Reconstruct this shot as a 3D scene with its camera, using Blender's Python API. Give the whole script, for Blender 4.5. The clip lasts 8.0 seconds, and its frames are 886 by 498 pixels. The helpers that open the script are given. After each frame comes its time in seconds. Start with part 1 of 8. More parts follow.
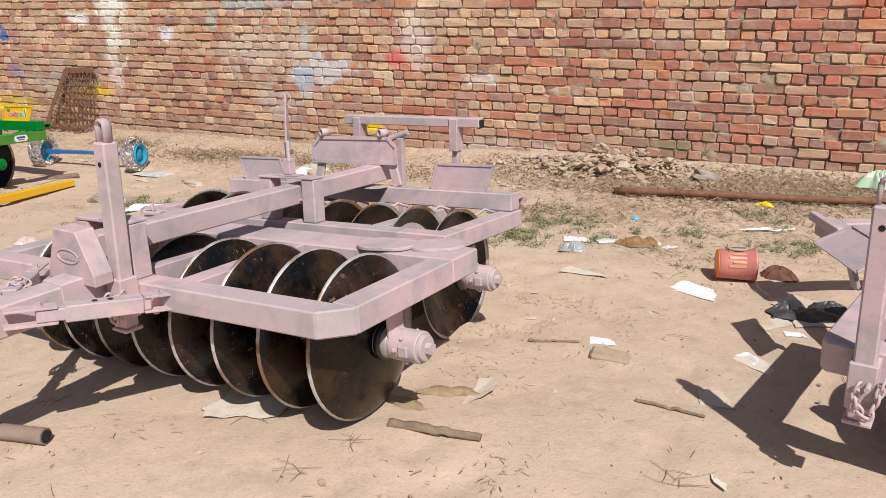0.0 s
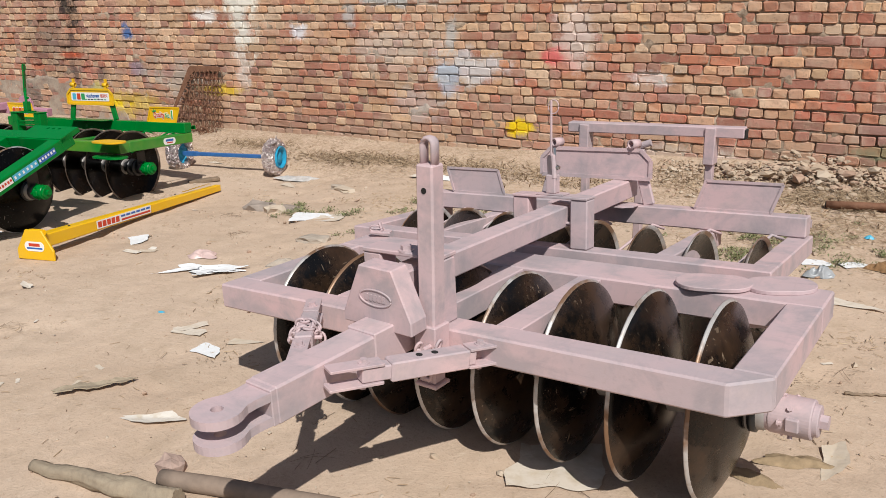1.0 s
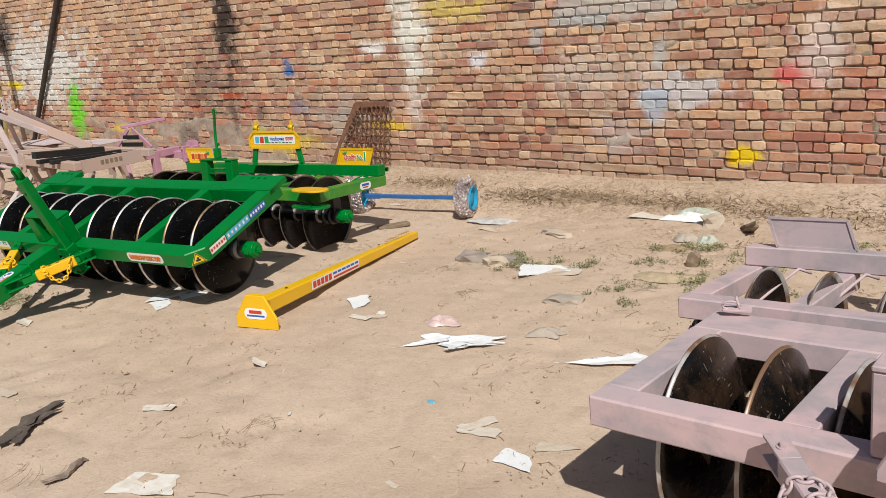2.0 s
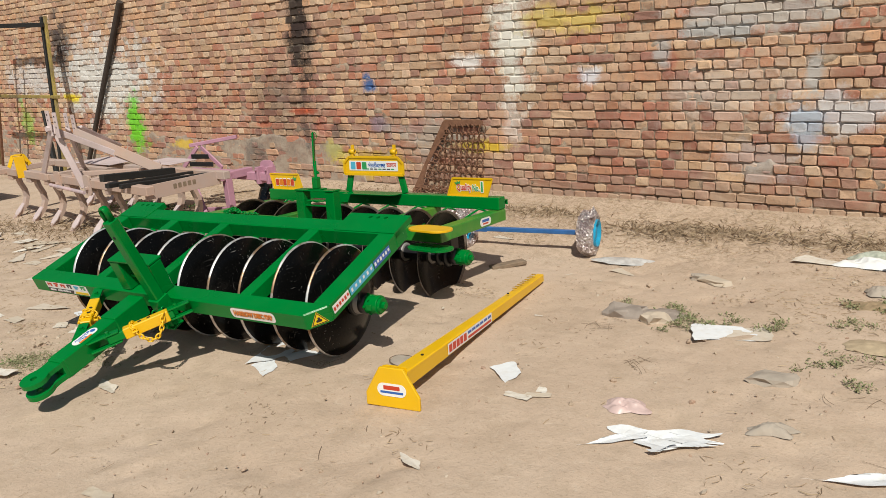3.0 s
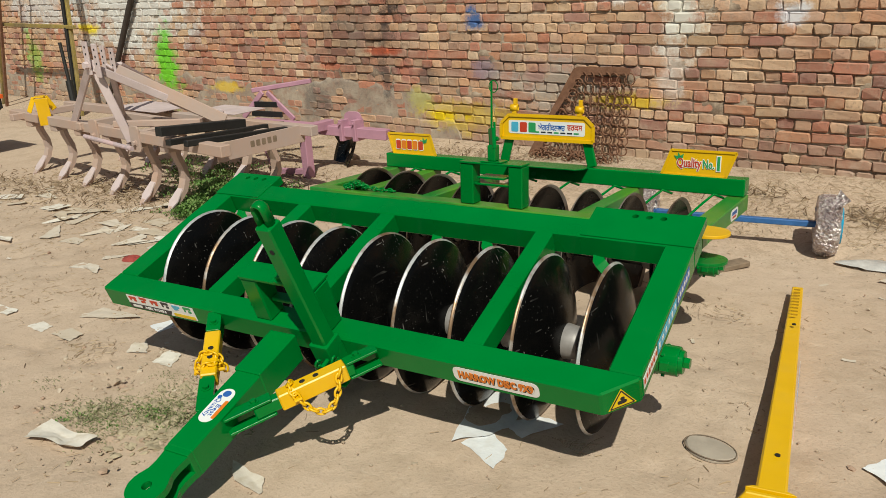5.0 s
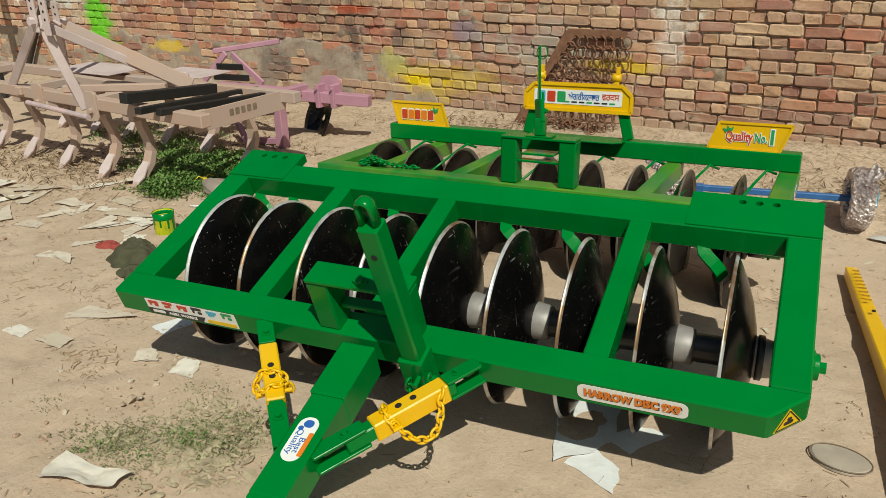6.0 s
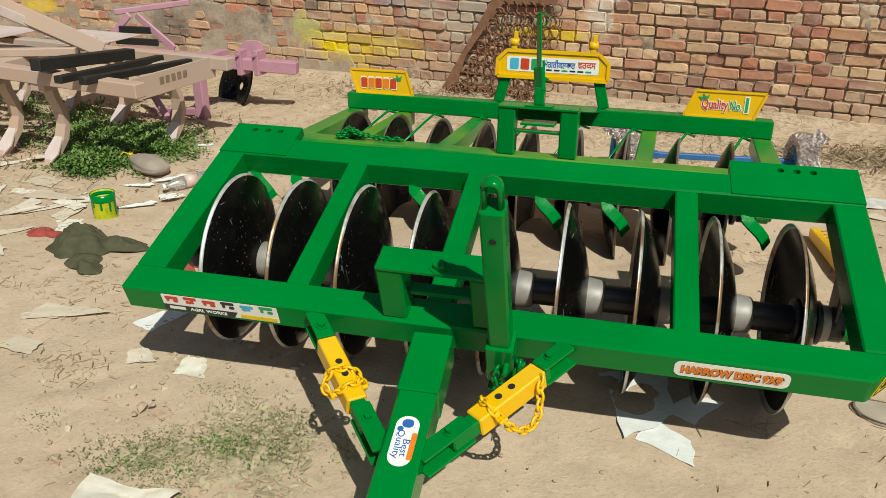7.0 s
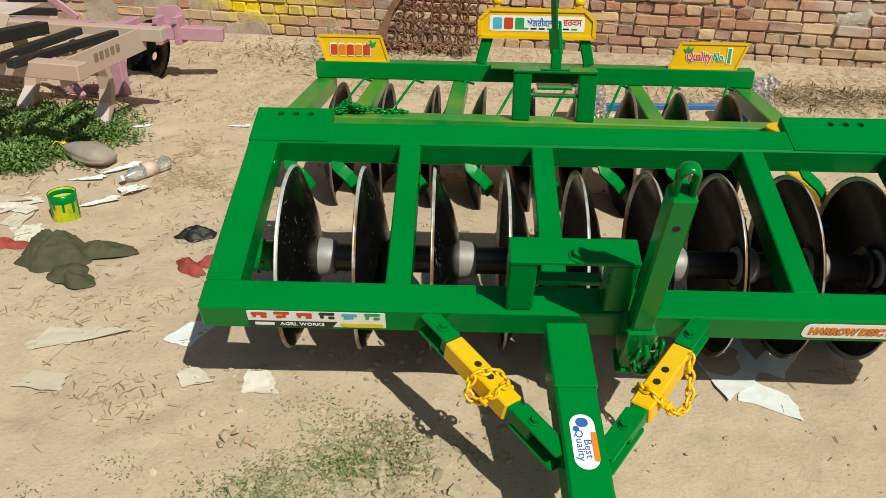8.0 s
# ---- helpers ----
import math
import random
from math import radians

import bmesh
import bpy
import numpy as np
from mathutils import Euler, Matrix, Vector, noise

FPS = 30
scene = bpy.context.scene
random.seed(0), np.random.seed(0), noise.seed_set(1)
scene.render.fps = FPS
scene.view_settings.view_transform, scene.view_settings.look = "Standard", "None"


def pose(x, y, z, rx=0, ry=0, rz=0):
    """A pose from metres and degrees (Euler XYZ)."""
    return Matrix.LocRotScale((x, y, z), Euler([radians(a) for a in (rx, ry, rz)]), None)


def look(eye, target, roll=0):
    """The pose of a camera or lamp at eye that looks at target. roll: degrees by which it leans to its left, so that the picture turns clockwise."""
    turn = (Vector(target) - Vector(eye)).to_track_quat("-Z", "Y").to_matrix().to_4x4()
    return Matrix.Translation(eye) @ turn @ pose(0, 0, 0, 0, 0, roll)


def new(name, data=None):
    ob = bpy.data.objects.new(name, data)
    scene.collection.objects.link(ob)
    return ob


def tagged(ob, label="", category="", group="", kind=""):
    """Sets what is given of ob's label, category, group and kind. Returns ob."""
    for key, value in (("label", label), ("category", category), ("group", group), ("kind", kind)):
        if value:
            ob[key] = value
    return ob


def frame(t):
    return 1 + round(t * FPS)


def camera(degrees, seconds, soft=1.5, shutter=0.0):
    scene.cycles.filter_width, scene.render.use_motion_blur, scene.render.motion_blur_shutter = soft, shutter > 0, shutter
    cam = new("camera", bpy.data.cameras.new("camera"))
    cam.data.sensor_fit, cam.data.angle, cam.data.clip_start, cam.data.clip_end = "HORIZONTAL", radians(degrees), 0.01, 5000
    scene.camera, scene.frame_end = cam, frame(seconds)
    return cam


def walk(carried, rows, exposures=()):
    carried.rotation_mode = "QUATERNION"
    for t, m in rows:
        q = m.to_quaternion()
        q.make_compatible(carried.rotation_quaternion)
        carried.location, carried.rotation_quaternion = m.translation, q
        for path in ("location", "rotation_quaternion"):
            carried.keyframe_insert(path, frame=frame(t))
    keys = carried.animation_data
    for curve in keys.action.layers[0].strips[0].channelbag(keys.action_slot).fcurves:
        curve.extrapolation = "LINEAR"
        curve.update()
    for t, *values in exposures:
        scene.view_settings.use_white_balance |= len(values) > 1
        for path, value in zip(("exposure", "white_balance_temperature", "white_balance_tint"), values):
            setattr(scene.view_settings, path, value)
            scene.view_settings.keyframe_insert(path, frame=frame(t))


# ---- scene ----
cam = camera(59.0, 8.0, 0.6)
PATH = [
    (0, (0.099, -0.316, 1.528), (-0.732, 1.394, 0.909), -1.3),
    (0.5, (-0.415, -0.315, 1.508), (-1.317, 1.356, 0.882), -1.0),
    (0.7, (-0.622, -0.298, 1.525), (-1.523, 1.378, 0.909), -2.3),
    (1, (-0.98, -0.304, 1.537), (-1.927, 1.343, 0.911), -1.7),
    (1.5, (-1.633, -0.275, 1.54), (-2.706, 1.307, 0.951), -2.8),
    (1.6, (-1.714, -0.242, 1.533), (-2.811, 1.327, 0.956), -3.2),
    (2, (-2.192, -0.145, 1.561), (-3.354, 1.386, 1.005), -4.9),
    (2.2, (-2.479, -0.104, 1.53), (-3.671, 1.413, 1.004), -3.6),
    (3.3, (-3.493, 0.229, 1.657), (-4.727, 1.711, 1.127), -5.1),
    (3.5, (-3.713, 0.287, 1.626), (-4.945, 1.77, 1.095), -4.0),
    (4, (-4.187, 0.457, 1.601), (-5.406, 1.944, 1.052), -3.9),
    (4.5, (-4.646, 0.621, 1.583), (-5.858, 2.092, 0.978), -4.0),
    (4.7, (-4.827, 0.618, 1.567), (-6.052, 2.066, 0.932), -3.5),
    (5.8, (-5.659, 0.631, 1.543), (-6.678, 2.188, 0.809), -2.4),
    (6, (-5.779, 0.612, 1.55), (-6.777, 2.169, 0.789), -2.0),
    (6.5, (-6.102, 0.477, 1.573), (-6.912, 2.13, 0.79), -1.2),
    (7, (-6.412, 0.455, 1.538), (-7.066, 2.147, 0.696), 0.5),
    (7.5, (-6.766, 0.494, 1.551), (-7.237, 2.211, 0.639), 0.7),
    (8, (-7.172, 0.418, 1.575), (-7.448, 2.155, 0.622), 0.8),
]
walk(cam, [(t, look(eye, target, roll)) for t, eye, target, roll in PATH],
     ((0, 0.01, 6400, 9), (0.5, -0.1, 6350, 8), (1, -0.12, 6350, 8), (2, -0.15, 6450, 7), (3.5, -0.24, 6650, 3), (4.5, -0.28, 6700, 1), (5.8, -0.34, 6800, -3), (7.0, -0.15, 6750, -5), (8, -0.08, 6800, -5)))

# ---------------------------------------------------------------- light
SUN_AZ = (0.67, -0.742)           # towards the sun, on the ground
SUN_EL = radians(50)
world = bpy.data.worlds.new("sky")
scene.world = world
world.use_nodes = True
wt = world.node_tree
sky = wt.nodes.new("ShaderNodeTexSky")
sky.sky_type = "NISHITA"
sky.sun_disc = False
sky.sun_elevation = SUN_EL
sky.sun_rotation = math.atan2(SUN_AZ[0], SUN_AZ[1])
sky.dust_density = 2.0
wt.nodes["Background"].inputs["Strength"].default_value = 0.062
wt.links.new(sky.outputs["Color"], wt.nodes["Background"].inputs["Color"])
sun_data = bpy.data.lights.new("sun", "SUN")
sun_data.energy = 5.0
sun_data.angle = radians(0.55)
sun_data.color = (1.0, 0.95, 0.885)
sun = new("sun", sun_data)
sun_way = Vector((SUN_AZ[0] * math.cos(SUN_EL), SUN_AZ[1] * math.cos(SUN_EL), math.sin(SUN_EL)))
sun.matrix_basis = look(sun_way * 30, (0, 0, 0))


# ---------------------------------------------------------------- material kit
class Mat:
    """A node material with short helpers."""

    def __init__(self, name, rough=0.6, metal=0.0, spec=0.5):
        self.m = bpy.data.materials.new(name)
        self.m.use_nodes = True
        self.t = self.m.node_tree
        self.b = self.t.nodes["Principled BSDF"]
        self.b.inputs["Roughness"].default_value = rough
        self.b.inputs["Metallic"].default_value = metal
        self.b.inputs["Specular IOR Level"].default_value = spec
        self._pos = None

    def node(self, kind, **props):
        n = self.t.nodes.new(kind)
        for k, v in props.items():
            setattr(n, k, v)
        return n

    def link(self, a, b):
        self.t.links.new(a, b)

    def put(self, sock, v):
        if hasattr(v, "is_linked"):
            self.link(v, sock)
        elif isinstance(v, (tuple, list)) and len(v) == 3 and sock.type == "RGBA":
            sock.default_value = (*v, 1)
        else:
            sock.default_value = v

    def pos(self):
        if not self._pos:
            self._pos = self.node("ShaderNodeNewGeometry")
        return self._pos.outputs["Position"]

    def island(self):
        self.pos()
        return self._pos.outputs["Random Per Island"]

    def noise(self, scale, detail=4, rough=0.55, stretch=None, coord=None, distort=0.0):
        n = self.node("ShaderNodeTexNoise")
        n.inputs["Scale"].default_value = scale
        n.inputs["Detail"].default_value = detail
        n.inputs["Roughness"].default_value = rough
        n.inputs["Distortion"].default_value = distort
        c = coord or self.pos()
        if stretch:
            mp = self.node("ShaderNodeMapping")
            mp.inputs["Scale"].default_value = stretch
            self.link(c, mp.inputs["Vector"])
            c = mp.outputs["Vector"]
        self.link(c, n.inputs["Vector"])
        return n.outputs["Fac"]

    def ramp(self, fac, stops, mode="LINEAR"):
        r = self.node("ShaderNodeValToRGB")
        r.color_ramp.interpolation = mode
        e = r.color_ramp.elements
        while len(e) < len(stops):
            e.new(0.5)
        for el, (p, c) in zip(e, stops):
            el.position = p
            el.color = (*c, 1) if isinstance(c, (tuple, list)) else (c, c, c, 1)
        self.link(fac, r.inputs["Fac"])
        return r.outputs["Color"]

    def mix(self, fac, a, b, mode="MIX"):
        n = self.node("ShaderNodeMix", data_type="RGBA", blend_type=mode)
        self.put(n.inputs["Factor"], fac)
        self.put(n.inputs[6], a)
        self.put(n.inputs[7], b)
        return n.outputs[2]

    def math(self, op, a, b=0.0, c=0.0, clamp=False):
        n = self.node("ShaderNodeMath", operation=op, use_clamp=clamp)
        self.put(n.inputs[0], a)
        self.put(n.inputs[1], b)
        self.put(n.inputs[2], c)
        return n.outputs[0]

    def xyz(self):
        n = self.node("ShaderNodeSeparateXYZ")
        self.link(self.pos(), n.inputs[0])
        return n.outputs

    def bump(self, height, strength=0.3, dist=0.01):
        n = self.node("ShaderNodeBump")
        n.inputs["Strength"].default_value = strength
        n.inputs["Distance"].default_value = dist
        self.link(height, n.inputs["Height"])
        self.link(n.outputs["Normal"], self.b.inputs["Normal"])

    def color(self, c):
        self.put(self.b.inputs["Base Color"], c)
        return self

    def rough(self, r):
        self.put(self.b.inputs["Roughness"], r)
        return self


def painted(name, base, dirt, rough, wear=0.55, spec=0.5, dust=(0.42, 0.33, 0.23), dust_amount=0.12, bump=0.08):
    """Brushed paint on steel: uneven coat, streaks, a little dust."""
    k = Mat(name, rough, 0, spec)
    big = k.noise(3.0, 3)
    fine = k.noise(60, 4, 0.6, (1, 1, 0.35))
    c = k.mix(k.ramp(big, [(0.35, 0.0), (0.7, 1.0)]), base, dirt)
    c = k.mix(k.math("MULTIPLY", k.ramp(fine, [(wear, 0.0), (wear + 0.2, 1.0)]), 0.5), c, dirt)
    c = k.mix(k.math("MULTIPLY", k.ramp(k.noise(9, 5), [(0.45, 0.0), (0.75, 1.0)]), dust_amount), c, dust)
    k.color(c)
    k.rough(k.math("ADD", k.math("MULTIPLY", big, 0.25), rough - 0.1))
    k.bump(k.noise(140, 3), bump, 0.004)
    return k.m


def plain(name, c, rough=0.5, metal=0.0, var=0.12, scale=30, spec=0.5, bump=0.1):
    k = Mat(name, rough, metal, spec)
    d = tuple(v * (1 - 2 * var) for v in c)
    l = tuple(min(1, v * (1 + var)) for v in c)
    k.color(k.mix(k.noise(scale, 4), d, l))
    k.rough(k.math("ADD", k.math("MULTIPLY", k.noise(scale * 0.4, 3), 0.2), rough - 0.1))
    k.bump(k.noise(scale * 4, 3), bump, 0.003)
    return k.m


# ---------------------------------------------------------------- materials
def make_sand():
    k = Mat("dry_sand", 0.92, 0, 0.15)
    big = k.noise(0.7, 4, 0.6)
    mid = k.noise(5.5, 5, 0.62)
    fine = k.noise(75, 4, 0.7)
    c = k.mix(k.ramp(big, [(0.3, 0.0), (0.7, 1.0)]), (0.482, 0.362, 0.270), (0.548, 0.427, 0.330))
    c = k.mix(k.math("MULTIPLY", k.ramp(mid, [(0.48, 0.0), (0.74, 1.0)]), 0.55), c, (0.37, 0.28, 0.20))
    c = k.mix(k.math("MULTIPLY", k.ramp(fine, [(0.54, 0.0), (0.74, 1.0)]), 0.52), c, (0.25, 0.187, 0.135))
    # trodden straw and chaff towards the wall
    y = k.xyz()[1]
    near_wall = k.ramp(k.math("MULTIPLY_ADD", y, 0.5, k.math("ADD", k.math("MULTIPLY_ADD", k.noise(1.3, 4), 0.9, -2.75), k.ramp(k.math("MULTIPLY_ADD", k.xyz()[0], 0.4, 1.3), [(0.0, 0.0), (0.5, 0.45)]))), [(0.1, 0.0), (0.6, 1.0)])
    chaff = k.ramp(k.noise(24, 5, 0.7, None, None, 1.2), [(0.46, 0.0), (0.6, 1.0)])
    c = k.mix(k.math("MULTIPLY", k.math("MULTIPLY", near_wall, chaff), 0.55), c, (0.235, 0.175, 0.115))
    # faint darkening in the colour for the shadows where the old implements stand
    x = k.xyz()[0]
    dark = k.ramp(k.math("ADD", k.math("MULTIPLY_ADD", x, -0.35, -3.05), k.math("MULTIPLY", k.noise(1.1, 5, 0.65), 1.2)), [(0.45, 0.0), (0.95, 1.0)])
    c = k.mix(k.math("MULTIPLY", dark, 0.04), c, (0.24, 0.19, 0.145))
    vor = k.node("ShaderNodeTexVoronoi")
    vor.inputs["Scale"].default_value = 11
    k.link(k.pos(), vor.inputs["Vector"])
    pock = k.ramp(vor.outputs["Distance"], [(0.0, 0.0), (0.5, 1.0)])
    clod = k.noise(19, 5, 0.7, None, None, 0.8)
    c = k.mix(k.math("MULTIPLY", k.ramp(clod, [(0.58, 0.0), (0.74, 1.0)]), 0.4), c, (0.33, 0.245, 0.165))
    c = k.mix(k.math("MULTIPLY", k.ramp(clod, [(0.28, 1.0), (0.44, 0.0)]), 0.5), c, (0.60, 0.49, 0.385))
    k.color(c)
    h = k.math("ADD", k.math("MULTIPLY", mid, 0.45), k.math("ADD", k.math("MULTIPLY", fine, 0.45), k.math("MULTIPLY", clod, 0.7)))
    h = k.math("ADD", h, k.math("MULTIPLY", pock, 0.35))
    k.bump(h, 0.42, 0.017)
    return k.m


PAINT_MARKS = [
    # x, z, half width, half height, colour, strength
    (-7.48, 1.50, 0.30, 0.95, (0.76, 0.76, 0.70), 0.85), (-8.02, 1.34, 0.30, 0.12, (0.78, 0.76, 0.74), 0.9),
    (-7.52, 0.72, 0.16, 0.35, (0.70, 0.62, 0.58), 0.5), (-9.37, 1.15, 0.17, 0.15, (0.03, 0.13, 0.36), 0.9),
    (-9.30, 0.72, 0.18, 0.14, (0.12, 0.14, 0.30), 0.45), (-6.66, 1.15, 0.15, 0.13, (0.72, 0.74, 0.80), 0.8),
    (-10.45, 1.85, 0.34, 1.0, (0.02, 0.018, 0.02), 0.92), (-10.52, 1.0, 0.18, 0.3, (0.06, 0.05, 0.05), 0.5),
    (-16.15, 1.85, 0.5, 0.75, (0.03, 0.03, 0.04), 0.85), (-15.1, 1.40, 1.9, 0.85, (0.66, 0.66, 0.64), 0.9),
    (-17.4, 1.45, 1.3, 0.42, (0.62, 0.63, 0.64), 0.7), (-14.33, 0.66, 0.34, 0.62, (0.15, 0.55, 0.02), 0.92),
    (-17.9, 0.7, 0.36, 0.5, (0.22, 0.50, 0.06), 0.6), (-16.1, 1.12, 0.42, 0.10, (0.75, 0.60, 0.02), 0.92),
    (-6.9, 1.68, 0.75, 0.15, (0.66, 0.52, 0.12), 0.65), (-7.95, 0.50, 0.6, 0.09, (0.70, 0.50, 0.02), 0.75), (-9.6, 0.28, 0.75, 0.22, (0.62, 0.46, 0.05), 0.6),
    (-9.75, 0.27, 0.35, 0.07, (0.75, 0.56, 0.01), 0.9), (-13.1, 0.42, 0.45, 0.09, (0.72, 0.50, 0.03), 0.7),
    (-10.05, 0.42, 0.25, 0.16, (0.52, 0.52, 0.12), 0.5), (-10.6, 0.87, 0.34, 0.06, (0.60, 0.10, 0.03), 0.75),
    (-5.9, 1.24, 0.11, 0.15, (0.50, 0.12, 0.09), 0.4), (-5.15, 1.58, 0.95, 0.24, (0.50, 0.49, 0.47), 0.7),
    (-5.45, 1.0, 0.75, 0.34, (0.58, 0.53, 0.49), 0.4), (-4.62, 0.83, 0.55, 0.22, (0.62, 0.62, 0.64), 0.75),
    (-4.82, 0.72, 0.18, 0.26, (0.36, 0.46, 0.58), 0.6), (-3.52, 1.12, 0.24, 0.5, (0.70, 0.62, 0.58), 0.6),
    (-3.62, 0.88, 0.18, 0.18, (0.66, 0.12, 0.12), 0.3), (-4.04, 0.26, 0.2, 0.12, (0.78, 0.56, 0.0), 0.92),
    (-2.76, 0.77, 0.3, 0.09, (0.70, 0.68, 0.68), 0.65), (-5.2, 0.45, 0.35, 0.25, (0.52, 0.50, 0.50), 0.45),
    (-5.5, 1.47, 0.5, 0.10, (0.44, 0.43, 0.42), 0.95), (-5.98, 1.36, 0.10, 0.18, (0.44, 0.43, 0.42), 0.8), (-4.78, 1.12, 0.09, 0.26, (0.46, 0.46, 0.45), 0.8),
    (-3.72, 0.94, 0.16, 0.09, (0.66, 0.10, 0.12), 0.7), (-8.55, 0.62, 0.75, 0.30, (0.40, 0.36, 0.32), 0.75), (-8.75, 0.72, 0.22, 0.16, (0.36, 0.15, 0.13), 0.5),
    (-11.0, 1.0, 0.75, 0.7, (0.12, 0.085, 0.075), 0.5), (-11.55, 0.3, 0.3, 0.3, (0.12, 0.10, 0.095), 0.6), (-11.37, 0.70, 0.3, 0.06, (0.55, 0.10, 0.05), 0.5),
    (0.42, 1.3, 0.3, 0.35, (0.58, 0.14, 0.05), 0.3), (-1.02, 0.24, 0.22, 0.1, (0.12, 0.22, 0.12), 0.5),
    (-10.52, 0.62, 0.13, 0.3, (0.05, 0.045, 0.05), 0.7), (-9.95, 0.62, 0.16, 0.14, (0.10, 0.09, 0.09), 0.6), (-10.25, 0.68, 0.14, 0.16, (0.40, 0.12, 0.10), 0.5),
    (-2.7, 0.1, 0.4, 0.14, (0.56, 0.50, 0.44), 0.5), (-2.2, 0.08, 0.2, 0.16, (0.66, 0.60, 0.54), 0.6),
]


def wall_paint(k, c, amount=1.0, rnd=None):
    """Old daubs of paint from spraying machines before the wall, taken up unevenly by each brick."""
    xs = k.xyz()
    rag = k.noise(6, 6, 0.7)
    rag2 = k.noise(55, 4, 0.65)
    edge = k.math("ADD", k.math("MULTIPLY", rag, 1.5), k.math("MULTIPLY", rag2, 0.7))
    if rnd is not None:
        edge = k.math("ADD", edge, k.math("MULTIPLY_ADD", rnd, 0.5, -0.25))
    for x, z, hw, hh, col, s in PAINT_MARKS:
        dx = k.math("MULTIPLY", k.math("SUBTRACT", xs[0], x), 1 / hw)
        dz = k.math("MULTIPLY", k.math("SUBTRACT", xs[2], z), 1 / hh)
        d = k.math("ADD", k.math("MULTIPLY", dx, dx), k.math("MULTIPLY", dz, dz))
        d = k.math("ADD", k.math("SQRT", d), edge)
        f = k.math("MULTIPLY", k.math("MULTIPLY_ADD", d, -2.3, 4.45, True), s * amount)
        c = k.mix(f, c, col)
    return c


def make_brick(name, random_socket):
    k = Mat(name, 0.88, 0, 0.2)
    if random_socket == "object":
        oi = k.node("ShaderNodeObjectInfo")
        one = oi.outputs["Random"]
    else:
        one = k.island()
    wn = k.node("ShaderNodeTexWhiteNoise", noise_dimensions="1D")
    k.link(k.math("MULTIPLY", one, 731.0), wn.inputs["W"])
    sep = k.node("ShaderNodeSeparateColor")
    k.link(wn.outputs["Color"], sep.inputs[0])
    pick, shade, tint = sep.outputs[0], sep.outputs[1], sep.outputs[2]
    warm = k.ramp(one, [(0.0, (0.29, 0.11, 0.07)), (0.14, (0.35, 0.135, 0.08)), (0.27, (0.235, 0.10, 0.075)), (0.40, (0.38, 0.17, 0.09)),
                        (0.52, (0.27, 0.13, 0.10)), (0.64, (0.31, 0.115, 0.07)), (0.76, (0.33, 0.175, 0.125)), (0.88, (0.42, 0.24, 0.14))], "CONSTANT")
    red = k.ramp(one, [(0.0, (0.33, 0.105, 0.065)), (0.14, (0.36, 0.13, 0.07)), (0.27, (0.26, 0.095, 0.065)), (0.40, (0.40, 0.175, 0.09)),
                       (0.52, (0.29, 0.13, 0.095)), (0.64, (0.34, 0.105, 0.062)), (0.76, (0.28, 0.14, 0.115)), (0.88, (0.41, 0.235, 0.145))], "CONSTANT")
    pale = k.ramp(one, [(0.0, (0.44, 0.29, 0.185)), (0.14, (0.40, 0.245, 0.155)), (0.27, (0.46, 0.31, 0.195)), (0.40, (0.37, 0.215, 0.14)),
                        (0.52, (0.46, 0.30, 0.175)), (0.64, (0.48, 0.345, 0.235)), (0.76, (0.36, 0.21, 0.145)), (0.88, (0.42, 0.24, 0.135))], "CONSTANT")
    xs = k.xyz()
    east = k.ramp(k.math("ADD", k.math("MULTIPLY", xs[0], 0.3), k.math("MULTIPLY_ADD", k.noise(0.8, 3), 0.6, 1.3)), [(0.25, 0.0), (0.75, 1.0)])
    warm = k.mix(east, warm, red)
    # more weathered and sun-bleached high up and along the middle of the wall
    t = k.math("ADD", k.math("MULTIPLY", xs[2], 0.30), k.math("MULTIPLY", k.noise(0.6, 3), 1.0))
    t = k.math("SUBTRACT", t, k.math("MULTIPLY", k.math("MAXIMUM", k.math("ADD", xs[0], 4.4), 0.0), 0.05))
    # stretcher courses were laid with the redder bricks
    course = k.math("FLOOR", k.math("MULTIPLY", k.math("ADD", k.math("SUBTRACT", xs[2], 0.016), k.math("MULTIPLY_ADD", xs[0], 0.0105, 0.07)), 1 / 0.0835))
    t = k.math("SUBTRACT", t, k.math("MULTIPLY", k.math("FLOORED_MODULO", course, 2.0), 0.22))
    use = k.math("MULTIPLY_ADD", k.math("SUBTRACT", k.math("SUBTRACT", t, 0.13), pick), 6.0, 0.5, True)
    c = k.mix(use, warm, pale)
    c = k.mix(1.0, c, k.ramp(shade, [(0.0, 1.08), (0.5, 1.37), (1.0, 1.62)]), "MULTIPLY")
    blot = k.noise(11, 5, 0.7)
    c = k.mix(k.math("MULTIPLY", k.ramp(blot, [(0.48, 0.0), (0.68, 1.0)]), 0.45), c, k.mix(tint, (0.20, 0.10, 0.075), (0.52, 0.40, 0.28)))
    spots = k.noise(34, 5, 0.7)
    c = k.mix(k.math("MULTIPLY", k.ramp(spots, [(0.54, 0.0), (0.68, 1.0)]), 0.48), c, (0.15, 0.085, 0.06))
    pits = k.noise(95, 4, 0.7)
    c = k.mix(k.math("MULTIPLY", k.ramp(pits, [(0.58, 0.0), (0.7, 1.0)]), 0.22), c, (0.50, 0.38, 0.28))
    # cement smeared over the faces when the joints were filled
    smear = k.ramp(k.noise(4.2, 6, 0.68, (1, 1, 0.6), None, 0.7), [(0.52, 0.0), (0.66, 1.0)])
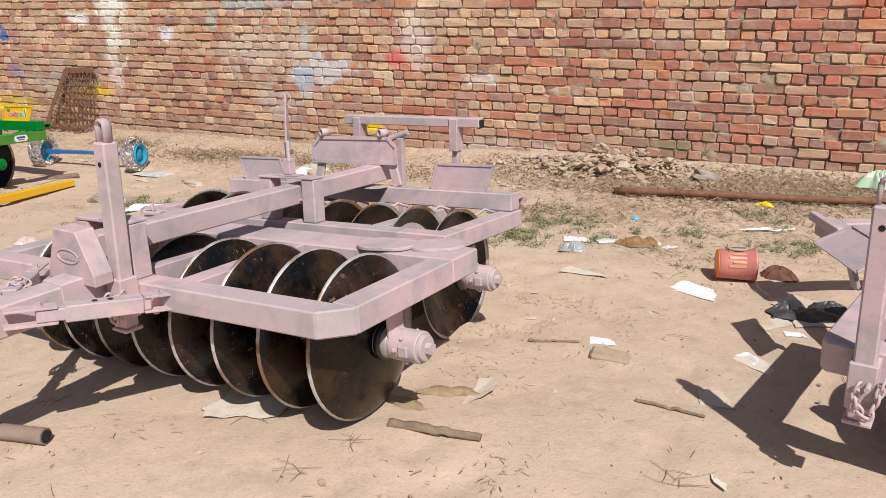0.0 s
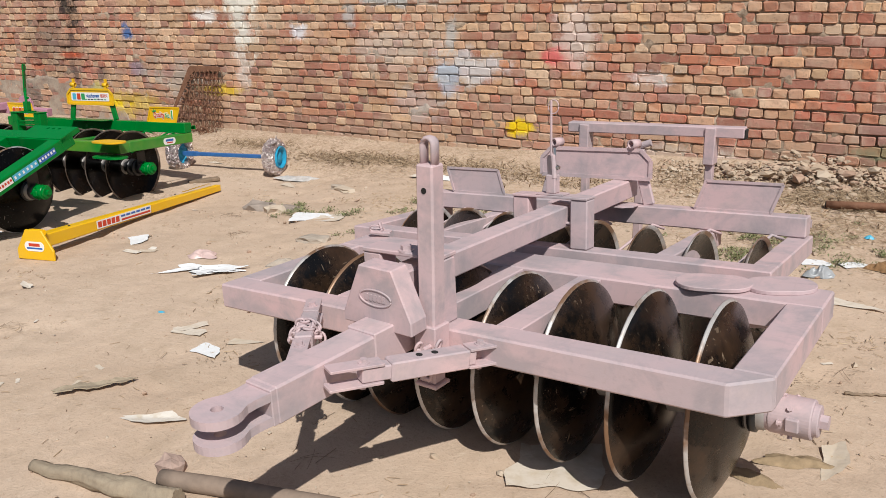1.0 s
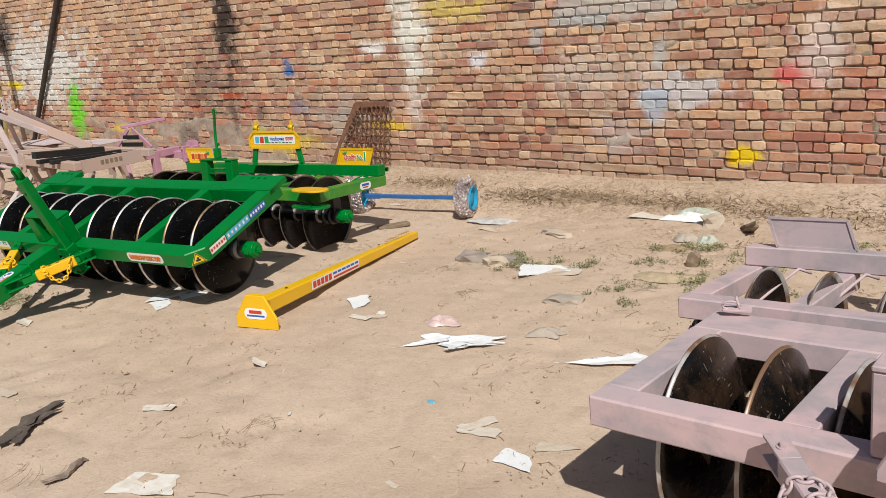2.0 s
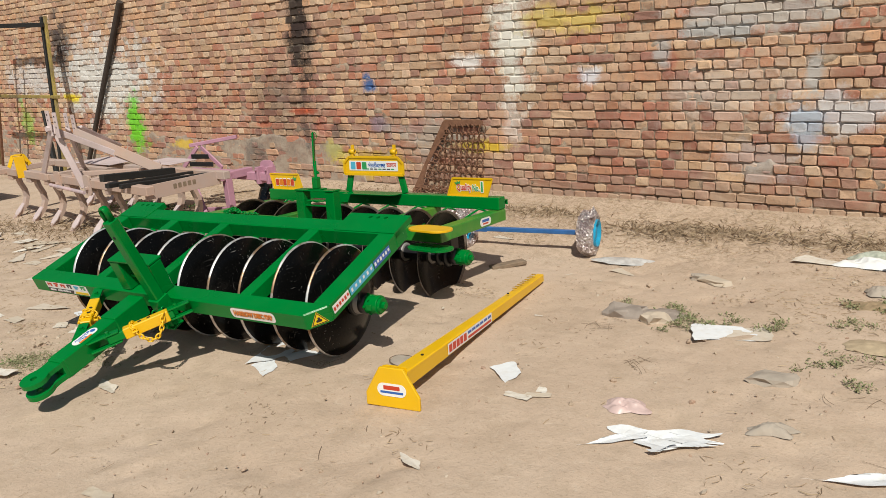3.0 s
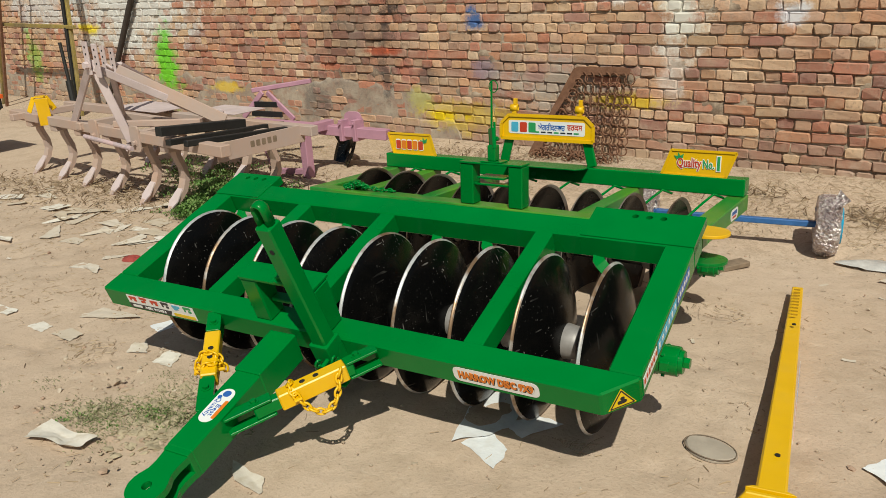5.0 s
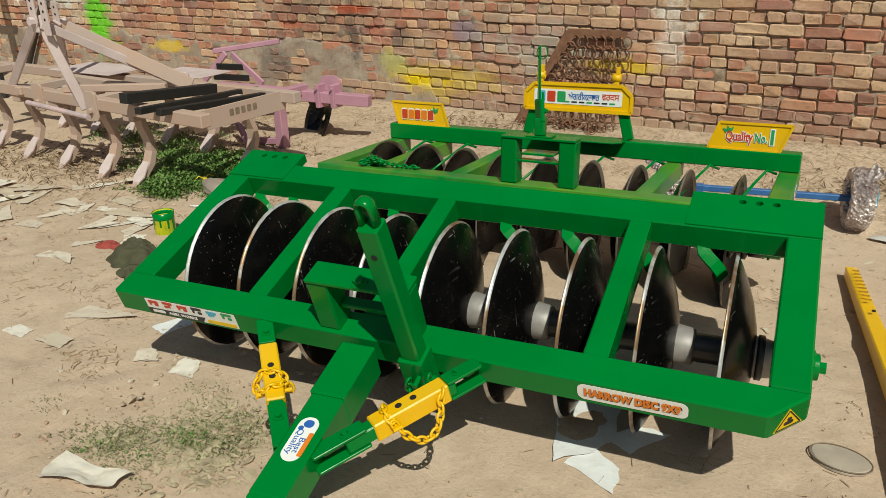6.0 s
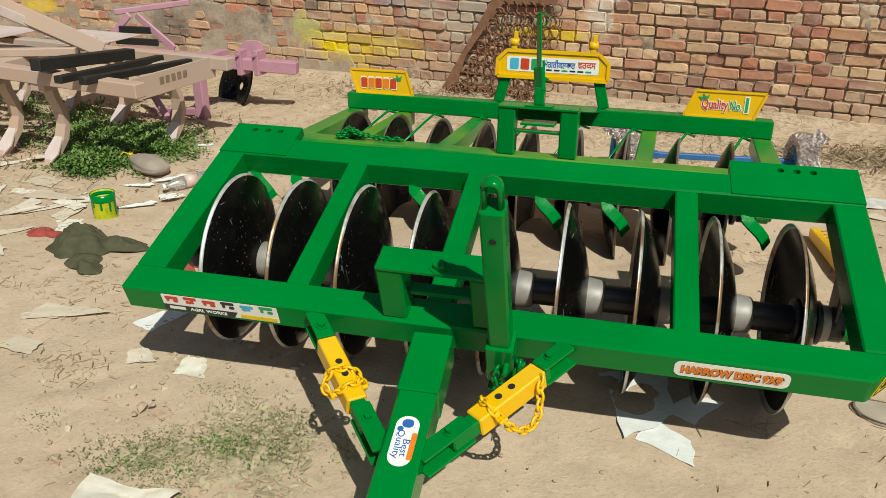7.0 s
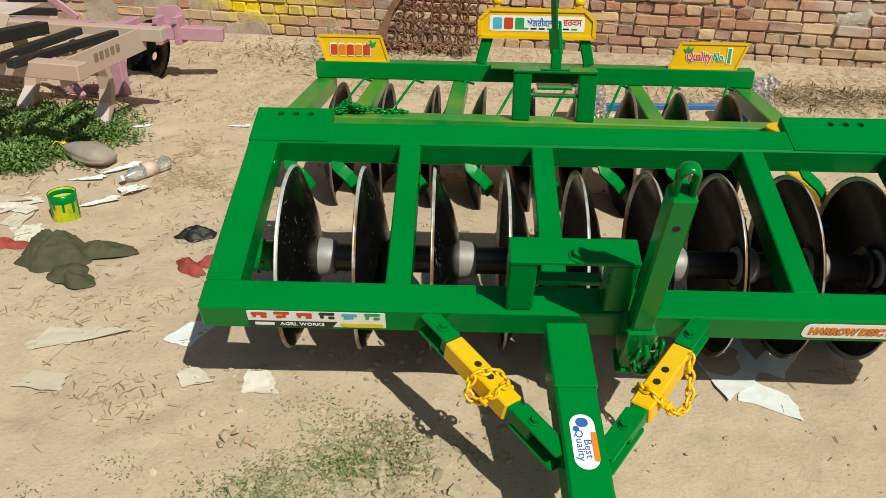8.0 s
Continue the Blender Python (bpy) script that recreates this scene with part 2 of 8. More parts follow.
    c = k.mix(k.math("MULTIPLY", smear, 0.42), c, (0.56, 0.43, 0.33))
    sooty = k.ramp(k.noise(5.0, 5, 0.7, (1.6, 1, 0.7), None, 0.5), [(0.62, 0.0), (0.74, 1.0)])
    c = k.mix(k.math("MULTIPLY", sooty, 0.5), c, (0.12, 0.085, 0.075))
    # dust thrown up by rain near the foot
    foot = k.ramp(k.math("ADD", k.math("MULTIPLY", xs[2], 1.5), k.math("MULTIPLY", k.noise(3.5, 4), 0.8)), [(0.45, 1.0), (0.95, 0.0)])
    c = k.mix(k.math("MULTIPLY", foot, 0.6), c, (0.38, 0.28, 0.20))
    salt = k.ramp(k.noise(1.7, 6, 0.7, None, None, 0.6), [(0.56, 0.0), (0.72, 1.0)])
    c = k.mix(k.math("MULTIPLY", salt, 0.32), c, (0.62, 0.53, 0.46))
    c = k.mix(0.17, c, (0.38, 0.30, 0.26))
    c = wall_paint(k, c, 1.0, tint)
    k.color(c)
    k.bump(k.math("ADD", k.math("ADD", spots, blot), k.math("MULTIPLY", pits, 0.6)), 0.55, 0.011)
    return k.m


def make_mortar():
    k = Mat("mud_mortar", 0.95, 0, 0.1)
    c = k.mix(k.ramp(k.noise(7, 6, 0.7), [(0.35, 0.0), (0.62, 1.0)]), (0.165, 0.118, 0.085), (0.46, 0.365, 0.28))
    k.color(wall_paint(k, c, 0.85))
    k.bump(k.noise(70, 4), 0.7, 0.008)
    return k.m


def make_plaster():
    k = Mat("old_cement_render", 0.9, 0, 0.2)
    c = k.mix(k.ramp(k.noise(2.2, 5, 0.65), [(0.35, 0.0), (0.65, 1.0)]), (0.30, 0.235, 0.185), (0.44, 0.37, 0.30))
    c = k.mix(k.math("MULTIPLY", k.ramp(k.noise(7, 5, 0.7), [(0.5, 0.0), (0.68, 1.0)]), 0.7), c, (0.30, 0.17, 0.13))
    c = k.mix(k.math("MULTIPLY", k.ramp(k.noise(18, 4), [(0.52, 0.0), (0.7, 1.0)]), 0.5), c, (0.20, 0.17, 0.16))
    k.color(wall_paint(k, c))
    k.bump(k.noise(30, 5, 0.7), 0.7, 0.01)
    return k.m


def make_primer():
    """Chalky primer brushed thinly over grey steel: pink where thick, lilac-grey where rubbed."""
    k = Mat("pink_primer", 0.6, 0, 0.35)
    big = k.noise(1.7, 4, 0.6)
    mid = k.noise(5.5, 5, 0.65, None, None, 0.4)
    c = k.mix(k.ramp(big, [(0.36, 0.0), (0.64, 1.0)]), (0.575, 0.41, 0.42), (0.45, 0.37, 0.39))
    c = k.mix(k.math("MULTIPLY", k.ramp(mid, [(0.46, 0.0), (0.64, 1.0)]), 0.7), c, (0.31, 0.285, 0.305))
    along = k.math("MAXIMUM", k.ramp(k.noise(26, 5, 0.7, (0.07, 1, 1.6)), [(0.55, 0.0), (0.75, 1.0)]), k.ramp(k.noise(26, 5, 0.7, (1.6, 0.07, 1.6)), [(0.57, 0.0), (0.77, 1.0)]))
    c = k.mix(k.math("MULTIPLY", along, 0.26), c, (0.26, 0.235, 0.25))
    c = k.mix(k.math("MULTIPLY", k.ramp(k.noise(48, 4), [(0.58, 0.0), (0.74, 1.0)]), 0.3), c, (0.38, 0.30, 0.29))
    c = k.mix(k.math("MULTIPLY", k.ramp(k.noise(9, 4), [(0.56, 0.0), (0.74, 1.0)]), 0.3), c, (0.60, 0.46, 0.44))
    k.color(c)
    k.rough(k.math("MULTIPLY_ADD", mid, 0.3, 0.42))
    k.bump(k.noise(120, 3), 0.12, 0.004)
    return k.m


def disc_flecks(k):
    """Sparse specks of dried soil and a few scratches, thick in some places and missing in others."""
    where = k.ramp(k.noise(5.0, 3), [(0.50, 0.0), (0.68, 1.0)])
    dots = k.ramp(k.noise(88, 1, 0.4), [(0.70, 0.0), (0.735, 1.0)])
    lines = k.math("MAXIMUM", k.ramp(k.noise(42, 1, 0.4, (1, 0.22, 1.7)), [(0.72, 0.0), (0.75, 1.0)]), k.ramp(k.noise(42, 1, 0.4, (1, 1.6, 0.2)), [(0.73, 0.0), (0.76, 1.0)]))
    return k.math("MULTIPLY", k.math("MAXIMUM", dots, lines), k.math("MULTIPLY_ADD", where, 0.75, 0.05))


def make_disc_black():
    k = Mat("black_disc_paint", 0.2, 0, 0.13)
    dust = k.noise(7, 5, 0.65)
    c = k.mix(k.ramp(dust, [(0.5, 0.0), (0.85, 0.4)]), (0.003, 0.003, 0.003), (0.018, 0.015, 0.013))
    c = k.mix(k.math("MULTIPLY", disc_flecks(k), 0.55), c, (0.36, 0.34, 0.32))
    k.color(c)
    k.rough(k.math("ADD", k.math("MULTIPLY", dust, 0.3), 0.08))
    k.bump(k.noise(50, 3), 0.06, 0.003)
    return k.m


def make_disc_brown():
    k = Mat("brown_black_disc_paint", 0.25, 0, 0.32)
    rust = k.noise(6, 6, 0.7)
    c = k.mix(k.ramp(rust, [(0.42, 0.0), (0.66, 1.0)]), (0.005, 0.0045, 0.0045), (0.042, 0.023, 0.013))
    c = k.mix(k.math("MULTIPLY", disc_flecks(k), 0.55), c, (0.40, 0.30, 0.21))
    k.color(c)
    k.rough(k.math("ADD", k.math("MULTIPLY", rust, 0.35), 0.1))
    k.bump(k.noise(60, 3), 0.1, 0.003)
    return k.m


def make_rim(name, a, b, metal):
    k = Mat(name, 0.4, metal, 0.5)
    c = k.mix(k.ramp(k.noise(4.2, 4, 0.6), [(0.43, 0.0), (0.55, 1.0)]), a, b)
    c = k.mix(k.math("MULTIPLY", k.ramp(k.noise(30, 4), [(0.5, 0.0), (0.7, 1.0)]), 0.4), c, a)
    k.color(c)
    k.bump(k.noise(180, 2), 0.15, 0.002)
    return k.m


def make_rust():
    k = Mat("rusty_steel", 0.8, 0.1, 0.3)
    c = k.mix(k.ramp(k.noise(14, 6, 0.7), [(0.3, 0.0), (0.7, 1.0)]), (0.12, 0.055, 0.032), (0.25, 0.13, 0.08))
    k.color(c)
    k.bump(k.noise(80, 4), 0.5, 0.004)
    return k.m


def make_leaf(name, low, mid, high):
    k = Mat(name, 0.6, 0, 0.3)
    k.color(k.ramp(k.island(), [(0.0, low), (0.5, mid), (1.0, high)]))
    return k.m


def make_straw():
    k = Mat("dry_stalk", 0.85, 0, 0.2)
    c = k.ramp(k.island(), [(0.0, (0.25, 0.175, 0.11)), (0.35, (0.40, 0.30, 0.195)), (0.7, (0.31, 0.225, 0.15)), (1.0, (0.50, 0.40, 0.275))])
    k.color(c)
    return k.m


def make_paper(name, share):
    k = Mat(name, 0.85, 0, 0.2)
    oi = k.node("ShaderNodeObjectInfo")
    c = k.ramp(oi.outputs["Random"], [(0.0, (0.63, 0.57, 0.50)), (0.3, (0.54, 0.46, 0.37)), (0.5, (0.70, 0.66, 0.60)), (0.75, (0.50, 0.42, 0.33)), (1.0, (0.60, 0.53, 0.45))])
    c = k.mix(share, (0.71, 0.72, 0.735), c)
    c = k.mix(k.math("MULTIPLY", k.ramp(k.noise(22, 5), [(0.48, 0.0), (0.7, 1.0)]), 0.2 + 0.4 * share), c, (0.48, 0.39, 0.28))
    k.color(c)
    k.bump(k.noise(40, 3), 0.4, 0.006)
    return k.m


def make_rubble():
    k = Mat("broken_masonry", 0.92, 0, 0.2)
    c = k.ramp(k.island(), [(0.0, (0.36, 0.28, 0.21)), (0.3, (0.46, 0.37, 0.29)), (0.5, (0.38, 0.25, 0.19)), (0.7, (0.44, 0.36, 0.28)), (1.0, (0.52, 0.45, 0.37))])
    c = k.mix(k.math("MULTIPLY", k.noise(20, 5), 0.5), c, (0.38, 0.28, 0.19))
    k.color(c)
    k.bump(k.noise(45, 5), 0.5, 0.008)
    return k.m


def make_foil():
    k = Mat("crinkled_foil_wrap", 0.3, 0.75, 0.5)
    cell = k.node("ShaderNodeTexVoronoi", feature="F1")
    cell.inputs["Scale"].default_value = 42
    k.link(k.pos(), cell.inputs["Vector"])
    big = k.noise(26, 4, 0.6, None, None, 1.5)
    k.color(k.mix(k.ramp(big, [(0.42, 0.0), (0.6, 1.0)]), (0.50, 0.41, 0.41), (0.80, 0.74, 0.73)))
    k.bump(k.math("ADD", cell.outputs["Distance"], k.math("MULTIPLY", big, 1.2)), 1.0, 0.03)
    return k.m


SAND = make_sand()
BRICK_ONE = make_brick("fired_brick", "object")
BRICK_MANY = make_brick("fired_brick_field", "island")
MORTAR = make_mortar()
PLASTER = make_plaster()
PRIMER = make_primer()
GREEN = painted("green_gloss_paint", (0.0, 0.178, 0.027), (0.0, 0.155, 0.022), 0.22, 0.66, 0.27, dust_amount=0.008)
GREEN_DUSTY = painted("green_paint_overspray", (0.004, 0.20, 0.028), (0.10, 0.27, 0.02), 0.3, 0.6, 0.5, dust_amount=0.1)
YELLOW = painted("yellow_gloss_paint", (0.78, 0.46, 0.004), (0.70, 0.40, 0.004), 0.35, 0.62, 0.5, dust_amount=0.07)
# darker copy of the yellow paint for the shade in shallow slots
YELLOW_SHADE = plain("shaded_yellow_slot", (0.40, 0.22, 0.004), 0.6, 0, 0.2)
DISC_BLACK = make_disc_black()
DISC_BROWN = make_disc_brown()
RIM_BARE = make_rim("ground_steel_edge", (0.26, 0.165, 0.10), (0.66, 0.66, 0.66), 0.55)
RIM_RUST = make_rim("browned_steel_edge", (0.21, 0.12, 0.07), (0.48, 0.46, 0.45), 0.3)
# browned edge, darkened further for the shade round the rear gang
RIM_SHADED = make_rim("shaded_brown_steel_edge", (0.10, 0.065, 0.045), (0.20, 0.17, 0.15), 0.2)
SPOOL = plain("cast_grey_spool", (0.33, 0.31, 0.30), 0.55, 0.3, 0.2)
AXLE_BLACK = plain("black_axle_tube", (0.016, 0.017, 0.02), 0.4, 0, 0.3)
STEEL = plain("bright_steel", (0.62, 0.62, 0.62), 0.3, 1.0, 0.1)
RUST = make_rust()
BLACK = plain("black_paint", (0.012, 0.012, 0.012), 0.6, 0, 0.3)
# near-black that stands for the shade inside holes and open tube ends
DARK = plain("hole_shade", (0.01, 0.01, 0.01), 0.9, 0, 0.1)
WHITE = plain("white_sticker", (0.78, 0.78, 0.77), 0.35, 0, 0.04, 20, 0.5, 0.02)
INK_RED = plain("red_ink", (0.55, 0.05, 0.02), 0.4, 0, 0.1)
INK_ORANGE = plain("orange_ink", (0.72, 0.20, 0.02), 0.4, 0, 0.1)
INK_BLUE = plain("blue_ink", (0.03, 0.12, 0.42), 0.4, 0, 0.1)
INK_CYAN = plain("cyan_ink", (0.08, 0.42, 0.62), 0.4, 0, 0.1)
INK_GREEN = plain("green_ink", (0.03, 0.32, 0.10), 0.4, 0, 0.1)
INK_BLACK = plain("black_ink", (0.02, 0.02, 0.025), 0.4, 0, 0.1)
INK_YELLOW = plain("yellow_ink", (0.80, 0.55, 0.01), 0.4, 0, 0.1)
BLUE_PAINT = plain("blue_axle_paint", (0.03, 0.13, 0.36), 0.45, 0, 0.2)
CYAN_PAINT = plain("cyan_wheel_paint", (0.02, 0.34, 0.58), 0.35, 0, 0.2)
FOIL = make_foil()
LEAF = make_leaf("weed_leaf", (0.05, 0.11, 0.02), (0.10, 0.19, 0.04), (0.20, 0.27, 0.09))
LEAF_DULL = make_leaf("dusty_weed_leaf", (0.13, 0.15, 0.06), (0.20, 0.21, 0.10), (0.29, 0.28, 0.15))
STRAW = make_straw()
PAPER = make_paper("waste_paper", 1.0)
PAPER_WHITE = make_paper("clean_waste_paper", 0.0)
RUBBLE = make_rubble()
WOOD = plain("weathered_wood", (0.25, 0.185, 0.13), 0.85, 0, 0.3, 25, 0.3, 0.6)
# dark colour of the rod that stands for a shadow streak on the wall
STREAK_DARK = plain("dark_streak", (0.06, 0.048, 0.042), 0.8, 0, 0.3, 20, 0.3, 0.5)
OLIVE = painted("runny_paint_tin", (0.55, 0.50, 0.01), (0.06, 0.20, 0.01), 0.4, 0.5, 0.5, dust_amount=0.0)
SACKING = plain("dusty_grey_sack", (0.34, 0.285, 0.245), 0.7, 0, 0.25, 14, 0.3, 0.4)
CLOD = plain("grey_green_mud", (0.44, 0.365, 0.255), 0.95, 0, 0.25, 18, 0.1, 0.6)
PIPE_TAN = plain("dusty_pipe", (0.27, 0.205, 0.16), 0.8, 0, 0.25, 16, 0.3, 0.5)
LOG_GREY = painted("weathered_log", (0.36, 0.30, 0.22), (0.22, 0.175, 0.13), 0.85, 0.45, 0.2, dust_amount=0.5, bump=0.5)
BRUSH = make_leaf("dead_brown_leaf", (0.13, 0.085, 0.05), (0.24, 0.165, 0.10), (0.36, 0.27, 0.175))
BARK_GREY = plain("grey_bark", (0.13, 0.105, 0.088), 0.9, 0, 0.35, 30, 0.2, 0.6)
CRUMB = plain("leaf_crumbs", (0.37, 0.28, 0.20), 0.9, 0, 0.3, 60, 0.2, 0.2)
PINK_PLASTIC = plain("faded_pink_plastic", (0.56, 0.20, 0.17), 0.45, 0, 0.2, 9)
PAIL_PRINT = plain("faded_pail_print", (0.60, 0.30, 0.19), 0.5, 0, 0.2, 9)
RAG_BROWN = plain("brown_rag", (0.16, 0.075, 0.055), 0.95, 0, 0.3, 20, 0.2, 0.6)
RAG_OLIVE = plain("olive_cloth", (0.085, 0.082, 0.05), 0.95, 0, 0.3, 20, 0.2, 0.6)
POLY_PINK = plain("pale_pink_polythene", (0.62, 0.46, 0.43), 0.4, 0, 0.15, 9)
POLY_DARK = plain("dusty_dark_polythene", (0.07, 0.068, 0.07), 0.45, 0, 0.6, 16, 0.5, 0.5)
POLY_GREY = plain("grey_polythene", (0.34, 0.36, 0.38), 0.4, 0, 0.25, 12, 0.5, 0.3)
POLY_PALE = plain("milky_green_polythene", (0.50, 0.53, 0.44), 0.4, 0, 0.3, 30, 0.5, 1.0)
POLY_GREEN = plain("pale_green_polythene", (0.42, 0.55, 0.40), 0.4, 0, 0.3, 9)
RAG_RED = plain("red_cloth", (0.34, 0.07, 0.06), 0.95, 0, 0.3, 20, 0.2, 0.6)
TAN_CLOTH = plain("tan_sacking", (0.34, 0.25, 0.155), 0.95, 0, 0.3, 30, 0.2, 0.6)
SACK_PALE = plain("pale_sacking", (0.47, 0.37, 0.25), 0.95, 0, 0.25, 25, 0.2, 0.6)
SACK_BROWN = plain("orange_brown_sacking", (0.29, 0.17, 0.085), 0.95, 0, 0.35, 30, 0.2, 0.6)
POLY_SILVER = plain("dull_silver_plastic", (0.60, 0.58, 0.56), 0.35, 0.1, 0.3, 20, 0.5, 0.5)
STONE_SANDY = plain("sandy_brick", (0.40, 0.31, 0.22), 0.9, 0, 0.2, 22, 0.2, 0.6)
STONE = plain("dusty_stone", (0.42, 0.36, 0.30), 0.85, 0, 0.2, 12, 0.3, 0.5)
VIOLET = plain("violet_primer", (0.46, 0.24, 0.32), 0.6, 0, 0.15, 8)
PEACH = painted("dusty_tan_primer", (0.46, 0.315, 0.25), (0.42, 0.335, 0.305), 0.7, 0.5, 0.3, dust_amount=0.25)
MAST_PINK = painted("pale_lilac_primer", (0.60, 0.50, 0.505), (0.47, 0.38, 0.38), 0.65, 0.55, 0.3, dust_amount=0.3)
BROKEN_BRICK = plain("broken_brick", (0.44, 0.32, 0.27), 0.92, 0, 0.35, 24, 0.2, 0.7)
WIRE_BROWN = plain("brown_wire_rim", (0.19, 0.14, 0.10), 0.7, 0, 0.3)
ORANGE = plain("orange_rim_paint", (0.72, 0.11, 0.015), 0.5, 0, 0.1)


# ---------------------------------------------------------------- mesh kit
def part(name, bm, material, parent=None, label="", m=None, smooth=False):
    """Links a bmesh as one mesh object under a thing or a part."""
    me = bpy.data.meshes.new(name)
    bm.to_mesh(me)
    bm.free()
    for mt in material if isinstance(material, (list, tuple)) else [material]:
        me.materials.append(mt)
    if smooth:
        me.shade_smooth()
    return mesh_part(name, me, parent, label, m)


def mesh_part(name, me, parent=None, label="", m=None):
    ob = new(name, me)
    if m is not None:
        ob.matrix_basis = m
    if parent is not None:
        ob.parent = parent
    if label:
        ob["label"] = label
    return ob


def thing(name, label, category, m=None, group="", kind=""):
    ob = new(name)
    ob.empty_display_size = 0.1
    if m is not None:
        ob.matrix_basis = m
    return tagged(ob, label, category, group, kind)


def bevelled(bm, width=0.004, segments=1, angle=0.5):
    es = [e for e in bm.edges if len(e.link_faces) == 2 and e.calc_face_angle(0) > angle]
    bmesh.ops.bevel(bm, geom=es, offset=width, segments=segments, affect="EDGES", clamp_overlap=True)
    return bm


def prism(points, z0, z1, bevel=0.004, bm=None):
    """A flat outline drawn out from z0 to z1."""
    own = bm is None
    bm = bm or bmesh.new()
    lo = [bm.verts.new((x, y, z0)) for x, y in points]
    hi = [bm.verts.new((x, y, z1)) for x, y in points]
    n = len(points)
    bm.faces.new(hi)
    bm.faces.new(lo[::-1])
    for i in range(n):
        bm.faces.new((lo[i], lo[(i + 1) % n], hi[(i + 1) % n], hi[i]))
    if own:
        bmesh.ops.recalc_face_normals(bm, faces=bm.faces)
        if bevel:
            bevelled(bm, bevel)
    return bm


def box(x0, x1, y0, y1, z0, z1, bevel=0.005):
    return prism([(x0, y0), (x1, y0), (x1, y1), (x0, y1)], z0, z1, bevel)


def frame_to(p, q, up=(0, 0, 1)):
    """A pose whose y runs from p to q and whose z leans to up."""
    p, q, up = Vector(p), Vector(q), Vector(up)
    y = (q - p).normalized()
    x = y.cross(up)
    x = x.normalized() if x.length > 1e-6 else Vector((1, 0, 0))
    z = x.cross(y)
    return Matrix.Translation(p) @ Matrix((x, y, z)).transposed().to_4x4()


def moved(bm, m):
    bmesh.ops.transform(bm, matrix=m, verts=bm.verts)
    return bm


def bar(p, q, w, h, up=(0, 0, 1), bevel=0.005):
    """A square tube from p to q."""
    length = (Vector(q) - Vector(p)).length
    return moved(box(-w / 2, w / 2, 0, length, -h / 2, h / 2, bevel), frame_to(p, q, up))


def rod(p, q, r, n=12, r2=None, bm=None):
    own = bm or bmesh.new()
    length = (Vector(q) - Vector(p)).length
    g = bmesh.ops.create_cone(own, cap_ends=True, segments=n, radius1=r, radius2=r if r2 is None else r2, depth=length,
                              matrix=frame_to(p, q) @ pose(0, length / 2, 0, -90))
    return own


def merge(*bms):
    """Several bmeshes as one."""
    out = bmesh.new()
    for b in bms:
        me = bpy.data.meshes.new("tmp")
        b.to_mesh(me)
        b.free()
        out.from_mesh(me)
        bpy.data.meshes.remove(me)
    return out


def lathe(profile, n=32, closed=False, mats=None):
    """Turns (radius, x) pairs round the x axis."""
    bm = bmesh.new()
    rings = []
    for r, x in profile:
        rings.append([bm.verts.new((x, r * math.cos(2 * math.pi * i / n), r * math.sin(2 * math.pi * i / n))) for i in range(n)])
    pairs = list(zip(rings, rings[1:]))
    if closed:
        pairs.append((rings[-1], rings[0]))
    for j, (a, b) in enumerate(pairs):
        for i in range(n):
            f = bm.faces.new((a[i], a[(i + 1) % n], b[(i + 1) % n], b[i]))
            f.smooth = True
            if mats:
                f.material_index = mats[j]
    if not closed:
        bm.faces.new(rings[0])
        bm.faces.new(rings[-1][::-1])
    bmesh.ops.recalc_face_normals(bm, faces=bm.faces)
    return bm


def tube_along(points, r, n=8, bm=None):
    """A round wire through points."""
    bm = bm or bmesh.new()
    pts = [Vector(p) for p in points]
    rings = []
    for i, p in enumerate(pts):
        d = (pts[min(i + 1, len(pts) - 1)] - pts[max(i - 1, 0)]).normalized()
        a = d.cross(Vector((0.31, 0.17, 0.93))).normalized()
        b = d.cross(a)
        rings.append([bm.verts.new(p + (a * math.cos(2 * math.pi * k / n) + b * math.sin(2 * math.pi * k / n)) * r) for k in range(n)])
    for a, b in zip(rings, rings[1:]):
        for k in range(n):
            bm.faces.new((a[k], a[(k + 1) % n], b[(k + 1) % n], b[k])).smooth = True
    bm.faces.new(rings[0][::-1])
    bm.faces.new(rings[-1])
    return bm


